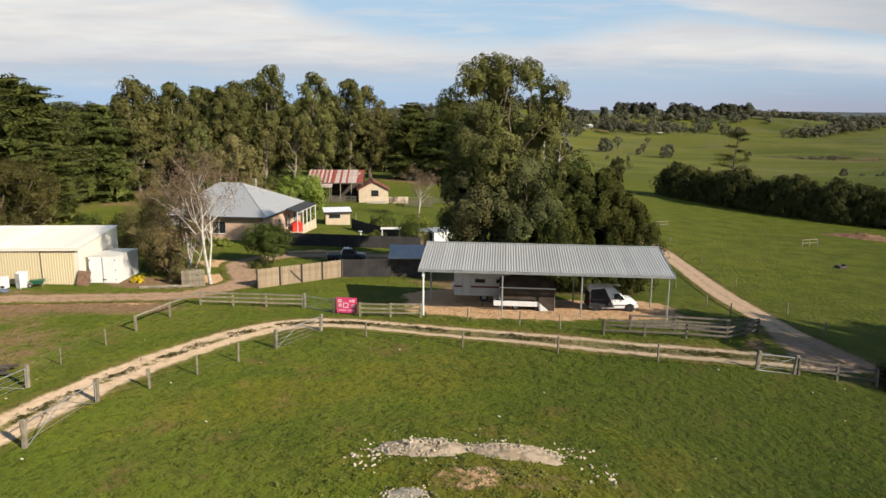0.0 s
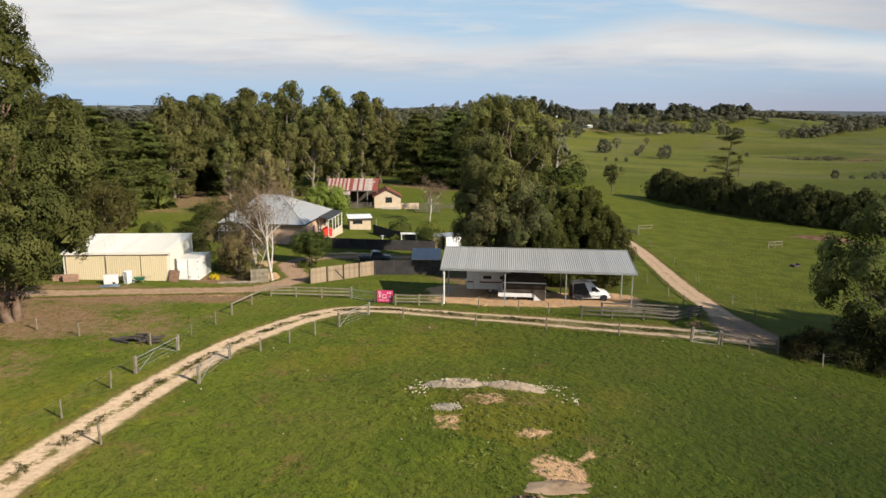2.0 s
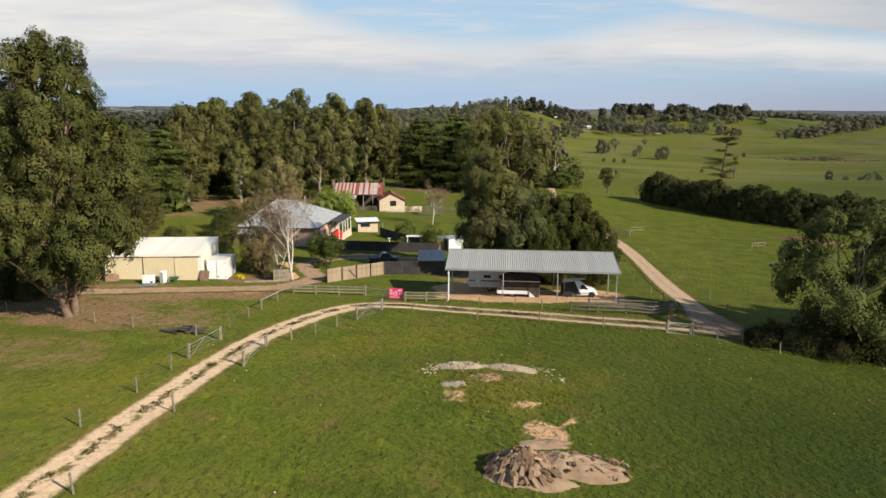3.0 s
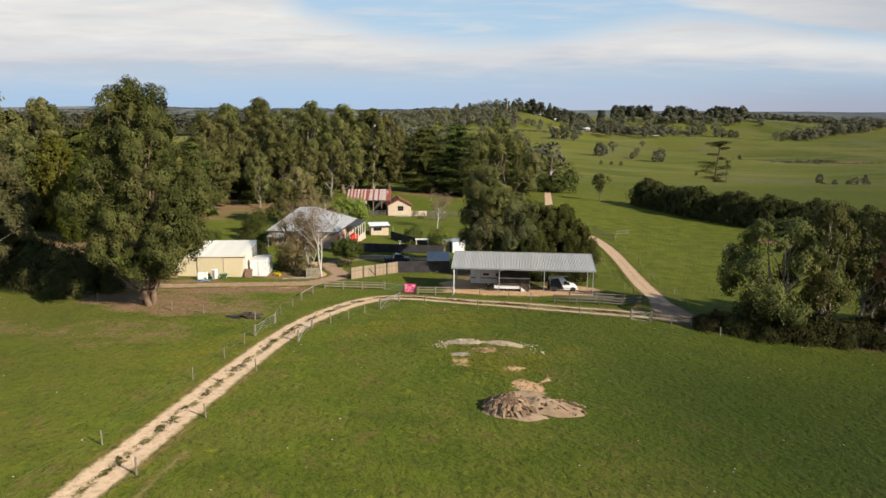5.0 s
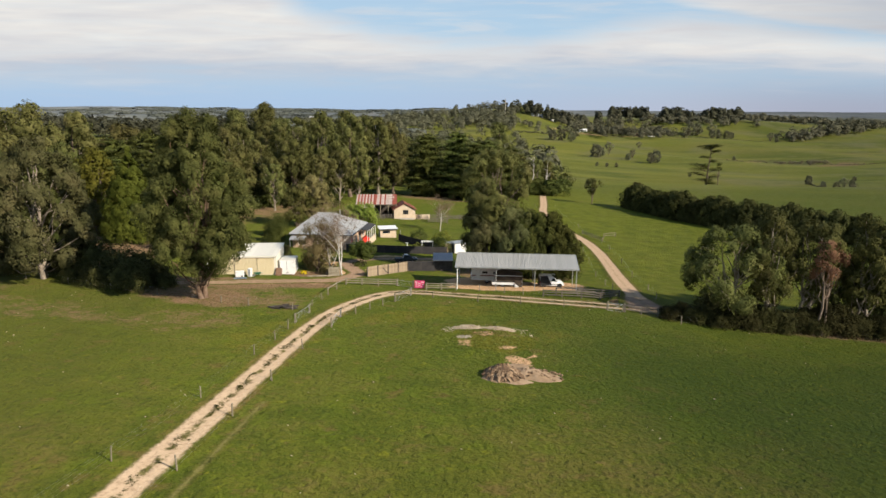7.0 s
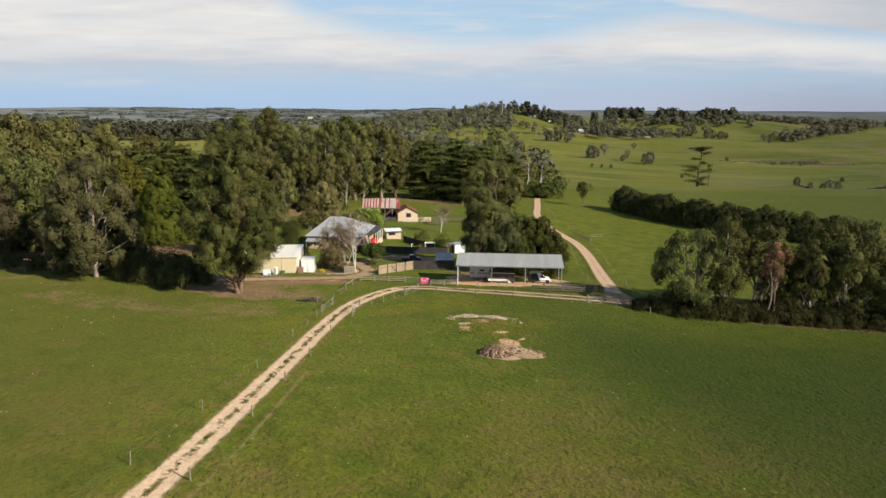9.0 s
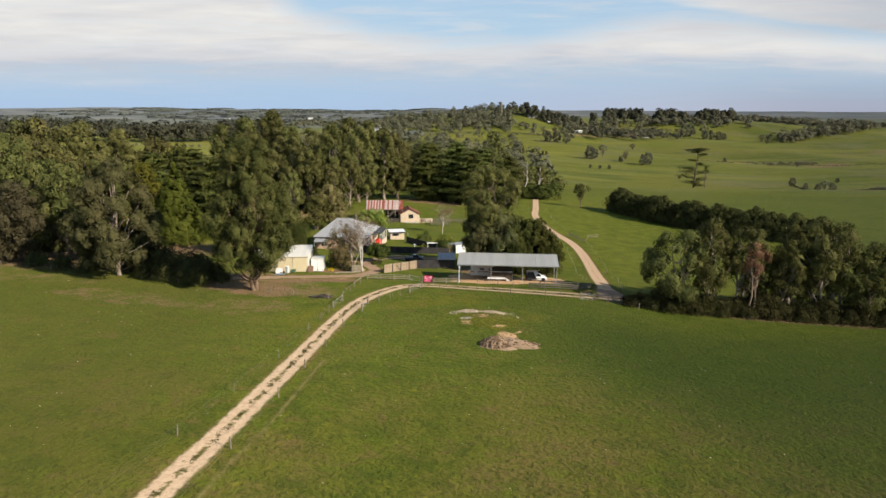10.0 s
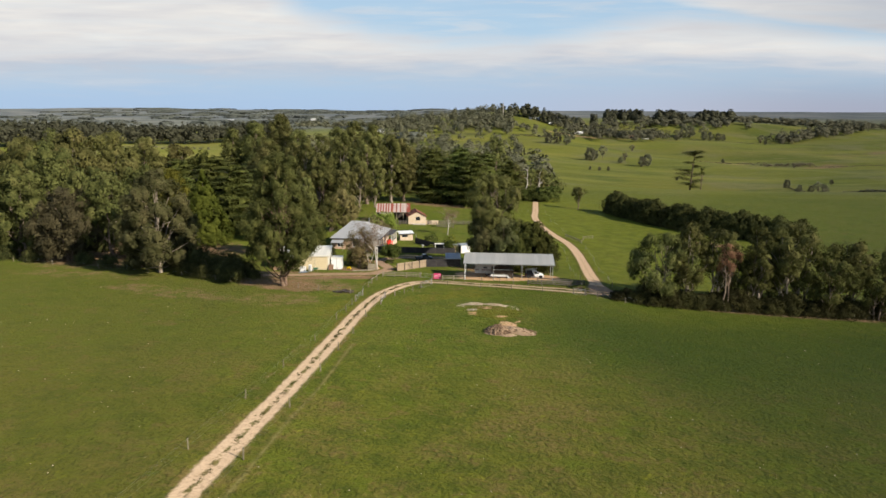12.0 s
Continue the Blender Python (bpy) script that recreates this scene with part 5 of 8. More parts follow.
slim = gum(87, 17.0, 9.0, 5.0, "slender pale-stemmed gum tree at the edge of the woods", ROUND, 16, 1.7, 190, 0.8, 22, 0.55, EUC2, PALEBARK, 1, 0.02, fill=10)
copies(slim, [(-57, 160, 0, 0.9), (-43, 163, 80, 0.95), (-54, 150, 200, 0.8), (-38, 172, 20, 1.0), (-33, 184, 140, 1.05), (38, 256, 60, 0.85), (44, 266, 200, 0.8)], WOODS)
far_gum = gum(280, 30.0, 17.0, 2.0, "tall gum tree on the rise beyond the woods", PLUME, 26, 3.2, 240, 1.5, 13, 1.25, EUC, BARK, 1, fill=14)
far_round = gum(281, 24.0, 19.0, 1.0, "broad gum tree on the rise beyond the woods", ROUND, 26, 3.4, 240, 1.6, 13, 1.3, EUC, BARK, 1, fill=14)
copies(far_gum, [(-124, 348, 0, 1.10), (-117, 384, 70, 1.22), (-106, 352, 160, 1.08), (-132, 372, 220, 1.08), (-95, 338, 300, 1.02), (-140, 352, 20, 0.95), (-124, 418, 50, 1.22), (-71, 424, 110, 1.2), (-60, 446, 10, 1.12), (-82, 410, 260, 1.05)], WOODS)
copies(far_round, [(-88, 300, 0, 1.0), (-112, 318, 80, 1.0), (-66, 286, 140, 0.95), (-100, 270, 250, 0.9), (-48, 262, 10, 0.92), (-40, 300, 60, 0.9), (-76, 246, 160, 0.9), (-24, 268, 200, 0.9), (-56, 330, 20, 1.0), (-30, 345, 90, 1.0), (-46, 385, 300, 1.0), (-10, 262, 80, 0.95), (2, 285, 100, 0.9), (-84, 226, 10, 0.86), (-62, 238, 70, 0.9), (-40, 226, 20, 0.95), (-14, 300, 20, 0.95), (20, 270, 45, 0.85), (8, 320, 10, 0.9), (-160, 232, 10, 0.8), (-190, 190, 10, 0.85), (-172, 150, 70, 0.95), (-136, 176, 120, 0.80), (-120, 200, 230, 0.72)], WOODS)
plant(gum(88, 18.5, 10.0, 1.0, "bright yellow-green wattle tree in the woods", ROUND, 20, 2.0, 260, 0.9, 22, 0.5, YELGREEN, BARK, 1, name="wattle_tree"), -80, 97)
spruce = cone_tree(89, 20.0, 13.0, "dark green conifer in the woods", 280, 1.0, 26, 0.66, DARKPINE, "conifer_tree", BLUNT, 0.3, 1.3)
copies(spruce, [(-83, 132, 0, 1.20), (-92, 140, 80, 0.98), (-70, 172, 160, 0.9), (-93, 106, 20, 0.95), (-78, 146, 250, 0.92)], "dark conifers in the woods")
pine_a = layered_pine(83, 24.0, 25.0, "dark layered pine tree with level branches")
pine_b = layered_pine(84, 21.0, 20.0, "dark layered pine tree with level branches", 42)
copies(pine_a, [(-75, 119, 0, 0.94), (1.5, 208, 60, 1.06), (-88, 124, 100, 0.9), (13, 214, 200, 0.95), (-10, 210, 20, 1.0)], "layered pines")
copies(pine_b, [(-64, 127, 0, 0.88), (7, 198, 40, 1.02), (-66, 110, 260, 0.98), (-80, 108, 10, 0.8), (-56, 96, 30, 0.55), (24, 222, 30, 0.95)], "layered pines")
scrub = shrub(85, 4.5, 8.0, "woodland scrub under the trees", 34, 26, 0.50, SHRUB, fill=24)
copies(scrub, [(rng_b.uniform(-135, -62), rng_b.uniform(60, 90), rng_b.uniform(0, 360), rng_b.uniform(0.7, 1.1)) for i in range(26)] + [(rng_b.uniform(-60, -34), rng_b.uniform(158, 175), rng_b.uniform(0, 360), rng_b.uniform(0.8, 1.3)) for i in range(7)] + [(rng_b.uniform(24, 50), rng_b.uniform(236, 285), rng_b.uniform(0, 360), rng_b.uniform(1.2, 2.0)) for i in range(14)], "woodland scrub")

# -- paddock trees
plant(gum(90, 9.6, 6.2, 3.6, "small lone gum tree in the far paddock", TOPPED, 12, 1.2, 130, 0.55, 22, 0.36, EUC, BARK, 1, 0.05, loose=0.5, fill=5), 53.5, 211)
plant(umbrella_pine(), 195, 465, 0, 1.28)
plant(gum(92, 24.0, 5.0, 19.5, "thin dead-topped pine beyond the windbreak", ROUND, 6, 1.1, 26, 0.8, 16, 0.6, DARKPINE, BARK, 1, name="umbrella_pine", fill=3, limbs=5), 206, 470)
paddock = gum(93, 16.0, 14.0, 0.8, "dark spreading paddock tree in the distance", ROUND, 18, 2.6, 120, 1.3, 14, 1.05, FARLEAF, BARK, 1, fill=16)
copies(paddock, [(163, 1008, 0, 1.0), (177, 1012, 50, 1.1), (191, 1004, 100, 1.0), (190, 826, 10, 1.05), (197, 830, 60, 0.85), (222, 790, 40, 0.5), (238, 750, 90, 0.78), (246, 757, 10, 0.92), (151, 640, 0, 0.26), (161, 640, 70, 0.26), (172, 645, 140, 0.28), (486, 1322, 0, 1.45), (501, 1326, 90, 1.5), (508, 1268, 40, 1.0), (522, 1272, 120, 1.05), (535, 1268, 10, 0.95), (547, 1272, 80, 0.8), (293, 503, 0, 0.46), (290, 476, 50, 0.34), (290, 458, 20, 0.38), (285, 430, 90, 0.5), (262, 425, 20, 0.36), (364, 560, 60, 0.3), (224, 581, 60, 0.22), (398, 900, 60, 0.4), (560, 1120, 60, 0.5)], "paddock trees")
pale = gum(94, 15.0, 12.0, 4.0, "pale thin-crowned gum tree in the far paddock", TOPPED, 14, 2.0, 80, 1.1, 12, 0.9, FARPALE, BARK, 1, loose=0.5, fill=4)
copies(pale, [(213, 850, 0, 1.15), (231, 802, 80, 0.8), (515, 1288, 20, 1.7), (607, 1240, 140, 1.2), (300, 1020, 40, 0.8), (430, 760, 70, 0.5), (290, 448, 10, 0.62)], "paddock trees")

# -- far woods, each stand one sheet of crowns
def stand(name, places, seed, mat, label, size=2.4, clumps=9, per=16, tall=1.0, flat=0.0):
    """Far trees, joined: rows of x, y, height, width."""
    rng = np.random.default_rng(seed)
    out = []
    for x, y, h, w in places:
        d = unit(rng.normal(size=(clumps, 3)))
        d[:, 2] = np.abs(d[:, 2])
        cs = d * np.array([w * 0.36, w * 0.36, h * 0.68 * tall]) * rng.uniform(0.5, 1.0, (clumps, 1)) + np.array([x, y, gz(x, y) + h * 0.22])
        rad = np.tile(np.array([w * 0.24, w * 0.24, h * 0.16]), (clumps, 1)) * rng.uniform(0.8, 1.2, (clumps, 1))
        out.append(sprays(rng, cs, rad, per, size * (0.5 + min(w, 40) / 20), d, 0.6, 0.4, 0.3, 0.8, 0.1, flat))
    v = np.concatenate(out)
    return tagged(new(name, mesh_of(name, v, np.arange(len(v), dtype=np.int32).reshape(-1, 3), mat)), label, "woods", kind="stuff")


R = np.random.default_rng(77)
U = R.uniform
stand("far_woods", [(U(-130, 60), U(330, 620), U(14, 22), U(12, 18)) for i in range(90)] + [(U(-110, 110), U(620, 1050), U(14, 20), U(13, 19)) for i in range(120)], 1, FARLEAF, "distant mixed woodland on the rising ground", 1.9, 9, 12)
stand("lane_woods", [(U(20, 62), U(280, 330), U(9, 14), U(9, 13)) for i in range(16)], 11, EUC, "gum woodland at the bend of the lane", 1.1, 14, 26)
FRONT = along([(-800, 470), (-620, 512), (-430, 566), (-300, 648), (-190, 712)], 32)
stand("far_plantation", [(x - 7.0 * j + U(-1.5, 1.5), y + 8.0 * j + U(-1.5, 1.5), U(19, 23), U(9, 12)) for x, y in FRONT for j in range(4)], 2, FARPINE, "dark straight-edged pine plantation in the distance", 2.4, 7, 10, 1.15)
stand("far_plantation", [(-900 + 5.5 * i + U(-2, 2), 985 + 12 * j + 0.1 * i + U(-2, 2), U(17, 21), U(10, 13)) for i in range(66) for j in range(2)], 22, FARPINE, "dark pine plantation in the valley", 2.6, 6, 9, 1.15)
stand("far_hill_woods", [(U(-130, 112), U(1090, 1420), U(17, 26), U(12, 18)) for i in range(190)] + [(U(20, 128), U(1160, 1300), U(16, 24), U(12, 18)) for i in range(60)] + [(U(-330, -60), U(1300, 1600), U(12, 18), U(14, 22)) for i in range(60)] + [(U(112, 235), U(1110, 1190), U(12, 18), U(10, 16)) for i in range(16)], 12, FARLEAF, "grey-green woods, tinted for haze, on the flank of the far hill", 1.9, 10, 13)
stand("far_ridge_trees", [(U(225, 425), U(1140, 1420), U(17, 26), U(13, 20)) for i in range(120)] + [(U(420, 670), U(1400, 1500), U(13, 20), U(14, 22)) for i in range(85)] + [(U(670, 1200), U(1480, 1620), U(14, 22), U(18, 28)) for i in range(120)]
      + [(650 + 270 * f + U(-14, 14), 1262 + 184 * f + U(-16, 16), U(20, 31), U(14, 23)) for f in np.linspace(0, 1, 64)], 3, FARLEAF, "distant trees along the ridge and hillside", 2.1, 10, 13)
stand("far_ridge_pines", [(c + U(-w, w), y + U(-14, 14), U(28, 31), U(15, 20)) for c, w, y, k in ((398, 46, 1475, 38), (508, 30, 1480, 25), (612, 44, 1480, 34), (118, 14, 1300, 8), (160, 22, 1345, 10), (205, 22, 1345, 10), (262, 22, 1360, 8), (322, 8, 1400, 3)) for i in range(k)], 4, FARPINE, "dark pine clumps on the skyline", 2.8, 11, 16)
stand("far_valley_trees", [(U(-1500, -60), U(1000, 2600), U(4, 8), U(40, 90)) for i in range(120)] + [(U(-1800, 200), U(2600, 4300), U(5, 9), U(90, 190)) for i in range(120)], 5, VALLEYLEAF, "distant woods in the valley, haze tinted into their leaves", 4.4, 12, 8, 1.0, 0.8)
def hedge_row(a, c, b, d, n, h, w):
    return [(a + (b - a) * i / n + U(-1, 1), c + (d - c) * i / n + U(-1, 1), h * U(0.7, 1.3), w * U(0.8, 1.2)) for i in range(n)]


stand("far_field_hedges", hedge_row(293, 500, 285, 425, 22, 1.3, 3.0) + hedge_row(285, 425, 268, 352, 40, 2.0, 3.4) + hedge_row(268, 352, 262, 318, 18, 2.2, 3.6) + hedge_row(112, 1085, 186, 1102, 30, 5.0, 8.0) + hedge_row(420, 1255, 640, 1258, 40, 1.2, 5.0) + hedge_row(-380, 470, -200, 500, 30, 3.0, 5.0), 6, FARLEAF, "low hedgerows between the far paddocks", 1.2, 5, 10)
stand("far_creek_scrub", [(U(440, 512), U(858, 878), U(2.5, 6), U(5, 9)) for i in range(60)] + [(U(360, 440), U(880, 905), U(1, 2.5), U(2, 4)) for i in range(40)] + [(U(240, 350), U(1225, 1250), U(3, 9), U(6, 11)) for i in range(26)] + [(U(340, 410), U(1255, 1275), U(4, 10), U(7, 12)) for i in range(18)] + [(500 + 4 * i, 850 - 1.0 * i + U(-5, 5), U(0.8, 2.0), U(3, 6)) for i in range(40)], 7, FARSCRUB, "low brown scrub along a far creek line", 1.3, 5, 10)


# ---------------------------------------------------------------- carport and what stands under it
def wave_sheet(x0, x1, y0, z0, y1, z1, pitch=0.19, amp=0.022, thick=0.012):
    """A corrugated sheet from (y0, z0) to (y1, z1), ribs across x."""
    bm = bmesh.new()
    n = max(2, int(round((x1 - x0) / (pitch / 4))))
    rows = []
    for dz in (0.0, -thick):
        for y, z in ((y0, z0), (y1, z1)):
            rows.append([bm.verts.new((x0 + (x1 - x0) * i / n, y, z + dz + amp * math.sin(i * math.pi / 2))) for i in range(n + 1)])
    a, b, c, d = rows
    for i in range(n):
        bm.faces.new((a[i], a[i + 1], b[i + 1], b[i]))
        bm.faces.new((c[i], d[i], d[i + 1], c[i + 1]))
        bm.faces.new((a[i], c[i], c[i + 1], a[i + 1]))
        bm.faces.new((b[i], b[i + 1], d[i + 1], d[i]))
    return bm


CARPORT = pose(-1.92, 48.75, 0, 0, 0, -4.8)
L_CP, D_CP, Z_F, Z_B = 18.56, 5.82, 4.0, 5.0


def slab(corners, t):
    bm = bmesh.new()
    top = [bm.verts.new(v) for v in corners]
    low = [bm.verts.new((v[0], v[1], v[2] - t)) for v in corners]
    n = len(corners)
    bm.faces.new(top)
    bm.faces.new(low[::-1])
    for i in range(n):
        bm.faces.new((top[i], low[i], low[(i + 1) % n], top[(i + 1) % n]))
    return bm


def carport():
    ob = thing("carport", CARPORT, "long open steel carport with a grey corrugated skillion roof", "carport")
    n = 23
    w = L_CP / n
    me = None
    for i in range(n):
        o = part("roof_sheet", wave_sheet(-0.03, w + 0.03, 0, Z_F, D_CP, Z_B), GALV, ob) if me is None else shared_part("roof_sheet", me, ob)
        me = o.data
        o.matrix_basis = pose(i * w, 0, 0.004 * (i % 2))
    part("gutter", boxes(((-0.05, -0.14, Z_F - 0.17), (L_CP + 0.05, -0.01, Z_F - 0.03))), STEEL, ob)
    part("ridge_cap", boxes(((-0.05, D_CP - 0.16, Z_B + 0.0), (L_CP + 0.05, D_CP + 0.05, Z_B + 0.05))), STEEL, ob)
    for x in (-0.03, L_CP + 0.005):
        bm = prism(bmesh.new(), [(-0.02, Z_F - 0.16), (D_CP, Z_B - 0.16), (D_CP, Z_B + 0.05), (-0.02, Z_F + 0.05)], "x", x, x + 0.025)
        part("barge_board", bm, STEEL, ob)
    slope = (Z_B - Z_F) / D_CP
    for y in np.linspace(0.25, D_CP - 0.25, 6):
        z = Z_F + slope * y
        part("purlin", boxes(((0.02, y - 0.03, z - 0.15), (L_CP - 0.02, y + 0.03, z - 0.04))), STEEL, ob)
    for x in (0.32, 6.2, 12.0, 18.2):
        bm = bmesh.new()
        rod(bm, (x, 0.1, Z_F - 0.20), (x, D_CP - 0.1, Z_B - 0.20), 0.06, None, 6)
        part("rafter", bm, STEEL, ob)
        for y in (0.12, D_CP - 0.15):
            q = CARPORT @ Vector((x, y, 0))
            part("post", rods([((x, y, gz(q.x, q.y) - 0.3), (x, y, Z_F + slope * y - 0.15))], 0.06 if x > 1 else 0.075, 8), WHITE if x < 1 and y < 1 else STEEL, ob, "white-painted steel post" if x < 1 and y < 1 else "")
    bm = rods([((0.32, -0.02, 3.45), (0.32, -0.02, 3.55))], 0.12, 10)
    part("lamp", bm, WHITE, ob, "small white round outdoor lamp")


def wheel(parent, x, y, z, r, w, me_cache={}):
    """A road wheel that turns about y; the rim stands under the tyre."""
    bm = bmesh.new()
    prof = [(r * 0.60, -w / 2), (r * 0.94, -w / 2), (r, -w * 0.3), (r, w * 0.3), (r * 0.94, w / 2), (r * 0.60, w / 2)]
    n = 20
    ring = [[bm.verts.new((rr * math.cos(2 * math.pi * i / n), yy, rr * math.sin(2 * math.pi * i / n))) for rr, yy in prof] for i in range(n)]
    for i in range(n):
        a, b = ring[i], ring[(i + 1) % n]
        for j in range(len(prof)):
            k = (j + 1) % len(prof)
            bm.faces.new((a[j], a[k], b[k], b[j]))
    t = part("tyre", bm, RUBBER, parent, "", True)
    t.matrix_basis = pose(x, y, z)
    bm = bmesh.new()
    rod(bm, (0, -w * 0.32, 0), (0, w * 0.32, 0), r * 0.62, None, 18)
    rod(bm, (0, -w * 0.40, 0), (0, w * 0.40, 0), r * 0.18, None, 8)
    for i in range(5):
        a = i * 2 * math.pi / 5
        rod(bm, (r * 0.42 * math.cos(a), -w * 0.36, r * 0.42 * math.sin(a)), (r * 0.42 * math.cos(a), w * 0.36, r * 0.42 * math.sin(a)), r * 0.07, None, 6)
    part("rim", bm, STEEL, t)
    return t


def loft(bm, sections):
    """Skin through sections of equal point count; ends capped."""
    rings = [[bm.verts.new(p) for p in s] for s in sections]
    n = len(rings[0])
    for a, b in zip(rings[:-1], rings[1:]):
        for i in range(n):
            bm.faces.new((a[i], a[(i + 1) % n], b[(i + 1) % n], b[i]))
    bm.faces.new(rings[0][::-1])
    bm.faces.new(rings[-1])
    return bm


def hull(side, halfw, roofw, belt):
    """A car body from its side outline: (x, low, high) stations; narrower above the belt line."""
    secs = []
    for x, lo, hi in side:
        k = 0.0 if hi <= belt else min(1.0, (hi - belt) / 0.5)
        wt = halfw + (roofw - halfw) * k
        nose = 0.90 if x in (side[0][0], side[-1][0]) else 1.0
        b = min(belt, hi - 0.03)
        secs.append([(x, -halfw * nose * 0.96, lo), (x, -halfw * nose, lo + 0.12), (x, -halfw * nose, b), (x, -wt * nose, hi - 0.05), (x, -wt * nose * 0.86, hi), (x, wt * nose * 0.86, hi), (x, wt * nose, hi - 0.05), (x, halfw * nose, b), (x, halfw * nose, lo + 0.12), (x, halfw * nose * 0.96, lo)])
    return loft(bmesh.new(), secs)


def panel_van():
    q = (13.0, 50.9)
    ob = thing("panel_van", pose(q[0], q[1], gz(*q), 0, 0, 2.0), "white small panel van with a black rear half and roof ladder", "van")
    side = [(-1.85, 0.34, 1.50), (-1.80, 0.30, 1.80), (-1.5, 0.28, 1.90), (-0.3, 0.24, 1.90), (0.05, 0.24, 1.84), (0.42, 0.24, 1.52), (0.95, 0.24, 1.02), (1.0, 0.24, 0.98), (1.62, 0.26, 0.86), (1.82, 0.30, 0.72), (1.88, 0.36, 0.58)]
    part("body", hull(side, 0.80, 0.70, 0.95), CARWHITE, ob, "", True)
    for s in (-1, 1):
        y = s * 0.78
        bm = prism(bmesh.new(), [(-0.05, 0.98), (0.88, 0.98), (0.42, 1.42), (0.02, 1.46)], "y", y - 0.035, y + 0.035)
        part("side_window", bm, GLASS, ob)
        part("door_seam", boxes(((-0.12, s * 0.80 - 0.006, 0.35), (-0.10, s * 0.80 + 0.006, 1.45)), ((0.90, s * 0.80 - 0.006, 0.35), (0.92, s * 0.80 + 0.006, 0.95))), BLACK, ob)
        part("door_handle", boxes(((0.02, y - 0.04, 0.86), (0.16, y + 0.04, 0.90))), BLACK, ob)
        part("rub_strip", boxes(((-1.75, s * 0.805 - 0.012, 0.50), (1.6, s * 0.805 + 0.012, 0.57))), BLACK, ob)
        part("mirror", boxes(((0.66, s * 0.92 - 0.08, 0.98), (0.76, s * 0.92 + 0.08, 1.12)), bev=0.02), BLACK, ob)
        part("headlight", boxes(((1.75, s * 0.55 - 0.15, 0.60), (1.86, s * 0.55 + 0.15, 0.73)), bev=0.02), LAMP, ob)
        part("tail_light", boxes(((-1.88, s * 0.68 - 0.06, 0.7), (-1.81, s * 0.68 + 0.06, 1.0))), RED, ob)
        for x in (-1.28, 1.22):
            bm = bmesh.new()
            rod(bm, (x, s * 0.70, 0.31), (x, s * 0.812, 0.31), 0.37, None, 20)
            part("wheel_arch", bm, BLACK, ob)
            wheel(ob, x, s * 0.735, 0.30, 0.30, 0.19)
    for s in (-1, 1):
        part("rear_side_panel", prism(bmesh.new(), [(-1.83, 0.36), (0.05, 0.36), (-0.28, 0.96), (-1.84, 0.96)], "y", s * 0.812 - 0.006, s * 0.812 + 0.006), BLACK, ob, "black-painted lower rear side")
        part("rear_side_panel", slab([(-1.84, s * 0.818, 0.955), (-0.28, s * 0.818, 0.955), (-0.74, s * 0.725, 1.86), (-1.79, s * 0.735, 1.76)], 0.012), BLACK, ob, "black-painted upper rear side")
    part("rear_door", boxes(((-1.895, -0.70, 0.52), (-1.875, 0.70, 1.50))), BLACK, ob, "black rear door")
    bm = prism(bmesh.new(), [(0.12, 1.76), (0.16, 1.80), (1.00, 1.04), (0.97, 0.99)], "y", -0.60, 0.60)
    part("windscreen", bm, GLASS, ob)
    part("bumper", boxes(((1.76, -0.72, 0.30), (1.94, 0.72, 0.52)), bev=0.04), CARWHITE, ob)
    part("bumper", boxes(((-1.97, -0.72, 0.32), (-1.80, 0.72, 0.52)), bev=0.04), BLACK, ob)
    part("grille", boxes(((1.80, -0.36, 0.56), (1.895, 0.36, 0.66))), BLACK, ob)
    for x in (-1.5, -0.6):
        part("roof_bar", boxes(((x, -0.62, 1.93), (x + 0.05, 0.62, 1.97)), ((x, -0.5, 1.87), (x + 0.05, -0.45, 1.95)), ((x, 0.45, 1.87), (x + 0.05, 0.5, 1.95))), STEEL, ob)
    spans = [((-1.75, y, 2.0), (0.55, y, 2.0)) for y in (-0.42, -0.05)] + [((x, -0.42, 2.0), (x, -0.05, 2.0)) for x in np.arange(-1.6, 0.5, 0.3)]
    part("ladder", rods(spans, 0.03, 6), WHITE, ob, "pale aluminium ladder")


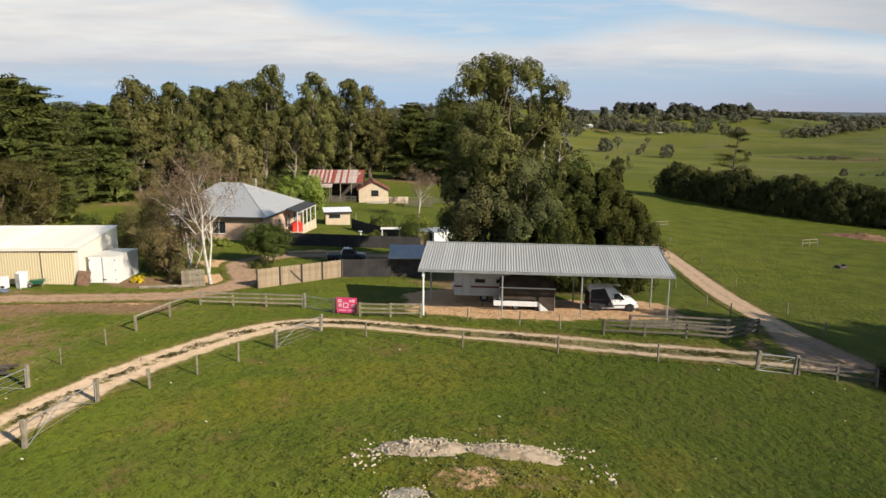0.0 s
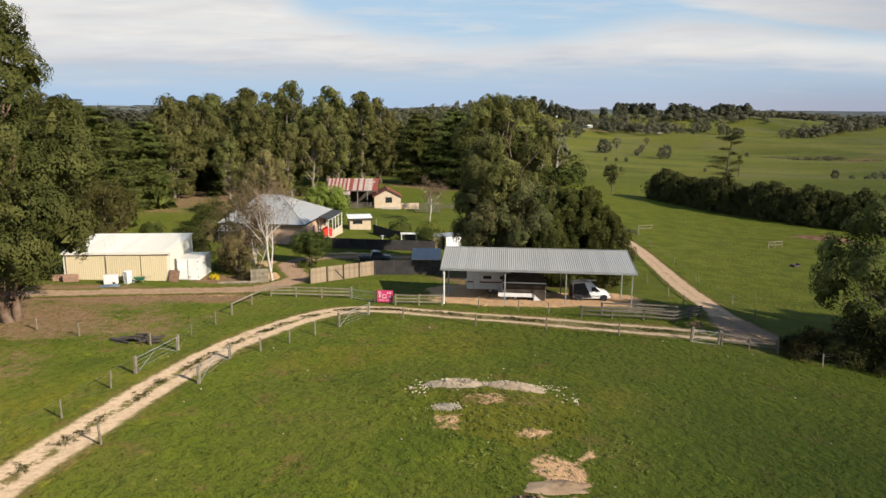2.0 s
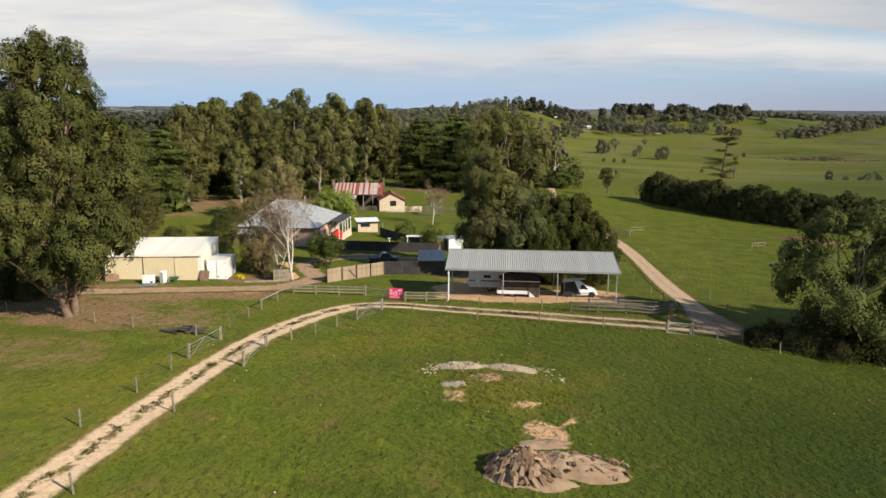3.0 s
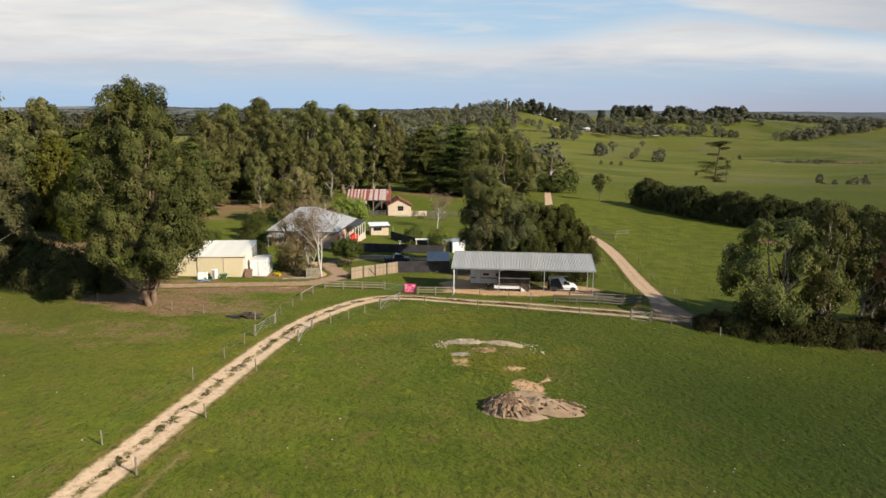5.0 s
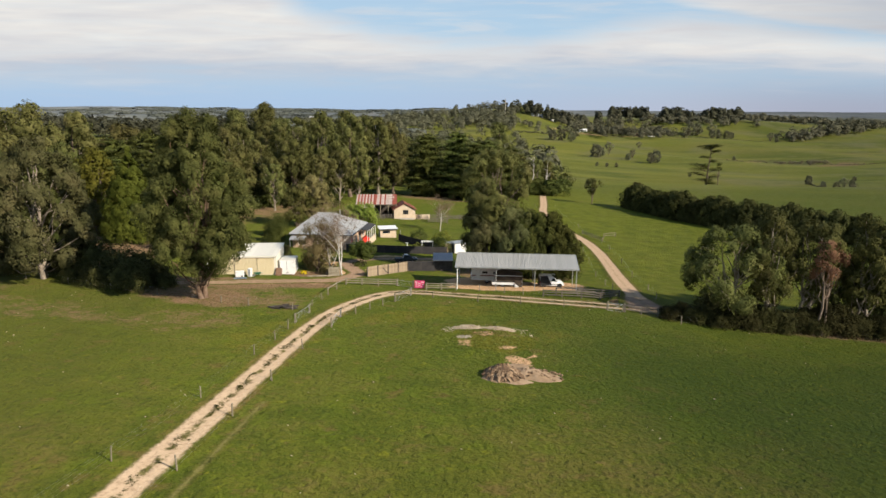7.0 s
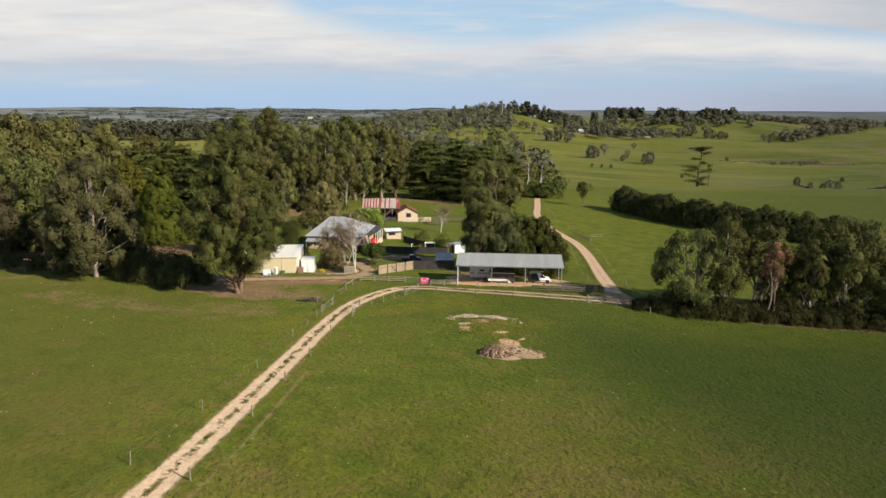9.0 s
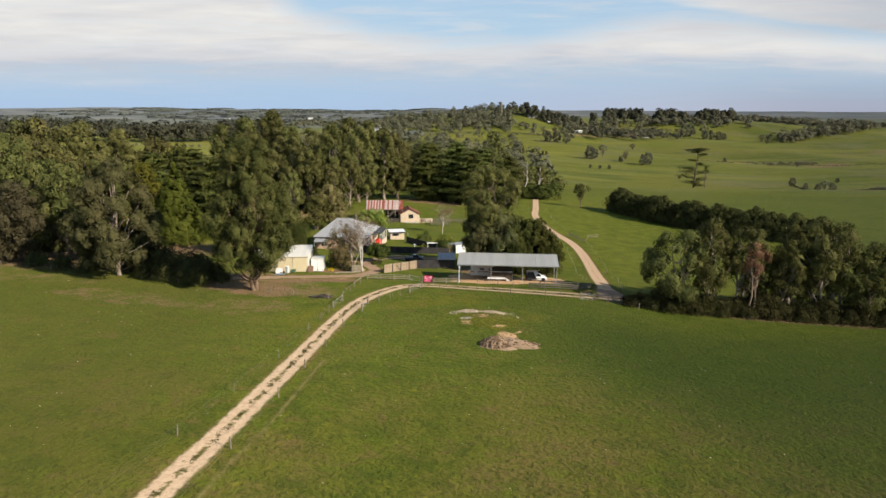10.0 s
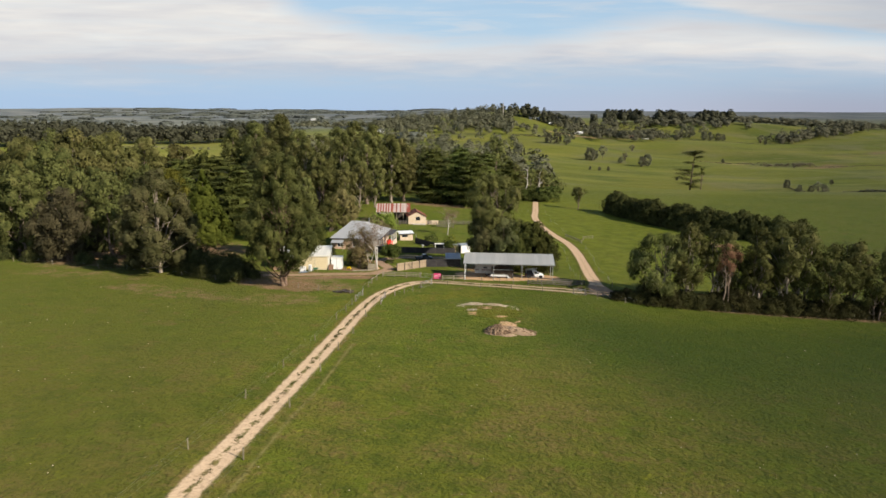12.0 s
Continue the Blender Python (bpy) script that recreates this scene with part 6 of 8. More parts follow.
def caravan():
    q = (3.6, 54.9)
    ob = thing("caravan", pose(q[0], q[1], 0.12, 0, 0, -4.8), "old white caravan with a maroon stripe parked under the carport", "caravan")
    out = [(-2.75, 0.62), (-2.6, 0.50), (2.2, 0.50), (2.55, 0.75), (2.65, 1.35), (2.30, 2.20), (1.9, 2.46), (-2.5, 2.52), (-2.72, 2.40)]
    part("body", prism(bmesh.new(), out, "y", -1.05, 1.05), WHITE, ob, "white aluminium shell")
    for y in (-1.055, 1.055):
        part("stripe", boxes(((-2.70, y - 0.008, 1.18), (2.45, y + 0.008, 1.33))), MAROON, ob, "maroon stripe")
    part("rib", boxes(*[((-2.70, -1.063, z), (2.5, -1.048, z + 0.015)) for z in (0.75, 0.9, 1.05, 1.5, 2.05, 2.2)]), STEEL, ob)
    d = part("door", boxes(((-2.0, -1.085, 0.55), (-1.38, -1.045, 2.30)), bev=0.01), WHITE, ob)
    part("door_trim", boxes(((-2.03, -1.09, 0.52), (-2.0, -1.05, 2.33)), ((-1.38, -1.09, 0.52), (-1.35, -1.05, 2.33)), ((-2.03, -1.09, 2.30), (-1.35, -1.05, 2.33))), STEEL, d)
    part("door_pane", boxes(((-1.9, -1.10, 1.55), (-1.48, -1.08, 2.1))), WHITE, d)
    for x in (-0.6, 1.15):
        w = part("window", boxes(((x - 0.42, -1.075, 1.62), (x + 0.42, -1.05, 1.92)), bev=0.01), GLASS, ob)
        part("window_trim", boxes(((x - 0.46, -1.08, 1.92), (x + 0.46, -1.05, 1.96)), ((x - 0.46, -1.08, 1.58), (x + 0.46, -1.05, 1.62))), STEEL, w)
    part("roof_vent", boxes(((-0.4, -0.3, 2.5), (0.2, 0.3, 2.62)), bev=0.03), WHITE, ob)
    part("drawbar", rods([((2.4, -0.6, 0.5), (3.7, 0, 0.5)), ((2.4, 0.6, 0.5), (3.7, 0, 0.5)), ((3.5, 0, 0.5), (3.5, 0, 0.1))], 0.05, 6), BLACK, ob)
    part("spare_wheel", rods([((-2.92, 0.1, 1.0), (-2.74, 0.1, 1.0))], 0.33, 16), WHITE, ob, "covered spare wheel on the rear")
    for s in (-1, 1):
        wheel(ob, -0.25, s * 0.92, 0.33, 0.33, 0.2)


def camper_trailer():
    q = (5.9, 51.4)
    ob = thing("camper_trailer", pose(q[0], q[1], gz(*q), 0, 0, -4.8), "white box trailer under a peaked brown canvas cover", "trailer")
    part("tray", boxes(((-2.0, -0.85, 0.55), (1.1, 0.85, 0.62)), ((-2.0, -1.36, 0.46), (1.1, -1.31, 0.86)), ((-2.0, 0.83, 0.5), (1.1, 0.88, 0.98)), ((-2.02, -0.88, 0.5), (-1.97, 0.88, 0.98)), bev=0.01), WHITE, ob)
    part("mudguard", prism(bmesh.new(), [(-0.7, 0.5), (-0.55, 0.74), (-0.05, 0.74), (0.1, 0.5)], "y", -1.05, -0.86), WHITE, ob)
    part("mudguard", prism(bmesh.new(), [(-0.7, 0.5), (-0.55, 0.74), (-0.05, 0.74), (0.1, 0.5)], "y", 0.86, 1.05), WHITE, ob)
    part("ramp", prism(bmesh.new(), [(1.08, 0.86), (1.40, 0.86), (2.30, 0.08), (1.50, 0.08), (1.45, 0.46), (1.08, 0.46)], "y", -1.36, -1.31), WHITE, ob, "white sloping side panel")
    bm = bmesh.new()
    loft(bm, [[(x, -1.3, 0.98), (x, -1.32, 1.9), (x, -0.65, z), (x, 0.65, z), (x, 1.32, 1.9), (x, 1.3, 0.98)] for x, z in ((-1.6, 2.2), (-0.2, 2.66), (1.2, 2.52), (2.7, 2.08))])
    part("canopy", bm, CANVAS, ob, "peaked brown canvas")
    part("canvas_wall", boxes(((1.2, -1.28, 0.05), (2.6, -1.24, 1.9)), ((2.58, -1.28, 0.05), (2.62, 1.28, 2.0))), CANVAS, ob)
    part("awning_edge", boxes(((-1.6, -1.36, 1.86), (2.7, -1.31, 1.95))), WHITE, ob, "white edge rail")
    for p, q in (((-1.55, -1.3, 0.0), (-1.55, -1.3, 1.9)), ((2.65, -1.3, 0.0), (2.65, -1.3, 1.95)), ((-1.9, -1.2, 0.9), (-1.58, -1.32, 1.8))):
        part("tent_pole", rods([(p, q)], 0.02, 5), STEEL, ob)
    part("drawbar", rods([((-2.0, -0.5, 0.5), (-3.1, 0, 0.48)), ((-2.0, 0.5, 0.5), (-3.1, 0, 0.48)), ((-2.9, 0, 0.5), (-2.9, 0, 0.0))], 0.04, 6), BLACK, ob)
    for s in (-1, 1):
        wheel(ob, -0.3, s * 0.95, 0.30, 0.30, 0.18)


carport()
caravan()
camper_trailer()
panel_van()


# ---------------------------------------------------------------- fences and gates
def post_mesh(h, r, square, wood=None):
    bm = bmesh.new()
    if square:
        box(bm, (-r, -r, -0.4), (r, r, h), 0.012)
    else:
        rod(bm, (0, 0, -0.4), (0, 0, h), r, r * 0.9, 9)
    me = bpy.data.meshes.new("post")
    bm.to_mesh(me)
    bm.free()
    me.materials.append(wood or TIMBER)
    return me


def rail_fence(spots, label, rails=(0.35, 0.68, 1.0), h=1.08, name="rail_fence", wood=None):
    """Timber posts with three sawn rails between spots (x, y)."""
    ob = thing(name, None, label, "fence")
    me = post_mesh(h, 0.075, True, wood)
    rng = np.random.default_rng(int(abs(spots[0][0]) * 10))
    for x, y in spots:
        shared_part("post", me, ob, pose(x, y, gz(x, y), rng.uniform(-2, 2), rng.uniform(-2, 2), rng.uniform(0, 20)))
    for (ax, ay), (bx, by) in zip(spots[:-1], spots[1:]):
        a, b = Vector((ax, ay, gz(ax, ay))), Vector((bx, by, gz(bx, by)))
        side = (b - a).cross(Vector((0, 0, 1))).normalized() * 0.09
        for z in rails:
            j = rng.uniform(-0.03, 0.03, 2)
            p, q = a + side + Vector((0, 0, z + j[0])), b + side + Vector((0, 0, z + j[1]))
            d = q - p
            m = Matrix.Translation((p + q) / 2) @ d.to_track_quat("X", "Z").to_matrix().to_4x4()
            bm = box(bmesh.new(), (-d.length / 2 - 0.05, -0.022, -0.065), (d.length / 2 + 0.05, 0.022, 0.065), 0.006)
            o = part("rail", bm, wood or TIMBER, ob)
            o.matrix_basis = m
    return ob


def wire_fence(spots, label, h=1.15, r=0.065, wires=(0.3, 0.6, 0.9, 1.08), name="wire_fence", each=None, lean=3.0):
    ob = thing(name, None, label, "fence")
    me = post_mesh(h, r, False)
    rng = np.random.default_rng(int(abs(spots[0][0] * 7 + spots[0][1])))
    for x, y in spots:
        shared_part("post", me, ob, pose(x, y, gz(x, y) - rng.uniform(0, 0.12), rng.uniform(-lean, lean), rng.uniform(-lean, lean), rng.uniform(0, 360)))
    for z in wires:
        v, f = tube([(x, y, gz(x, y) + z) for x, y in spots], [0.0025] * len(spots), 3)
        shared_part("wire", mesh_of("wire", v, f, STEEL), ob)
    return ob


def farm_gate(a, b, label, h=1.15, brace=True):
    """A tubular steel farm gate between two posts at a and b."""
    ax, ay = a
    bx, by = b
    L = math.hypot(bx - ax, by - ay) - 0.25
    m = pose(ax, ay, (gz(ax, ay) + gz(bx, by)) / 2, 0, -math.degrees(math.atan2(gz(bx, by) - gz(ax, ay), L)) , math.degrees(math.atan2(by - ay, bx - ax)))
    ob = thing("farm_gate", m, label, "gate")
    part("gate_frame", rods([((0.12, 0, 0.12), (L, 0, 0.12)), ((0.12, 0, h), (L, 0, h)), ((0.12, 0, 0.12), (0.12, 0, h)), ((L, 0, 0.12), (L, 0, h))], 0.024, 7), STEEL, ob)
    part("brace", rods([((0.12, 0, 0.12), (L * 0.5, 0, h)), ((L * 0.5, 0, h), (L, 0, 0.12))] if brace else [((0.12, 0, 0.12), (L, 0, h))], 0.018, 6), STEEL, ob)
    for z in (0.38, 0.64, 0.9):
        part("bar", rods([((0.12, 0, z), (L, 0, z))], 0.009, 5), STEEL, ob)
    for s, x in ((a, 0.0), (b, L + 0.12)):
        part("gate_post", boxes(((x - 0.09, -0.09, -0.4), (x + 0.09, 0.09, h + 0.18)), bev=0.015), TIMBER, ob)
    return ob


# along the track, its near side
wire_fence([(-14.88, 31.85), (-13.32, 34.19), (-11.86, 36.71), (-10.41, 39.56)], "wire fence on round timber posts beside the track")
farm_gate((-16.8, 24.67), (-16.47, 29.9), "closed galvanised farm gate beside the track")
farm_gate((-10.41, 39.56), (-8.34, 44.0), "closed galvanised farm gate with a diagonal brace")
wire_fence([(-16.47, 29.9), (-14.88, 31.85)], "short wire fence beside the gate")
wire_fence([(-8.34, 44.0), (-5.18, 42.67), (1.15, 40.74), (7.05, 39.71), (12.92, 38.62), (18.74, 38.27)], "wire fence on round timber posts across the paddock")
wire_fence([(-16.8, 24.67), (-18.3, 15.5), (-19.0, 5.5), (-19.9, -3.0), (-20.6, -12.2), (-21.6, -24), (-22.8, -36), (-24.2, -50), (-26, -66)], "wire fence on thin posts beside the track")
farm_gate((18.74, 38.27), (21.11, 38.15), "closed timber-posted steel gate", brace=False)
rail_fence([(21.2, 38.1), (23.4, 37.9), (25.6, 37.7)], "short dark timber rail fence beside the lane", (0.4, 0.95), wood=OLDTIMBER)
# the far side of the track
wire_fence([(-22.6, 12.9), (-23.6, 0.6), (-25.2, -11.3), (-26.6, -22), (-27.9, -34.5), (-29.4, -48), (-31, -62)], "wire fence on thin posts beyond the track", 1.1, 0.05)
wire_fence([(-22.6, 12.9), (-21.9, 18.5), (-21.56, 23.18), (-21.32, 25.95)], "wire fence beside the open gateway")
farm_gate((-21.32, 25.95), (-20.64, 31.36), "galvanised farm gate standing beside the track")
wire_fence([(-23.0, 32.12), (-29.07, 33.74), (-33.0, 35.0), (-42.7, 38.0), (-50.3, 40.6), (-58.0, 43.9), (-66, 47.0), (-78, 51.0), (-90, 55.0), (-100.4, 58.5)], "old timber post fence along the tree line", 1.05, 0.07)
wire_fence([(-20.64, 31.36), (-21.0, 34.8), (-20.4, 38.6), (-20.1, 42.0)], "wire fence on thin posts beside the yard", 1.05, 0.05)
rail_fence([(-20.1, 42.0), (-19.5, 46.0), (-18.65, 49.74)], "grey timber rail fence running up to the driveway", (1.0,))
rail_fence([(-18.65, 49.74), (-16.2, 49.9), (-13.7, 50.05), (-10.94, 50.25)], "grey timber post and rail fence by the yard")
rail_fence([(-6.27, 48.19), (-4.0, 48.15), (-1.78, 48.14)], "grey timber post and rail fence beside the carport")
farm_gate((-10.8, 50.2), (-8.2, 48.9), "low steel mesh gate", 1.0, False)
wire_fence([(-1.78, 48.14), (1.7, 47.2), (5.3, 45.7), (8.0, 44.6), (10.72, 43.4)], "drooping wire fence in front of the carport", 1.1, 0.06)
rail_fence([(10.72, 43.4), (13.4, 43.2), (16.2, 43.2), (18.92, 43.2)], "weathered timber rail fence in front of the carport", wood=OLDTIMBER)
rail_fence([(18.92, 43.2), (20.8, 44.8), (22.55, 46.54)], "weathered timber rail fence curving to the lane", wood=OLDTIMBER)
rail_fence([(33.4, 127.5), (34.6, 121.5), (36.0, 115.5)], "dark timber rail fence beside the lane")
rail_fence([(12.8, 44.6), (16.0, 44.9), (19.6, 45.2), (22.55, 46.54)], "weathered timber rail fence behind another", wood=OLDTIMBER)
wire_fence([(22.55, 46.54), (22.9, 52.0), (24.2 - 1.2, 57.3), (23.75, 67.6), (25.6, 82), (27.6, 98), (28.4, 116), (28.2, 134), (27.6, 160), (29.0, 190)], "wire fence on timber posts along the lane")
wire_fence([(29.0, 49.2), (30.1, 57.2), (31.0, 70), (33.2, 86), (34.8, 103), (35.2, 120), (34.8, 140), (34.4, 165), (36.2, 190)], "wire fence on timber posts along the lane")
wire_fence([(25.6, 37.5), (28.0, 35.2), (34, 35.6), (42, 35.9), (51, 35.8), (60, 35.2), (70, 34.6), (80, 34.2)], "wire fence along the tree belt", 1.15)


def sign_board():
    a, b = Vector((-8.06, 48.72, gz(-8.06, 48.72))), Vector((-6.50, 48.5, gz(-6.5, 48.5)))
    ob = thing("sign_board", pose(a.x, a.y, a.z, 0, 0, math.degrees(math.atan2(b.y - a.y, b.x - a.x))), "bright pink painted board with white square shapes on the fence", "sign")
    part("board", boxes(((0, -0.02, 0.12), (1.55, 0.02, 1.30))), PINK, ob)
    bars = [((0.13, 0.92), (0.38, 1.16)), ((0.50, 0.52), (0.90, 0.90)), ((1.16, 0.56), (1.40, 0.78)), ((1.16, 0.96), (1.38, 1.16)), ((0.16, 0.60), (0.36, 0.80)), ((0.98, 0.98), (1.10, 1.10))]
    for (x0, z0), (x1, z1) in bars:
        t = 0.055
        part("white_square", boxes(((x0, -0.03, z0), (x1, -0.022, z0 + t)), ((x0, -0.03, z1 - t), (x1, -0.022, z1)), ((x0, -0.03, z0 + t), (x0 + t, -0.022, z1 - t)), ((x1 - t, -0.03, z0 + t), (x1, -0.022, z1 - t))), WHITE, ob)
    part("lettering_bar", boxes(((0.16, -0.03, 0.26), (0.72, -0.022, 0.38)), ((0.86, -0.03, 0.26), (1.36, -0.022, 0.38))), PINKPALE, ob, "faded pale lettering bars")
    for x in (0.1, 1.45):
        part("stake", boxes(((x - 0.03, 0.022, -0.3), (x + 0.03, 0.08, 1.2))), TIMBER, ob)


sign_board()


def paling_fence():
    a, b = Vector((-16.17, 56.48, 0)), Vector((-9.9, 63.3, 0))
    d = (b - a)
    L = d.length
    ob = thing("paling_fence", pose(a.x, a.y, 0, 0, 0, math.degrees(math.atan2(d.y, d.x))), "weathered brown timber paling fence with dark posts", "fence")
    me = bpy.data.meshes.new("paling")
    bm = box(bmesh.new(), (-0.062, -0.012, 0), (0.062, 0.012, 1.70), 0.004)
    bm.to_mesh(me)
    bm.free()
    me.materials.append(PALING)
    rng = np.random.default_rng(3)
    n = int(L / 0.128)
    for i in range(n):
        t = (i + 0.5) * L / n
        p = a + d.normalized() * t
        shared_part("paling", me, ob, pose(t, rng.uniform(-0.004, 0.004), gz(p.x, p.y) - 0.02 + rng.uniform(-0.03, 0.03), 0, rng.uniform(-0.8, 0.8), 0))
    for i in range(5):
        t = i * L / 4
        p = a + d.normalized() * t
        z = gz(p.x, p.y)
        part("post", boxes(((t - 0.06, -0.15, z - 0.3), (t + 0.06, -0.02, z + 1.72)), bev=0.01), DARKTIMBER, ob)
    z0, z1 = gz(a.x, a.y), gz(b.x, b.y)
    for h in (0.35, 1.35):
        bm = prism(bmesh.new(), [(0, z0 + h), (L, z1 + h), (L, z1 + h + 0.09), (0, z0 + h + 0.09)], "y", 0.015, 0.06)
        part("rail", bm, TIMBER, ob)
    p0 = a + d.normalized() * 3.6
    bm = prism(bmesh.new(), [(3.4, gz(p0.x, p0.y) + 1.15), (3.55, gz(p0.x, p0.y) + 1.25), (4.6, gz(p0.x, p0.y) + 0.15), (4.45, gz(p0.x, p0.y) + 0.1)], "y", -0.05, -0.016)
    part("brace", bm, DARKTIMBER, ob)


paling_fence()


def paling_screen():
    a, b = Vector((-22.3, 55.6, 0)), Vector((-20.5, 56.4, 0))
    d = b - a
    z = min(gz(a.x, a.y), gz(b.x, b.y))
    ob = thing("paling_screen", pose(a.x, a.y, z, 0, 0, math.degrees(math.atan2(d.y, d.x))), "short grey timber paling screen beside the birch", "fence")
    me = bpy.data.meshes.new("paling")
    bm = box(bmesh.new(), (-0.065, -0.012, -0.25), (0.065, 0.012, 1.55), 0.004)
    bm.to_mesh(me)
    bm.free()
    me.materials.append(TIMBER)
    n = int(d.length / 0.134)
    for i in range(n):
        shared_part("paling", me, ob, pose((i + 0.5) * 0.134, 0, 0.03 * math.sin(i * 2.3), 0, math.sin(i * 5.1), 0))
    for h in (0.3, 1.2):
        part("rail", boxes(((0, 0.014, h), (d.length, 0.055, h + 0.09))), TIMBER, ob)


paling_screen()


def screen_fence(spots, h, label):
    """A dark cloth screen stretched on posts."""
    ob = thing("screen_fence", None, label, "fence")
    for (ax, ay), (bx, by) in zip(spots[:-1], spots[1:]):
        n = max(1, int(math.hypot(bx - ax, by - ay) / 2.4))
        for i in range(n):
            p, q = [(ax + (bx - ax) * t, ay + (by - ay) * t) for t in (i / n, (i + 1) / n)]
            bm = bmesh.new()
            L = math.hypot(q[0] - p[0], q[1] - p[1])
            z0, z1 = gz(*p), gz(*q)
            prism(bm, [(0.03, z0 - 0.1), (L - 0.03, z1 - 0.1), (L - 0.03, z1 + h), (L / 2, (z0 + z1) / 2 + h - 0.04), (0.03, z0 + h)], "y", -0.012, 0.012)
            o = part("cloth_panel", bm, MESHCLOTH, ob)
            o.matrix_basis = pose(p[0], p[1], 0, 0, 0, math.degrees(math.atan2(q[1] - p[1], q[0] - p[0])))
            o = part("post", rods([((0, 0, -0.3), (0, 0, h + 0.06))], 0.045, 6), DARKTIMBER, ob)
            o.matrix_basis = pose(p[0], p[1], z0)


screen_fence([(-23.0, 81.2), (-13.0, 82.0), (-3.0, 83.2)], 1.55, "dark shade-cloth fence round the garden")
screen_fence([(-9.9, 63.3), (-5.2, 64.6)], 1.75, "dark timber and cloth fence beside the paling fence")
screen_fence([(-13.8, 99.5), (-10.0, 93.5), (-6.0, 89.5), (-3.0, 83.2)], 1.5, "dark cloth fence behind the garden hut")


# ---------------------------------------------------------------- machinery shed
def ribbed_panel(x0, x1, z0, z1, y, pitch=0.22, depth=0.03):
    """A wall sheet with raised ribs, facing -y."""
    n = int((x1 - x0) / pitch)
    out = [(x0, y)]
    for i in range(n + 1):
        x = x0 + (x1 - x0) * (i + 0.5) / (n + 1)
        out += [(x - 0.03, y), (x - 0.015, y - depth), (x + 0.015, y - depth), (x + 0.03, y)]
    return prism(bmesh.new(), out + [(x1, y), (x1, y + 0.02), (x0, y + 0.02)], "z", z0, z1)


def machinery_shed():
    x0, y0 = -41.4, 54.1
    turn = 4.8
    ob = thing("machinery_shed", pose(x0, y0, 0, 0, 0, turn), "cream and white sheet-metal machinery shed with sliding doors", "shed")
    L, D, zf, zb, g = 10.9, 8.4, 4.12, 4.62, 0.5
    part("front_wall", boxes(((0, 0, g), (L, 0.12, zf - 0.02))), OFFWHITE, ob)
    part("end_wall", prism(bmesh.new(), [(0.13, g), (D, g), (D, zb - 0.02), (0.13, zf - 0.02)], "x", L - 0.12, L), OFFWHITE, ob, "off-white sheet wall")
    part("end_wall", prism(bmesh.new(), [(0.13, g), (D, g), (D, zb - 0.02), (0.13, zf - 0.02)], "x", 0, 0.12), OFFWHITE, ob)
    part("rear_wall", boxes(((0.13, D - 0.12, g), (L - 0.13, D, zb - 0.03))), OFFWHITE, ob)
    n = 14
    w = (L + 0.3) / n
    me = None
    for i in range(n):
        o = part("roof_sheet", wave_sheet(0, w - 0.004, -0.18, zf, D + 0.15, zb + 0.02, 0.2, 0.02), OFFWHITE, ob) if me is None else shared_part("roof_sheet", me, ob)
        me = o.data
        o.matrix_basis = pose(-0.15 + i * w, 0, 0.02 + 0.003 * (i % 2))
    part("fascia", boxes(((-0.16, -0.22, zf - 0.22), (L + 0.16, -0.18, zf + 0.02))), OFFWHITE, ob)
    part("door_track", boxes(((0.1, -0.12, zf - 0.34), (L - 0.2, -0.04, zf - 0.24))), RUSTSTEEL, ob, "rusty door track")
    gl = 1.12
    for a, b, y in ((0.25, 4.3, -0.03), (4.3, 7.8, -0.09), (7.84, L - 0.35, -0.03)):
        d = part("sliding_door", ribbed_panel(a, b, gl - 0.1, zf - 0.32, y), CREAM, ob, "cream ribbed sliding door")
        part("door_edge", boxes(((a - 0.012, y - 0.04, gl - 0.1), (a + 0.03, y + 0.01, zf - 0.32))), DARKTIMBER, d)
    for x in (3.2, 6.1):
        part("door_roller", rods([((x, -0.11, zf - 0.30), (x, -0.05, zf - 0.30))], 0.08, 8), RUSTSTEEL, ob)
    # lean-to store on the right end
    ax0, ax1, ay0, ay1, zt = L + 0.35, L + 2.65, 0.9, 5.9, 3.2
    store = part("store", prism(bmesh.new(), [(ay0, 0.4), (ay1, 0.4), (ay1, zt - 0.35), (ay0, zt)], "x", ax0, ax1), WHITE, ob, "white steel store")
    part("store_roof", prism(bmesh.new(), [(ay0 - 0.06, zt + 0.01), (ay1 + 0.06, zt - 0.35), (ay1 + 0.06, zt - 0.30), (ay0 - 0.06, zt + 0.06)], "x", ax0 - 0.06, ax1 + 0.06), OFFWHITE, ob)
    for i in range(2):
        a = ax0 + 0.06 + i * 1.1
        d = part("store_door", boxes(((a, ay0 - 0.04, 0.92), (a + 1.08, ay0 - 0.002, zt - 0.08)), bev=0.006), WHITE, ob)
        hx = a + 0.04 if i == 0 else a + 1.04
        for z in (1.15, 2.0, 2.85):
            part("hinge", boxes(((hx - 0.04, ay0 - 0.06, z - 0.05), (hx + 0.04, ay0 - 0.03, z + 0.05))), BLACK, d)
    part("latch", boxes(((ax0 + 1.08, ay0 - 0.07, 1.15), (ax0 + 1.40, ay0 - 0.04, 1.22)), ((ax0 + 1.12, ay0 - 0.055, 0.95), (ax0 + 1.15, ay0 - 0.04, zt - 0.1))), BLACK, ob)


machinery_shed()


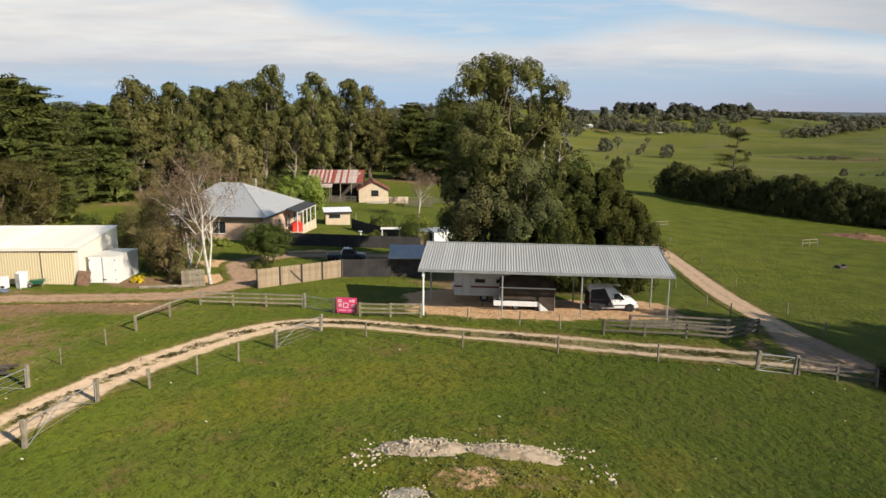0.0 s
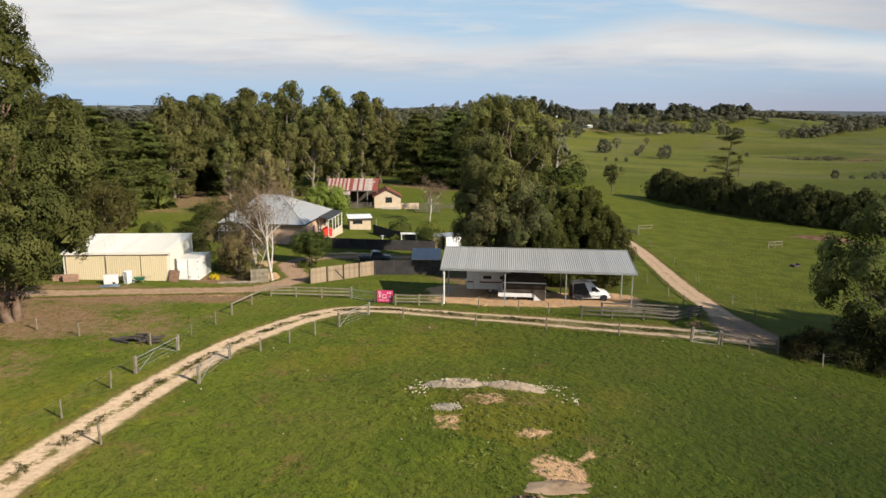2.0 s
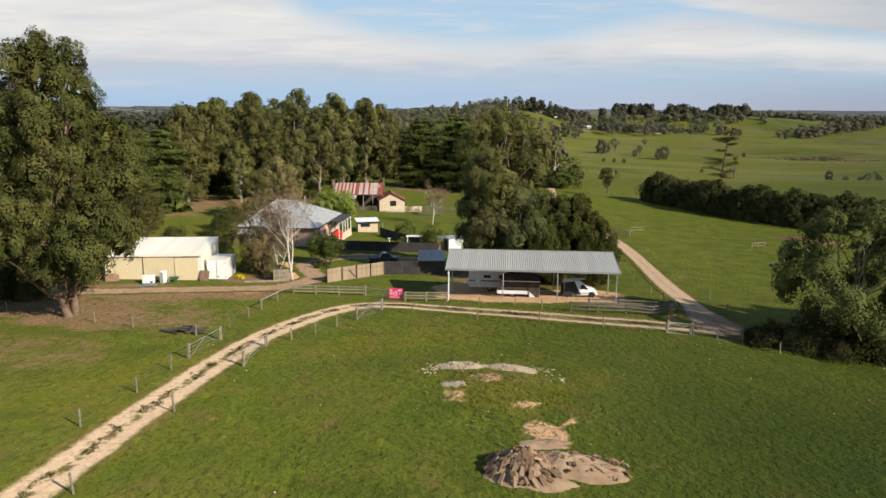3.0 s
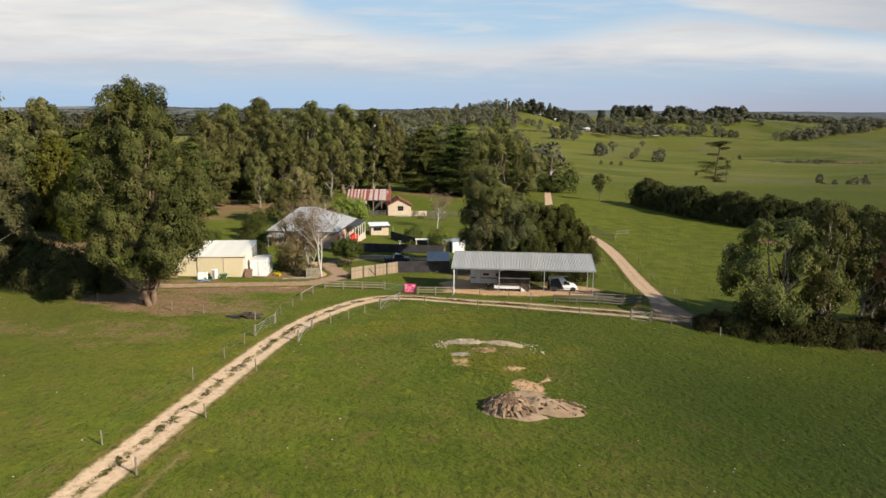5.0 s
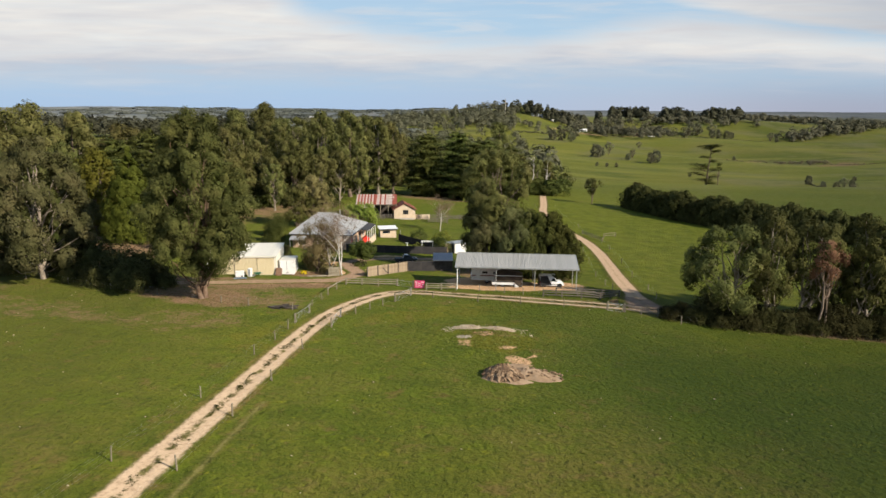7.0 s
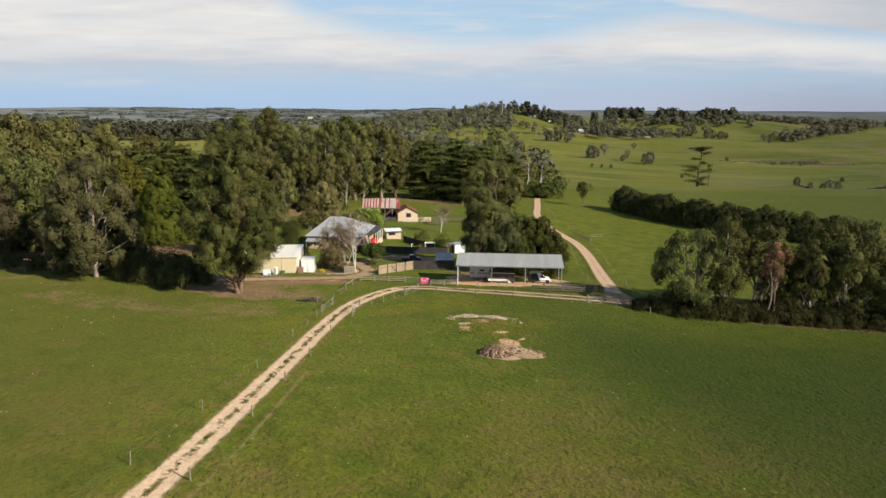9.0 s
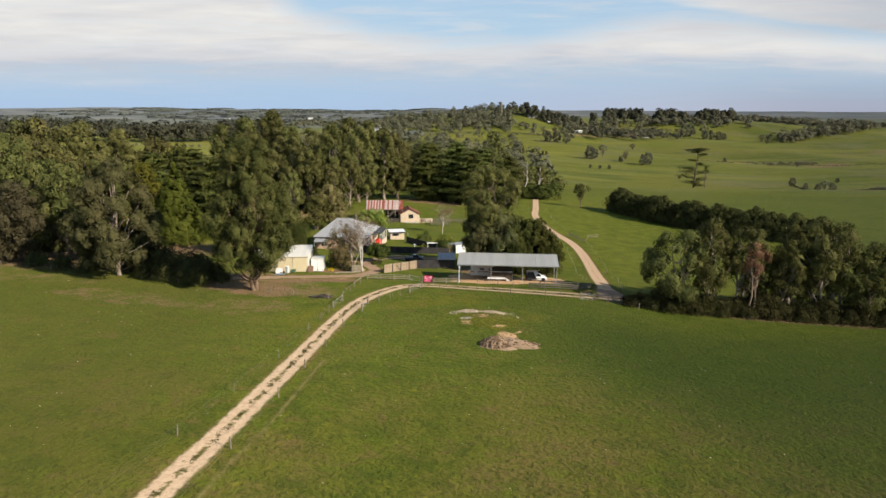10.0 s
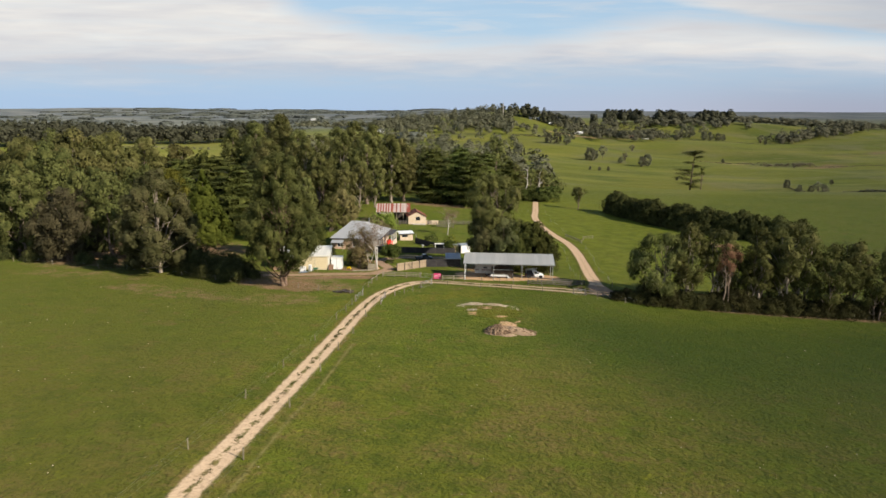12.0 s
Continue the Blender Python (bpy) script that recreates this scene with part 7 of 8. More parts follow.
def yard_clutter():
    def brick_pallet(x, y, turn, nx, nz):
        ob = thing("brick_stack", on_ground(x, y, turn), "stack of old red bricks beside the shed", "bricks", "brick stacks")
        bm = box(bmesh.new(), (-0.112, -0.053, 0), (0.112, 0.053, 0.074), 0.004)
        me = bpy.data.meshes.new("brick")
        bm.to_mesh(me)
        bm.free()
        me.materials.append(OLDBRICK)
        rng = np.random.default_rng(int(nx))
        for k in range(nz):
            for j in range(3):
                for i in range(nx - (k > nz - 2) * int(rng.integers(0, 2))):
                    shared_part("brick", me, ob, pose(i * 0.24 + rng.uniform(-0.01, 0.01), j * 0.12, 0.02 + k * 0.078, 0, 0, rng.uniform(-3, 3)))
    brick_pallet(-41.9, 53.0, 8, 4, 8)
    brick_pallet(-40.6, 52.6, 8, 6, 10)
    m = on_ground(-35.7, 52.4, 6)
    ob = thing("chest_freezer", m, "old white chest freezer standing outside the shed", "freezer")
    part("cabinet", boxes(((-0.62, -0.35, 0.05), (0.62, 0.35, 0.86)), bev=0.03), WHITE, ob)
    part("lid", boxes(((-0.64, -0.37, 0.868), (0.64, 0.37, 0.97)), bev=0.025), WHITE, ob)
    part("grille", boxes(((0.25, -0.366, 0.12), (0.55, -0.352, 0.3))), BLACK, ob)
    m = on_ground(-34.3, 53.2, 10)
    ob = thing("fridge", m, "old white upright fridge with its door ajar", "fridge")
    part("cabinet", boxes(((-0.34, -0.32, 0.03), (0.34, 0.32, 1.32)), bev=0.02), WHITE, ob)
    d = part("door", boxes(((0, -0.06, 0.04), (0.66, 0, 1.31)), bev=0.015), WHITE, ob)
    d.matrix_basis = pose(-0.34, -0.33, 0, 0, 0, -40)
    part("handle", boxes(((0.58, -0.10, 0.6), (0.61, -0.062, 0.95))), STEEL, d)
    m = on_ground(-35.3, 51.3, 12)
    ob = thing("tarpaulin", m, "crumpled blue-grey tarpaulin on the ground", "tarpaulin")
    bm = bmesh.new()
    rng = np.random.default_rng(8)
    vs = [[bm.verts.new((i * 0.22 - 1.0, j * 0.2 - 0.5, 0.05 + 0.10 * rng.uniform(0, 1) * math.sin(math.pi * (i + 0.2) / 10) + (0.02 if 0 < j < 5 else -0.03))) for j in range(6)] for i in range(10)]
    for i in range(9):
        for j in range(5):
            bm.faces.new((vs[i][j], vs[i + 1][j], vs[i + 1][j + 1], vs[i][j + 1]))
    bmesh.ops.solidify(bm, geom=bm.faces[:], thickness=0.02)
    part("sheet", bm, BLUETARP, ob)
    m = on_ground(-33.2, 53.5, 200)
    ob = thing("wheelbarrow", m, "green wheelbarrow standing beside the fridge", "wheelbarrow")
    bm = bmesh.new()
    loft(bm, [[(-0.30, -0.22, 0.30), (0.32, -0.18, 0.30), (0.32, 0.18, 0.30), (-0.30, 0.22, 0.30)], [(-0.5, -0.36, 0.62), (0.62, -0.30, 0.62), (0.62, 0.30, 0.62), (-0.5, 0.36, 0.62)]])
    part("tray", bm, GREENP, ob)
    part("handle", rods([((0.6, -0.1, 0.25), (-1.0, -0.3, 0.58)), ((0.6, 0.1, 0.25), (-1.0, 0.3, 0.58))], 0.02, 6), STEEL, ob)
    part("leg", rods([((-0.3, -0.25, 0.4), (-0.35, -0.25, 0.0)), ((-0.3, 0.25, 0.4), (-0.35, 0.25, 0.0))], 0.018, 5), STEEL, ob)
    wheel(ob, 0.62, 0, 0.19, 0.19, 0.09)
    m = on_ground(-30.2, 54.6, 10)
    ob = thing("rusty_panel", m, "rusty steel panel leaning against the shed", "panel")
    bm = box(bmesh.new(), (-0.5, -0.02, 0), (0.5, 0.02, 1.25), 0.005)
    o = part("sheet", bm, RUSTSTEEL, ob)
    o.matrix_basis = pose(0, 0, 0, -14, 8, 0)
    part("prop", rods([((0.3, 0.02, 0.9), (0.4, 0.5, 0.0))], 0.03, 5), TIMBER, ob)
    for i, (x, y, t, L) in enumerate(((-24.0, 54.9, 12, 3.0), (-22.4, 55.4, 20, 2.2))):
        ob = thing("garden_log", on_ground(x, y, t), "old timber log edging a garden bed", "log", "logs round the garden bed")
        part("log", rods([((-L / 2, 0, 0.12), (L / 2, 0, 0.12))], 0.14, 9), TIMBER, ob)
        part("support", boxes(((-0.1, -0.16, -0.1), (0.1, 0.16, 0.02))), TIMBER, ob)
    ob = thing("timber_stump", on_ground(-21.9, 57.0, 0), "upright timber screen round a bin beside the birch", "screen")
    for i in range(12):
        a = -2.6 + i * 0.16
        part("slab", boxes(((-1.0 + i * 0.15, -0.03, -0.2), (-0.87 + i * 0.15, 0.03, 1.3 + 0.1 * math.sin(i * 2.1)))), TIMBER, ob)
    ob = thing("bin", on_ground(-21.4, 56.4, 10), "dark plastic wheelie bin", "bin")
    bm = bmesh.new()
    loft(bm, [[(-0.22, -0.24, 0.0), (0.22, -0.24, 0.0), (0.22, 0.24, 0.0), (-0.22, 0.24, 0.0)], [(-0.28, -0.34, 0.9), (0.28, -0.34, 0.9), (0.28, 0.32, 0.95), (-0.28, 0.32, 0.95)]])
    part("body", bm, BLACK, ob)
    part("lid", boxes(((-0.3, -0.36, 0.95), (0.3, 0.36, 1.02)), bev=0.02), BLACK, ob)
    ob = thing("branch_pile", on_ground(-24.3, 32.9, 0), "dark pile of old timber and branches by the gate", "brush pile")
    rng = np.random.default_rng(12)
    for i in range(26):
        x, y, a, L = rng.uniform(-1.6, 1.6), rng.uniform(-0.5, 0.5), rng.uniform(-0.5, 0.5), rng.uniform(0.8, 1.9)
        z = 0.10 + rng.uniform(0, 0.35) * (1 - abs(x) / 2.2)
        part("branch", rods([((x - L / 2 * math.cos(a), y - L / 2 * math.sin(a), z), (x + L / 2 * math.cos(a), y + L / 2 * math.sin(a), z + rng.uniform(-0.08, 0.1)))], rng.uniform(0.04, 0.10), 6), DARKTIMBER, ob)
    ob = thing("stock_trough", on_ground(53.6, 89.6, 20), "small broken dark water trough in the far paddock", "trough")
    part("basin", boxes(((-0.7, -0.4, 0), (-0.55, 0.4, 0.42)), ((0.5, -0.4, 0), (0.65, 0.4, 0.5)), ((-0.55, 0.3, 0), (0.5, 0.4, 0.45)), ((-0.55, -0.4, 0), (0.5, -0.3, 0.36)), bev=0.03), DARKTIMBER, ob)
    part("water", boxes(((-0.55, -0.3, 0.0), (0.5, 0.3, 0.24))), BLACK, ob)
    for spots, h, mat, label in ((((37.9, 122.2), (41.7, 125.5)), 1.3, TIMBER, "weathered grey rail between two posts in the paddock"), (((58.4, 109.1), (60.2, 110.4), (62.2, 111.6)), 1.25, TIMBER, "dark timber tethering rail in the paddock")):
        ob = thing("hitching_rail", None, label, "rail")
        for x, y in spots:
            part("post", rods([((x, y, gz(x, y) - 0.3), (x, y, gz(x, y) + h))], 0.08, 7), TIMBER, ob)
        for a, b in zip(spots[:-1], spots[1:]):
            for k in (h - 0.08, h * 0.5)[:1 if mat is WHITE else 2]:
                part("rail", rods([((*a, gz(*a) + k), (*b, gz(*b) + k))], 0.06, 6), mat, ob)


yard_clutter()


# ---------------------------------------------------------------- garden store with the blue-grey roof, beside the carport
def garden_store():
    ob = thing("garden_store", pose(-5.4, 64.9, 0, 0, 0, 1.0), "dark-walled garden store with a weathered blue-grey roof", "shed")
    g = -0.9
    part("wall", boxes(((0, 0, g), (3.3, 0.08, 1.42))), DARKTIMBER, ob)
    part("wall", prism(bmesh.new(), [(0.09, g), (3.2, g), (3.2, 2.05), (0.09, 1.42)], "x", 0, 0.08), DARKTIMBER, ob)
    part("wall", prism(bmesh.new(), [(0.09, g), (3.2, g), (3.2, 2.05), (0.09, 1.42)], "x", 3.22, 3.3), DARKTIMBER, ob)
    part("wall", boxes(((0.09, 3.12, g), (3.21, 3.2, 2.03))), DARKTIMBER, ob)
    for i in range(4):
        part("roof_sheet", wave_sheet(-0.12 + i * 0.88, -0.12 + (i + 1) * 0.88 - 0.004, -0.15, 1.46, 3.35, 2.12, 0.1, 0.012), ROOFBLUE, ob)
    part("fascia", boxes(((-0.12, -0.19, 1.34), (3.4, -0.155, 1.46))), STEEL, ob)


garden_store()


# ---------------------------------------------------------------- the house
def hip_slopes(L, D, over, ze, zr, r0, r1, ry):
    """The four slopes of a hip roof over a plan L by D; the ridge runs from r0 to r1 along x at ry."""
    a, b, c, d = (-over, -over, ze), (L + over, -over, ze), (L + over, D + over, ze), (-over, D + over, ze)
    p, q = (r0, ry, zr), (r1, ry, zr)
    return [("front", [a, b, q, p]), ("right", [b, c, q]), ("back", [c, d, p, q]), ("left", [d, a, p])]


def wall_with_holes(x0, x1, z0, z1, y0, y1, holes):
    """A wall along x that is open at its holes: x, x, z, z each."""
    xs = sorted({x0, x1, *[v for h in holes for v in h[:2]]})
    zs = sorted({z0, z1, *[v for h in holes for v in h[2:]]})
    bm = bmesh.new()
    grid = [[bm.verts.new((x, y0, z)) for z in zs] for x in xs]
    for i in range(len(xs) - 1):
        for j in range(len(zs) - 1):
            x, z = (xs[i] + xs[i + 1]) / 2, (zs[j] + zs[j + 1]) / 2
            if not any(a < x < b and c < z < d for a, b, c, d in holes):
                bm.faces.new((grid[i][j], grid[i + 1][j], grid[i + 1][j + 1], grid[i][j + 1]))
    back = bmesh.ops.extrude_face_region(bm, geom=bm.faces[:])
    bmesh.ops.translate(bm, vec=(0, y1 - y0, 0), verts=[v for v in back["geom"] if isinstance(v, bmesh.types.BMVert)])
    bmesh.ops.delete(bm, geom=[v for v in bm.verts if not v.link_faces], context="VERTS")
    return bm


def window_unit(parent, x0, x1, z0, z1, y, m=None, mat=None):
    w = part("window", boxes(((x0, y + 0.08, z0), (x1, y + 0.10, z1))), GLASS, parent)
    t = 0.06
    part("window_frame", boxes(((x0, y + 0.03, z0), (x0 + t, y + 0.075, z1)), ((x1 - t, y + 0.03, z0), (x1, y + 0.075, z1)), ((x0 + t, y + 0.03, z0), (x1 - t, y + 0.075, z0 + t)), ((x0 + t, y + 0.03, z1 - t), (x1 - t, y + 0.075, z1)), (((x0 + x1) / 2 - 0.02, y + 0.03, z0 + t), ((x0 + x1) / 2 + 0.02, y + 0.075, z1 - t))), mat or WHITE, w)
    part("window_sill", boxes(((x0 - 0.05, y - 0.05, z0 - 0.07), (x1 + 0.05, y + 0.02, z0 - 0.005))), CONCRETE, w)
    if m is not None:
        w.matrix_basis = m
    return w


def house():
    L, D, g, ze, zr = 11.9, 15.1, -1.3, 2.63, 6.12
    r0, r1, ry = 3.66, 6.87, 6.2
    ob = thing("house", pose(-34.4, 84.31, 0, 0, 0, -5.42), "salmon brick house with a pale grey hipped metal roof and verandah", "house")
    front = [(1.2, 2.8, 0.35, 1.9), (5.2, 7.0, 0.35, 1.9)]
    part("wall", wall_with_holes(0, L, g, ze, 0, 0.2, front), BRICK, ob)
    for a, b, c, d in front:
        window_unit(ob, a, b, c, d, 0)
    side = [(1.4, 3.0, 0.35, 1.6), (5.6, 6.6, -0.9, 1.5), (8.4, 10.6, -0.2, 1.6), (12.0, 13.6, 0.2, 1.6)]
    turn = pose(L, 0, 0, 0, 0, 90)
    o = part("wall", wall_with_holes(0.21, D, g, ze, 0, 0.2, side), BRICK, ob)
    o.matrix_basis = turn
    for a, b, c, d in side:
        w = window_unit(ob, a, b, c, d, 0, turn)
    part("wall", boxes(((0, 0.21, g), (0.2, D, ze))), BRICK, ob)
    part("wall", boxes(((0.21, D - 0.2, g), (L - 0.21, D, ze))), BRICK, ob)
    for nm, cs in hip_slopes(L, D, 0.55, ze, zr, r0, r1, ry):
        part("roof_slope", slab(cs, 0.06), ROOFGREY, ob)
    # ribs of the roof sheets and the ridge and hip cappings
    rr = [((-0.55, -0.55, ze), (r0, ry, zr)), ((L + 0.55, -0.55, ze), (r1, ry, zr)), ((L + 0.55, D + 0.55, ze), (r1, ry, zr)), ((-0.55, D + 0.55, ze), (r0, ry, zr)), ((r0, ry, zr), (r1, ry, zr))]
    for a, b in rr:
        part("capping", rods([(a, b)], 0.07, 6), ROOFGREY, ob)
    part("gutter", boxes(((-0.68, -0.70, ze - 0.16), (L + 0.68, -0.56, ze - 0.02)), ((L + 0.56, -0.56, ze - 0.16), (L + 0.70, D + 0.68, ze - 0.02))), ROOFDARK, ob, "dark gutter")
    part("soffit", boxes(((-0.5, -0.5, ze - 0.10), (L + 0.5, D + 0.5, ze - 0.065))), DARKTIMBER, ob)
    part("flue", rods([((r1 + 0.9, ry + 2.6, 4.9), (r1 + 0.9, ry + 2.6, 6.5))], 0.12, 10), STEEL, ob, "metal flue")
    # verandah on the right side
    vx0, vx1, vy0, vy1 = L + 0.56, L + 2.35, 6.9, 15.6
    part("verandah_roof", slab([(vx0, vy0, ze + 0.04), (vx1, vy0, ze - 0.28), (vx1, vy1, ze - 0.28), (vx0, vy1, ze + 0.04)], 0.06), ROOFDARK, ob, "charcoal verandah roof")
    part("verandah_floor", boxes(((L + 0.21, vy0, g), (vx1 - 0.1, vy1, -0.75))), TANWALL, ob)
    for y in (vy0 + 0.1, vy0 + 2.6, vy0 + 4.4, vy0 + 6.2, vy1 - 0.1):
        part("verandah_post", boxes(((vx1 - 0.28, y - 0.06, -0.75), (vx1 - 0.16, y + 0.06, ze - 0.32)), bev=0.01), WHITE, ob)
    part("verandah_beam", boxes(((vx1 - 0.28, vy0, ze - 0.52), (vx1 - 0.16, vy1, ze - 0.34))), WHITE, ob)
    part("balustrade", boxes(((vx1 - 0.26, vy0 + 2.7, -0.75), (vx1 - 0.18, vy1 - 0.2, 0.15))), TANWALL, ob)
    # awning at the front left
    part("awning", slab([(0.0, -2.2, 1.75), (3.2, -2.2, 1.75), (3.2, -0.72, 2.28), (0.0, -0.72, 2.28)], 0.05), ROOFGREY, ob, "pale grey lean-to awning")
    for x in (0.15, 3.05):
        part("awning_post", rods([((x, -2.05, g), (x, -2.05, 1.75))], 0.045, 6), STEEL, ob)
    # satellite dish
    bm = bmesh.new()
    bmesh.ops.create_uvsphere(bm, u_segments=16, v_segments=8, radius=1.0)
    bmesh.ops.delete(bm, geom=[v for v in bm.verts if v.co.z > -0.55], context="VERTS")
    bmesh.ops.scale(bm, vec=(0.75, 0.75, 0.5), verts=bm.verts)
    bmesh.ops.solidify(bm, geom=bm.faces[:], thickness=0.02)
    o = part("satellite_dish", bm, LAMP, ob, "pale satellite dish on a pole")
    o.matrix_basis = pose(L + 1.2, 2.2, 0.4, 55, 0, 30)
    part("dish_pole", rods([((L + 1.2, 2.4, g), (L + 1.2, 2.4, 0.2))], 0.04, 6), STEEL, ob)


house()


def play_slide():
    m = pose(-34.4, 84.31, 0, 0, 0, -5.42) @ pose(11.9 + 1.25, 9.6, -0.75, 0, 0, 20)
    ob = thing("toy_house", m, "red plastic toy on the verandah", "toy")
    part("body", boxes(((-0.7, -0.6, 0), (0.7, 0.6, 0.95)), bev=0.1), RED, ob)
    part("roof", prism(bmesh.new(), [(-0.85, 0.95), (0.85, 0.95), (0.0, 1.5)], "y", -0.7, 0.7), RED, ob)


play_slide()


def garden_hut():
    ob = thing("garden_hut", pose(-18.2, 102.6, 0, 0, 0, 14), "small tan garden hut with a white skillion roof", "hut")
    g = -2.0
    part("wall", wall_with_holes(0, 3.7, g, 0.35, 0, 0.12, [(0.5, 2.2, -0.5, 0.1)]), TANWALL, ob)
    part("window", boxes(((0.5, 0.05, -0.5), (2.2, 0.07, 0.1))), GLASS, ob)
    part("wall", boxes(((0, 0.125, g), (0.12, 2.7, 0.5))), TANWALL, ob)
    part("wall", boxes(((3.58, 0.125, g), (3.7, 2.7, 0.5))), WHITE, ob)
    part("wall", boxes(((0.125, 2.58, g), (3.575, 2.7, 0.6))), TANWALL, ob)
    part("roof", slab([(-0.3, -0.35, 0.52), (4.0, -0.35, 0.52), (4.0, 3.0, 0.86), (-0.3, 3.0, 0.86)], 0.07), WHITE, ob)
    part("roof_trim", boxes(((-0.32, -0.39, 0.34), (4.02, -0.352, 0.53))), ROOFDARK, ob)
    part("post", rods([((4.6, -0.3, g), (4.6, -0.3, 0.3))], 0.05, 6), STEEL, ob)


garden_hut()


# ---------------------------------------------------------------- barn, brick shed and stock yard
def barn():
    ob = thing("barn", pose(-28.6, 140.0, 0, 0, 0, 3.0), "open timber barn with a rusty red and pale patched sheet roof", "barn")
    L, D, ze, zb, g = 11.6, 6.0, 1.25, 3.45, -3.2
    n = 26
    w = L / n
    rng = np.random.default_rng(4)
    red = pale = None
    for i in range(n):
        is_red = rng.uniform() < 0.56
        src = red if is_red else pale
        if src is None:
            o = part("roof_sheet", wave_sheet(0, w - 0.01, 0, ze, D, zb, 0.15, 0.015), RUSTRED if is_red else PALESHEET, ob)
            if is_red:
                red = o.data
            else:
                pale = o.data
        else:
            o = shared_part("roof_sheet", src, ob)
        o.matrix_basis = pose(i * w, 0, 0.006 * (i % 3))
    for i in range(9):
        x = rng.uniform(0.3, L - 0.8)
        t = rng.uniform(0.1, 0.7)
        y0, y1 = t * D, min(D, t * D + rng.uniform(0.8, 1.8))
        o = part("patch_sheet", wave_sheet(0, 0.4, y0, ze + (zb - ze) * y0 / D + 0.03, y1, ze + (zb - ze) * y1 / D + 0.03, 0.15, 0.015), PALESHEET if i % 2 else RUSTRED, ob)
        o.matrix_basis = pose(x, 0, 0)
    part("rear_wall", boxes(((0, D - 0.3, g), (L, D - 0.2, zb - 0.25))), DARKTIMBER, ob)
    part("end_wall", prism(bmesh.new(), [(0.2, g), (D - 0.31, g), (D - 0.31, zb - 0.3), (0.2, ze - 0.05)], "x", 0.05, 0.15), DARKTIMBER, ob)
    for x in np.linspace(0.2, L - 0.2, 6):
        part("post", rods([((x, 0.2, g), (x, 0.2, ze - 0.03))], 0.10, 7), TIMBER, ob)
    part("beam", boxes(((0, 0.12, ze - 0.22), (L, 0.28, ze - 0.04))), TIMBER, ob)
    part("awning", slab([(1.2, -2.2, 0.55), (5.4, -2.2, 0.55), (5.4, -0.05, 1.05), (1.2, -0.05, 1.05)], 0.05), PALESHEET, ob, "pale sheet lean-to awning")
    for x in (1.3, 5.3):
        part("awning_post", rods([((x, -2.1, g), (x, -2.1, 0.52))], 0.07, 6), TIMBER, ob)


def brick_shed():
    ob = thing("brick_shed", pose(-17.6, 138.4, 0, 0, 0, 9.0), "small tan brick shed with a red tiled gable roof", "shed")
    W, D, g, ze, zr = 6.0, 7.0, -3.1, 0.15, 1.75
    part("wall", wall_with_holes(0, W, g, ze, 0, 0.2, [(2.5, 4.0, -1.35, -0.1)]), TANWALL, ob)
    part("gable", prism(bmesh.new(), [(0, ze + 0.003), (W, ze + 0.003), (W / 2, zr - 0.05)], "y", 0.0, 0.2), TANWALL, ob)
    w = part("window", boxes(((2.5, 0.1, -1.35), (4.0, 0.12, -0.1))), GLASS, ob)
    part("window_bar", boxes(((2.95, 0.04, -1.35), (3.0, 0.09, -0.1)), ((3.5, 0.04, -1.35), (3.55, 0.09, -0.1)), ((2.5, 0.04, -0.75), (4.0, 0.09, -0.70))), DARKTIMBER, w)
    part("wall", boxes(((0, 0.21, g), (0.2, D, ze))), TANWALL, ob)
    part("wall", boxes(((W - 0.2, 0.21, g), (W, D, ze))), TANWALL, ob)
    part("wall", boxes(((0.21, D - 0.2, g), (W - 0.21, D, ze))), TANWALL, ob)
    bm = box(bmesh.new(), (-0.16, -0.02, 0), (0.16, 0.40, 0.035), 0.006)
    me = bpy.data.meshes.new("roof_tile")
    bm.to_mesh(me)
    bm.free()
    me.materials.append(TILERED)
    run = math.hypot(W / 2 + 0.4, zr - ze + 0.2)
    ang = math.degrees(math.atan2(zr - ze + 0.2, W / 2 + 0.4))
    for s in (-1, 1):
        part("roof_slope", slab([(W / 2, -0.4, zr), (W / 2 + s * (W / 2 + 0.4), -0.4, ze - 0.2), (W / 2 + s * (W / 2 + 0.4), D + 0.3, ze - 0.2), (W / 2, D + 0.3, zr)], 0.06), TILERED, ob)
        for r in range(10):
            for c in range(14):
                t = (r + 0.02) / 10
                x = W / 2 + s * (W / 2 + 0.4) * (1 - t)
                z = ze - 0.2 + (zr - ze + 0.2) * t
                shared_part("roof_tile", me, ob, pose(x, -0.35 + (c + 0.5) * (D + 0.6) / 14, z + 0.012, 0, 0, 90 * s) @ pose(0, 0, 0, ang + 3.0, 0, 0) @ Matrix.Diagonal((1.55, 1, 1, 1)))
    part("ridge", rods([((W / 2, -0.42, zr + 0.02), (W / 2, D + 0.32, zr + 0.02))], 0.11, 7), TILERED, ob)
    part("low_wall", boxes(((W + 0.02, 0.5, g), (W + 4.2, 0.75, -1.55))), TANWALL, ob)
    part("step", boxes(((1.5, -1.0, g), (5.6, -0.05, -2.35))), CONCRETE, ob)


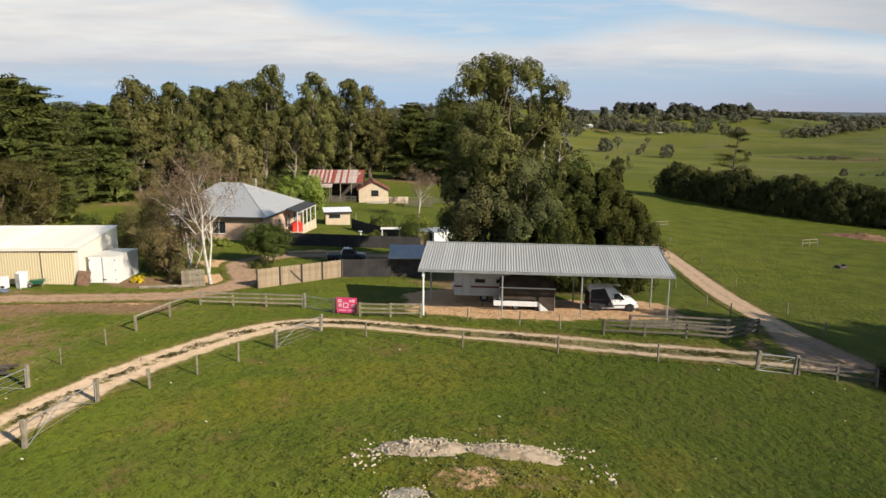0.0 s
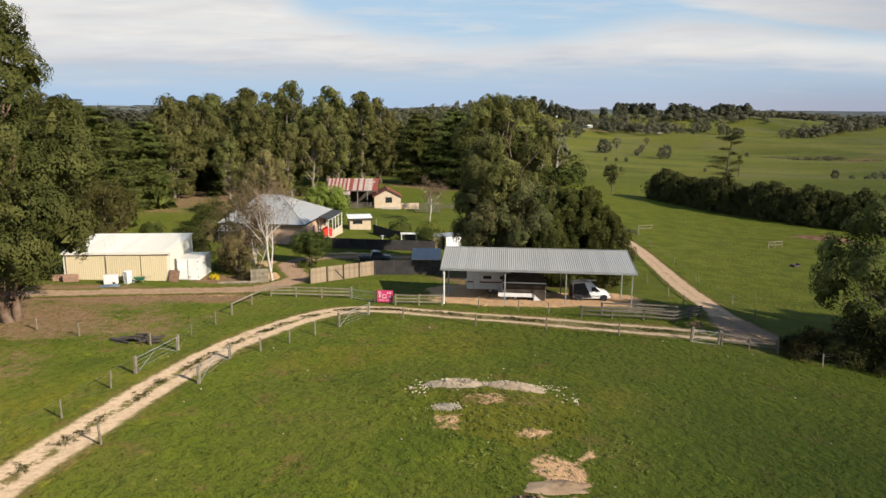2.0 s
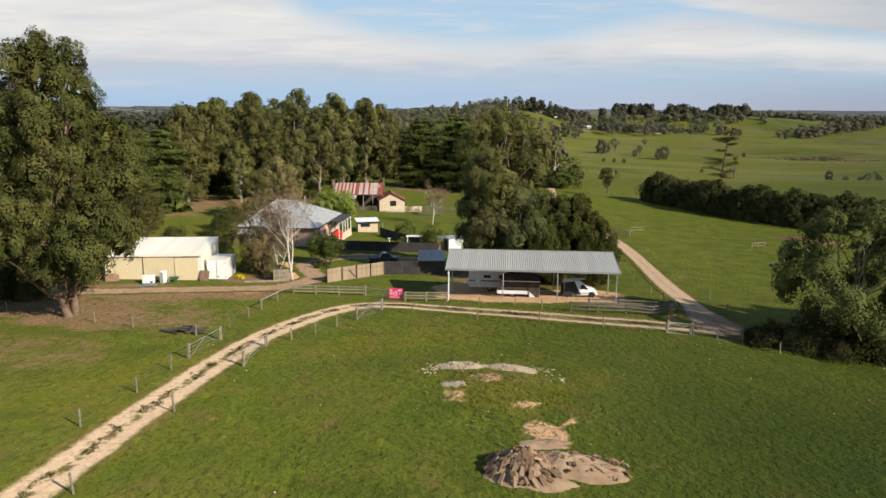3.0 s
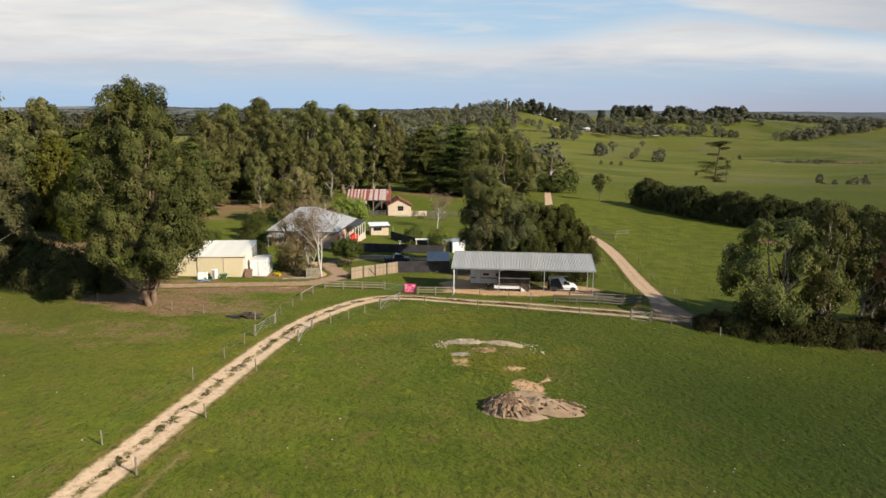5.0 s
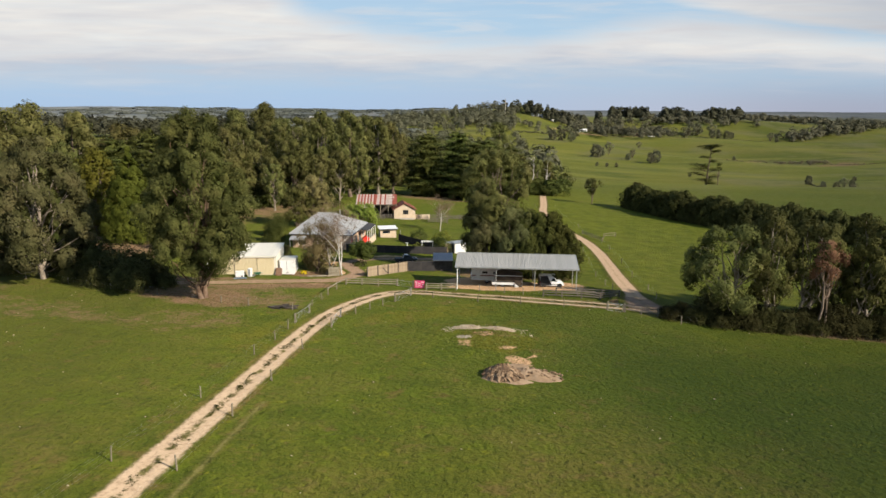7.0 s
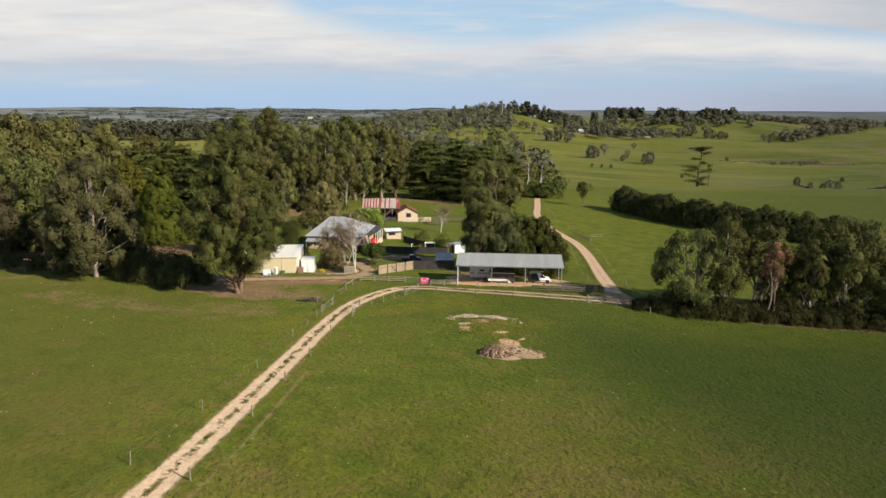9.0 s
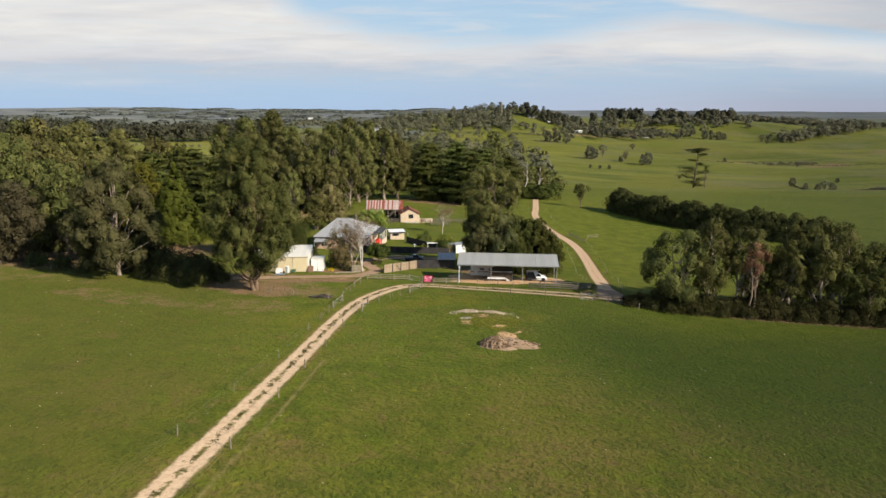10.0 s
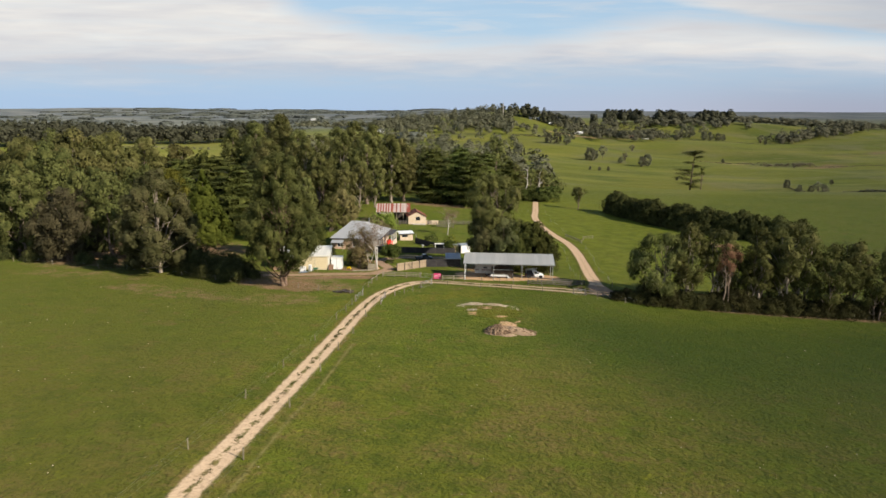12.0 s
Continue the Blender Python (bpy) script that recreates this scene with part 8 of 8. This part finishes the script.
barn()
brick_shed()
for spots in ([(-27.5, 137.0), (-25.0, 137.2), (-22.6, 137.2), (-20.2, 137.4), (-18.2, 137.6)], [(-26.5, 134.6), (-23.4, 134.8), (-20.4, 135.2)], [(-11.0, 139.6), (-8.4, 141.0), (-5.6, 142.0), (-2.4, 142.6), (1.0, 143.2)], [(-8.0, 133.5), (-5.2, 134.0), (-2.6, 134.2)], [(-8.0, 133.5), (-8.4, 141.0)], [(1.0, 143.2), (6, 144), (11, 145), (17, 146)]):
    rail_fence(spots, "dark weathered timber stock-yard rails", (0.35, 0.65, 0.95, 1.25), 1.4, "stock_rail", OLDTIMBER)


def arbour():
    ob = thing("garden_arbour", on_ground(-7.0, 86.4, 4), "small white timber garden arbour with lattice", "arbour")
    for x in (-1.1, 1.1):
        for y in (-0.4, 0.4):
            part("post", boxes(((x - 0.05, y - 0.05, -0.2), (x + 0.05, y + 0.05, 2.0))), WHITE, ob)
    part("beam", boxes(((-1.3, -0.5, 2.0), (1.3, -0.38, 2.12)), ((-1.3, 0.38, 2.0), (1.3, 0.5, 2.12))), WHITE, ob)
    for i in range(7):
        part("lattice_slat", boxes(((-1.0 + i * 0.3, -0.44, 0.15), (-0.94 + i * 0.3, -0.40, 0.9))), WHITE, ob)
    part("rail", boxes(((-1.04, -0.46, 0.9), (1.04, -0.38, 0.98))), WHITE, ob)


arbour()


def bird_bath():
    ob = thing("bird_bath", on_ground(-11.4, 90.5, 0), "white garden bird bath on the lawn", "bird bath")
    bm = bmesh.new()
    rod(bm, (0, 0, 0), (0, 0, 0.12), 0.22, 0.16, 12)
    rod(bm, (0, 0, 0.12), (0, 0, 0.75), 0.09, 0.09, 10)
    part("pedestal", bm, WHITE, ob)
    bm = bmesh.new()
    rod(bm, (0, 0, 0.75), (0, 0, 0.9), 0.12, 0.34, 14)
    part("bowl", bm, WHITE, ob)


bird_bath()


def water_tank():
    ob = thing("white_shed", on_ground(-0.6, 86.6, 24), "small white garden shed with a flat roof behind the carport", "shed")
    part("wall", boxes(((-1.25, -1.0, -0.3), (1.25, 1.0, 2.15))), WHITE, ob)
    part("roof", slab([(-1.4, -1.15, 2.16), (1.4, -1.15, 2.16), (1.4, 1.15, 2.34), (-1.4, 1.15, 2.34)], 0.06), STEEL, ob)
    d = part("door", boxes(((-1.29, -0.45, 0.02), (-1.25, 0.4, 1.9)), bev=0.008), DARKTIMBER, ob)
    part("handle", boxes(((-1.33, 0.25, 0.9), (-1.29, 0.3, 1.05))), STEEL, d)
    part("corner_trim", boxes(((-1.28, -1.03, -0.3), (-1.18, -1.0, 2.15)), ((1.18, -1.03, -0.3), (1.28, -1.0, 2.15))), OFFWHITE, ob)
    ob = thing("tank_stand_shed", on_ground(-2.6, 86.6, 0), "narrow pale timber lean-to beside the tank", "lean-to")
    part("wall", boxes(((-0.7, -0.5, -0.2), (0.7, 0.5, 1.9))), PALING, ob)
    part("roof", slab([(-0.85, -0.65, 1.95), (0.85, -0.65, 1.95), (0.85, 0.65, 2.15), (-0.85, 0.65, 2.15)], 0.05), STEEL, ob)


water_tank()


def pickup():
    q = (-10.7, 72.2)
    ob = thing("pickup_truck", pose(q[0], q[1], gz(*q), 0, 0, 12.0) @ Matrix.Diagonal((0.84, 0.84, 0.88, 1)), "dark grey dual-cab pickup truck parked in the yard", "pickup")
    side = [(-2.45, 0.45, 1.02), (-2.4, 0.40, 1.06), (-0.75, 0.36, 1.06), (-0.70, 0.36, 1.10), (-0.45, 0.36, 1.62), (0.35, 0.36, 1.66), (0.70, 0.36, 1.60), (1.30, 0.36, 1.08), (2.2, 0.38, 0.98), (2.42, 0.42, 0.84), (2.48, 0.46, 0.70)]
    part("body", hull(side, 0.86, 0.70, 1.06), CARDARK, ob, "", True)
    for s in (-1, 1):
        y = s * 0.81
        part("side_window", prism(bmesh.new(), [(-0.55, 1.10), (0.28, 1.10), (0.28, 1.52), (-0.38, 1.52)], "y", y - 0.04, y + 0.04), GLASS, ob)
        part("side_window", prism(bmesh.new(), [(0.34, 1.10), (1.10, 1.10), (0.66, 1.50), (0.34, 1.52)], "y", y - 0.04, y + 0.04), GLASS, ob)
        part("headlight", boxes(((2.36, s * 0.6 - 0.16, 0.72), (2.47, s * 0.6 + 0.16, 0.86)), bev=0.02), LAMP, ob)
        part("mirror", boxes(((0.98, s * 0.98 - 0.1, 1.08), (1.1, s * 0.98 + 0.1, 1.24)), bev=0.02), CARDARK, ob)
        for x in (-1.5, 1.45):
            bm = bmesh.new()
            rod(bm, (x, s * 0.75, 0.38), (x, s * 0.872, 0.38), 0.45, None, 20)
            part("wheel_arch", bm, BLACK, ob)
            wheel(ob, x, s * 0.79, 0.37, 0.37, 0.22)
    part("windscreen", prism(bmesh.new(), [(0.76, 1.58), (0.80, 1.61), (1.33, 1.12), (1.30, 1.08)], "y", -0.62, 0.62), GLASS, ob)
    part("tub_liner", boxes(((-2.3, -0.66, 1.03), (-0.8, 0.66, 1.075))), BLACK, ob)
    part("bumper", boxes(((2.35, -0.8, 0.40), (2.55, 0.8, 0.62)), bev=0.04), STEEL, ob)
    part("roof_panel", boxes(((-0.3, -0.55, 1.655), (0.4, 0.55, 1.685)), bev=0.01), STEEL, ob, "pale reflective roof panel")


pickup()


# ---------------------------------------------------------------- mound and rubble in the paddock
def lump(name, cx, cy, rx, ry, h, mat, seed, rough=0.3, n=34, turn=0.0, parent=None, label="", ridge=0.0):
    """A heap with an uneven skin that dies away into the ground."""
    bm = bmesh.new()
    off = Vector((seed * 3.1, seed * 1.7, 0))
    rings = []
    for i in range(n // 2 + 1):
        r = i / (n // 2)
        row = []
        for j in range(n):
            a = 2 * math.pi * j / n
            wob = 1 + 0.30 * noise.fractal(Vector((math.cos(a) * 1.5, math.sin(a) * 1.5, 0)) + off, 0.8, 2.2, 4)
            u, v = r * rx * wob * math.cos(a), r * ry * wob * math.sin(a)
            c, s = math.cos(radians(turn)), math.sin(radians(turn))
            x, y = cx + u * c - v * s, cy + u * s + v * c
            z = h * (1 - r ** 1.3) ** 1.15 + 0.10 * h * noise.noise(Vector((u * 6.0, v * 6.0, 2)) + off) * (1 - r ** 4) + h * rough * (1 - r * 0.6) * (noise.fractal(Vector((u * 1.6, v * 1.6, 0)) + off, 0.8, 2.1, 6)) * (1 - r ** 3)
            z += ridge * abs(noise.noise(Vector((u * 2.2, v * 0.7, 1)) + off)) * (1 - r)
            row.append(bm.verts.new((x, y, gz(x, y) + max(z, 0.0) - 0.10 * r ** 3 + 0.02)))
        rings.append(row)
    for a, b in zip(rings[:-1], rings[1:]):
        for j in range(n):
            bm.faces.new((a[j], a[(j + 1) % n], b[(j + 1) % n], b[j]))
    bmesh.ops.remove_doubles(bm, verts=bm.verts, dist=0.0005)
    return part(name, bm, mat, parent, label, True)


def stone_mesh(seed, mat):
    bm = bmesh.new()
    bmesh.ops.create_icosphere(bm, subdivisions=1, radius=1.0)
    rng = random.Random(seed)
    for v in bm.verts:
        v.co *= rng.uniform(0.65, 1.2)
        v.co.z *= 0.6
        v.co.x *= 1.25
    me = bpy.data.meshes.new("stone")
    bm.to_mesh(me)
    bm.free()
    me.materials.append(mat)
    return me


def slab_mesh(seed, mat):
    """A broken slab of turf and clay."""
    rng = random.Random(seed)
    bm = bmesh.new()
    bmesh.ops.create_cube(bm, size=1.0)
    bmesh.ops.subdivide_edges(bm, edges=bm.edges[:], cuts=1)
    for v in bm.verts:
        v.co += Vector((rng.uniform(-0.14, 0.14), rng.uniform(-0.16, 0.16), rng.uniform(-0.16, 0.16)))
        v.co.y *= 1 - 0.35 * abs(v.co.x)
    me = bpy.data.meshes.new("slab")
    bm.to_mesh(me)
    bm.free()
    me.materials.append(mat)
    return me


def earth_mound():
    ob = thing("earth_mound", None, "mound of freshly dug brown earth with broken slabs", "mound")
    lump("clod_core", 2.3, 10.2, 2.3, 2.1, 1.05, EARTH, 3, 0.45, 48, 0, ob, "brown tumbled earth", 0.4)
    lump("spill", 4.9, 10.9, 3.3, 1.9, 0.70, EARTH, 5, 0.22, 44, -8, ob, "smooth tan sandy earth")
    lump("apron", 2.6, 9.0, 2.6, 1.2, 0.28, EARTH, 6, 0.4, 36, -6, ob, "tan earth")
    lump("low_spill", 3.9, 13.6, 2.0, 0.8, 0.18, EARTH, 7, 0.5, 30, 10, ob)
    mes = [slab_mesh(i, DARKEARTH if i % 3 else EARTH) for i in range(6)]
    rng = np.random.default_rng(21)
    for i in range(120):
        a, r = rng.uniform(0, 2 * math.pi), 0.15 + math.sqrt(rng.uniform(0, 1)) * 1.85
        x, y = 2.1 + r * math.cos(a), 10.1 + r * 0.92 * math.sin(a)
        z = gz(x, y) + 1.12 * max(0, 1 - (r / 2.3) ** 1.5)
        s = rng.uniform(0.7, 1.25)
        place = pose(x, y, z, 0, 0, math.degrees(a) + rng.uniform(-35, 35)) @ pose(0, 0, 0, rng.uniform(-25, 25), rng.uniform(12, 55), 0)
        shared_part("clod", mes[i % 6], ob, place @ Matrix.Diagonal((0.52 * s, 0.26 * s, 0.12 * s, 1)))
    for i in range(46):
        x, y = rng.uniform(4.0, 8.0), rng.uniform(9.6, 12.0)
        s = rng.uniform(0.12, 0.30)
        shared_part("clod", mes[i % 6], ob, pose(x, y, gz(x, y) + 0.66 * max(0, 1 - abs((x - 4.9) / 3.3) ** 1.7 - abs((y - 10.9) / 1.9) ** 1.7) + 0.02, rng.uniform(-20, 20), rng.uniform(-20, 20), rng.uniform(0, 360)) @ Matrix.Diagonal((s * 1.2, s * 0.8, s * 0.45, 1)))


def rubble_heap():
    ob = thing("rubble_heap", None, "two low heaps of pale crushed rubble in the grass", "rubble")
    lump("gravel_mass", -0.9, 25.0, 2.2, 1.15, 0.26, PALEGRAVEL, 11, 0.9, 72, -8, ob)
    lump("sand_mass", 2.9, 24.9, 2.3, 1.0, 0.26, PALEGRAVEL, 12, 0.8, 72, -6, ob, "pale tan sandy heap")
    lump("ash", -1.4, 21.3, 1.0, 0.55, 0.07, GREYASH, 13, 1.4, 40, 10, ob, "grey ashes and broken stone")
    mes = [stone_mesh(i + 7, STONE) for i in range(4)]
    rng = np.random.default_rng(22)
    for i in range(130):
        k = i % 5
        if k < 2:
            x, y, s = -0.9 + rng.normal() * 1.1, 25.1 + rng.normal() * 0.5, rng.uniform(0.035, 0.09)
            z = 0.3 * max(0, 1 - ((x + 0.9) / 2.3) ** 2 - ((y - 25) / 1.15) ** 2)
        elif k == 2:
            x, y, s, z = rng.uniform(-3.9, -2.5), rng.uniform(23.0, 25.0), rng.uniform(0.05, 0.13), 0.0
        elif k == 3:
            x, y, s, z = rng.uniform(5.2, 6.9), rng.uniform(23.0, 26.2), rng.uniform(0.05, 0.15), 0.0
        else:
            x, y, s, z = rng.uniform(-3.5, 6.5), 26.1 + rng.normal() * 0.5, rng.uniform(0.05, 0.12), 0.0
        shared_part("stone", mes[i % 4], ob, pose(x, y, gz(x, y) + z, rng.uniform(0, 360), rng.uniform(0, 40), rng.uniform(0, 360)) @ Matrix.Diagonal((s, s, s, 1)))


earth_mound()
rubble_heap()


def rough_patch():
    """Small stones over the rubble and leafy weeds round it."""
    rng = np.random.default_rng(51)
    src = stone_mesh(44, STONE)
    sv, sf = np.array([p.co for p in src.vertices]), np.array([p.vertices[:] for p in src.polygons])
    vs, fs, o = [], [], 0
    for i in range(900):
        cx, cy, rx, ry = ((-0.9, 25.0, 1.9, 0.95), (2.9, 25.0, 2.0, 0.8), (-0.9, 25.0, 1.9, 0.95), (2.9, 25.0, 2.0, 0.8), (-1.4, 21.3, 0.9, 0.5))[i % 5]
        a, r = rng.uniform(0, 2 * math.pi), math.sqrt(rng.uniform(0, 1)) * (1.0 if i % 7 else 1.35)
        x, y = cx + rx * r * math.cos(a), cy + ry * r * math.sin(a)
        s = rng.uniform(0.02, 0.06)
        vs.append(sv * s + np.array([x, y, gz(x, y) + (0.24 if cy > 24 else 0.05) * max(0, 1 - r ** 1.5) + s * 0.3]))
        fs.append(sf + o)
        o += len(sv)
    tagged(new("rubble_stones", mesh_of("rubble_stones", np.concatenate(vs), np.concatenate(fs), STONE)), "broken pale stones strewn over the rubble", "stones", kind="stuff")
    n = 380
    x, y = rng.normal(2.2, 3.2, n), rng.normal(21.2, 3.4, n)
    keep = (np.abs(y - 25) > 1.0) | (x < -3) | (x > 5.2)
    x, y = x[keep], y[keep]
    c = np.stack([x, y, height(x, y) + 0.06], 1)
    out = np.tile(np.array([[0, 0, 1.0]]), (len(c), 1))
    v = sprays(rng, c, np.stack([rng.uniform(0.10, 0.34, len(c))] * 2 + [rng.uniform(0.05, 0.14, len(c))], 1), 8, 0.15, out, 0.2, 0.6, 0.5, 0.5, -0.4)
    tagged(new("weeds", mesh_of("weeds", v, np.arange(len(v), dtype=np.int32).reshape(-1, 3), WEED)), "leafy weeds round the rubble and mound", "weeds", kind="stuff")


rough_patch()
bank = thing("earth_bank", None, "eroded reddish earth banks beside the windbreak and lane", "bank")
lump("cutting", 60, 332, 18, 3.0, 1.6, REDEARTH, 19, 0.3, 40, 68, bank, "low earth cutting at the bend of the lane")
lump("bank", 79, 125.5, 7.5, 2.0, 0.9, REDEARTH, 17, 0.4, 40, -30, bank)


def field_stuff():
    """Grass tufts, leafy weeds and pale stones over the near paddock."""
    rng = np.random.default_rng(31)
    n = 33000
    x, y = rng.uniform(-75, 70, n), rng.uniform(-62, 44, n)
    line = along(TRACK_LINE, 6)
    keep = near_line(x, y, line) > 2.3
    keep &= np.array([noise.noise(Vector((a * 0.12, b * 0.12, 0))) for a, b in zip(x, y)]) > -0.4
    x, y = x[keep], y[keep]
    k, per = len(x), 2
    z = height(x, y)
    base = np.stack([x, y, z], 1)[:, None] + rng.normal(size=(k, per, 3)) * np.array([0.12, 0.12, 0])
    h = rng.uniform(0.04, 0.11, (k, per, 1)) * rng.uniform(0.6, 1.5, (k, 1, 1))
    d = rng.normal(size=(k, per, 3)) * np.array([1.1, 1.1, 0]) + np.array([0, 0, 0.7])
    a = rng.uniform(0, 2 * np.pi, (k, per))
    side = np.stack([np.cos(a), np.sin(a), 0 * a], -1) * rng.uniform(0.03, 0.07, (k, per, 1))
    tip = base + d * h
    v = np.stack([base - side, base + side, tip + side * 0.5, tip - side * 0.5], 2).reshape(-1, 3)
    tagged(new("grass_tufts", mesh_of("grass_tufts", v, quads(len(v) // 4), GRASSBLADE)), "scattered tufts of longer grass in the paddock", "grass", kind="stuff")
    n = 420
    x, y = rng.uniform(-70, 60, n), rng.uniform(-60, 42, n)
    keep = near_line(x, y, line) > 2.4
    vs, fs, o = [], [], 0
    src = stone_mesh(40, STONE)
    sv = np.array([p.co for p in src.vertices])
    sf = np.array([p.vertices[:] for p in src.polygons])
    for a, b in zip(x[keep], y[keep]):
        s = rng.uniform(0.03, 0.075)
        vs.append(sv * s + np.array([a, b, gz(a, b) + s * 0.4]))
        fs.append(sf + o)
        o += len(sv)
    tagged(new("field_stones", mesh_of("field_stones", np.concatenate(vs), np.concatenate(fs), STONE)), "small pale stones scattered in the grass", "stones", kind="stuff")


field_stuff()


# ---------------------------------------------------------------- far buildings
def far_house(x, y, w, d, h, turn, wall, roof, label):
    ob = thing("far_house", on_ground(x, y, turn, 0.5), label, "house", "far farm buildings")
    part("wall", boxes(((0, 0, 0), (w, d, h + 0.5))), wall, ob)
    part("roof", prism(bmesh.new(), [(-0.5, h + 0.5), (d + 0.5, h + 0.5), (d / 2, h + 0.5 + d * 0.26)], "x", -0.5, w + 0.5), roof, ob)
    for i in range(3):
        a = w * (0.15 + 0.28 * i)
        part("window", boxes(((a, -0.06, 1.4), (a + w * 0.12, 0.02, 2.7))), GLASS, ob)


for row in ((248, 1240, 17, 7, 3, 8, WHITE, WHITE, "long white farm shed on the far hillside"), (358, 1262, 17, 8, 3, -10, BRICK, TILERED, "brick farmhouse among trees on the far hillside"), (390, 1272, 12, 7, 3, 10, WHITE, ROOFGREY, "pale farm shed on the far hillside"),
            (172, 1338, 14, 8, 4, 0, WHITE, ROOFGREY, "white house on the far hilltop"), (212, 1345, 12, 8, 4, 20, WHITE, ROOFGREY, "white house on the far hilltop"), (190, 1350, 10, 8, 4, 40, WHITE, ROOFGREY, "white house on the far hilltop"),
            (-120, 1100, 14, 8, 4, 0, WHITE, ROOFGREY, "white house in the distant valley"), (-620, 1900, 16, 8, 4, 0, WHITE, ROOFGREY, "white farm buildings in the distant valley"), (-420, 2100, 16, 8, 4, 10, WHITE, ROOFGREY, "white farm buildings in the distant valley")):
    far_house(*row)


def mast():
    ob = thing("radio_mast", on_ground(112, 1262, 0), "thin grey radio mast on the far hill", "mast")
    part("mast", rods([((0, 0, 0), (0, 0, 34))], 0.7, 5), CONCRETE, ob)
    part("top", rods([((0, 0, 34), (0, 0, 38))], 0.25, 5), CONCRETE, ob)


mast()
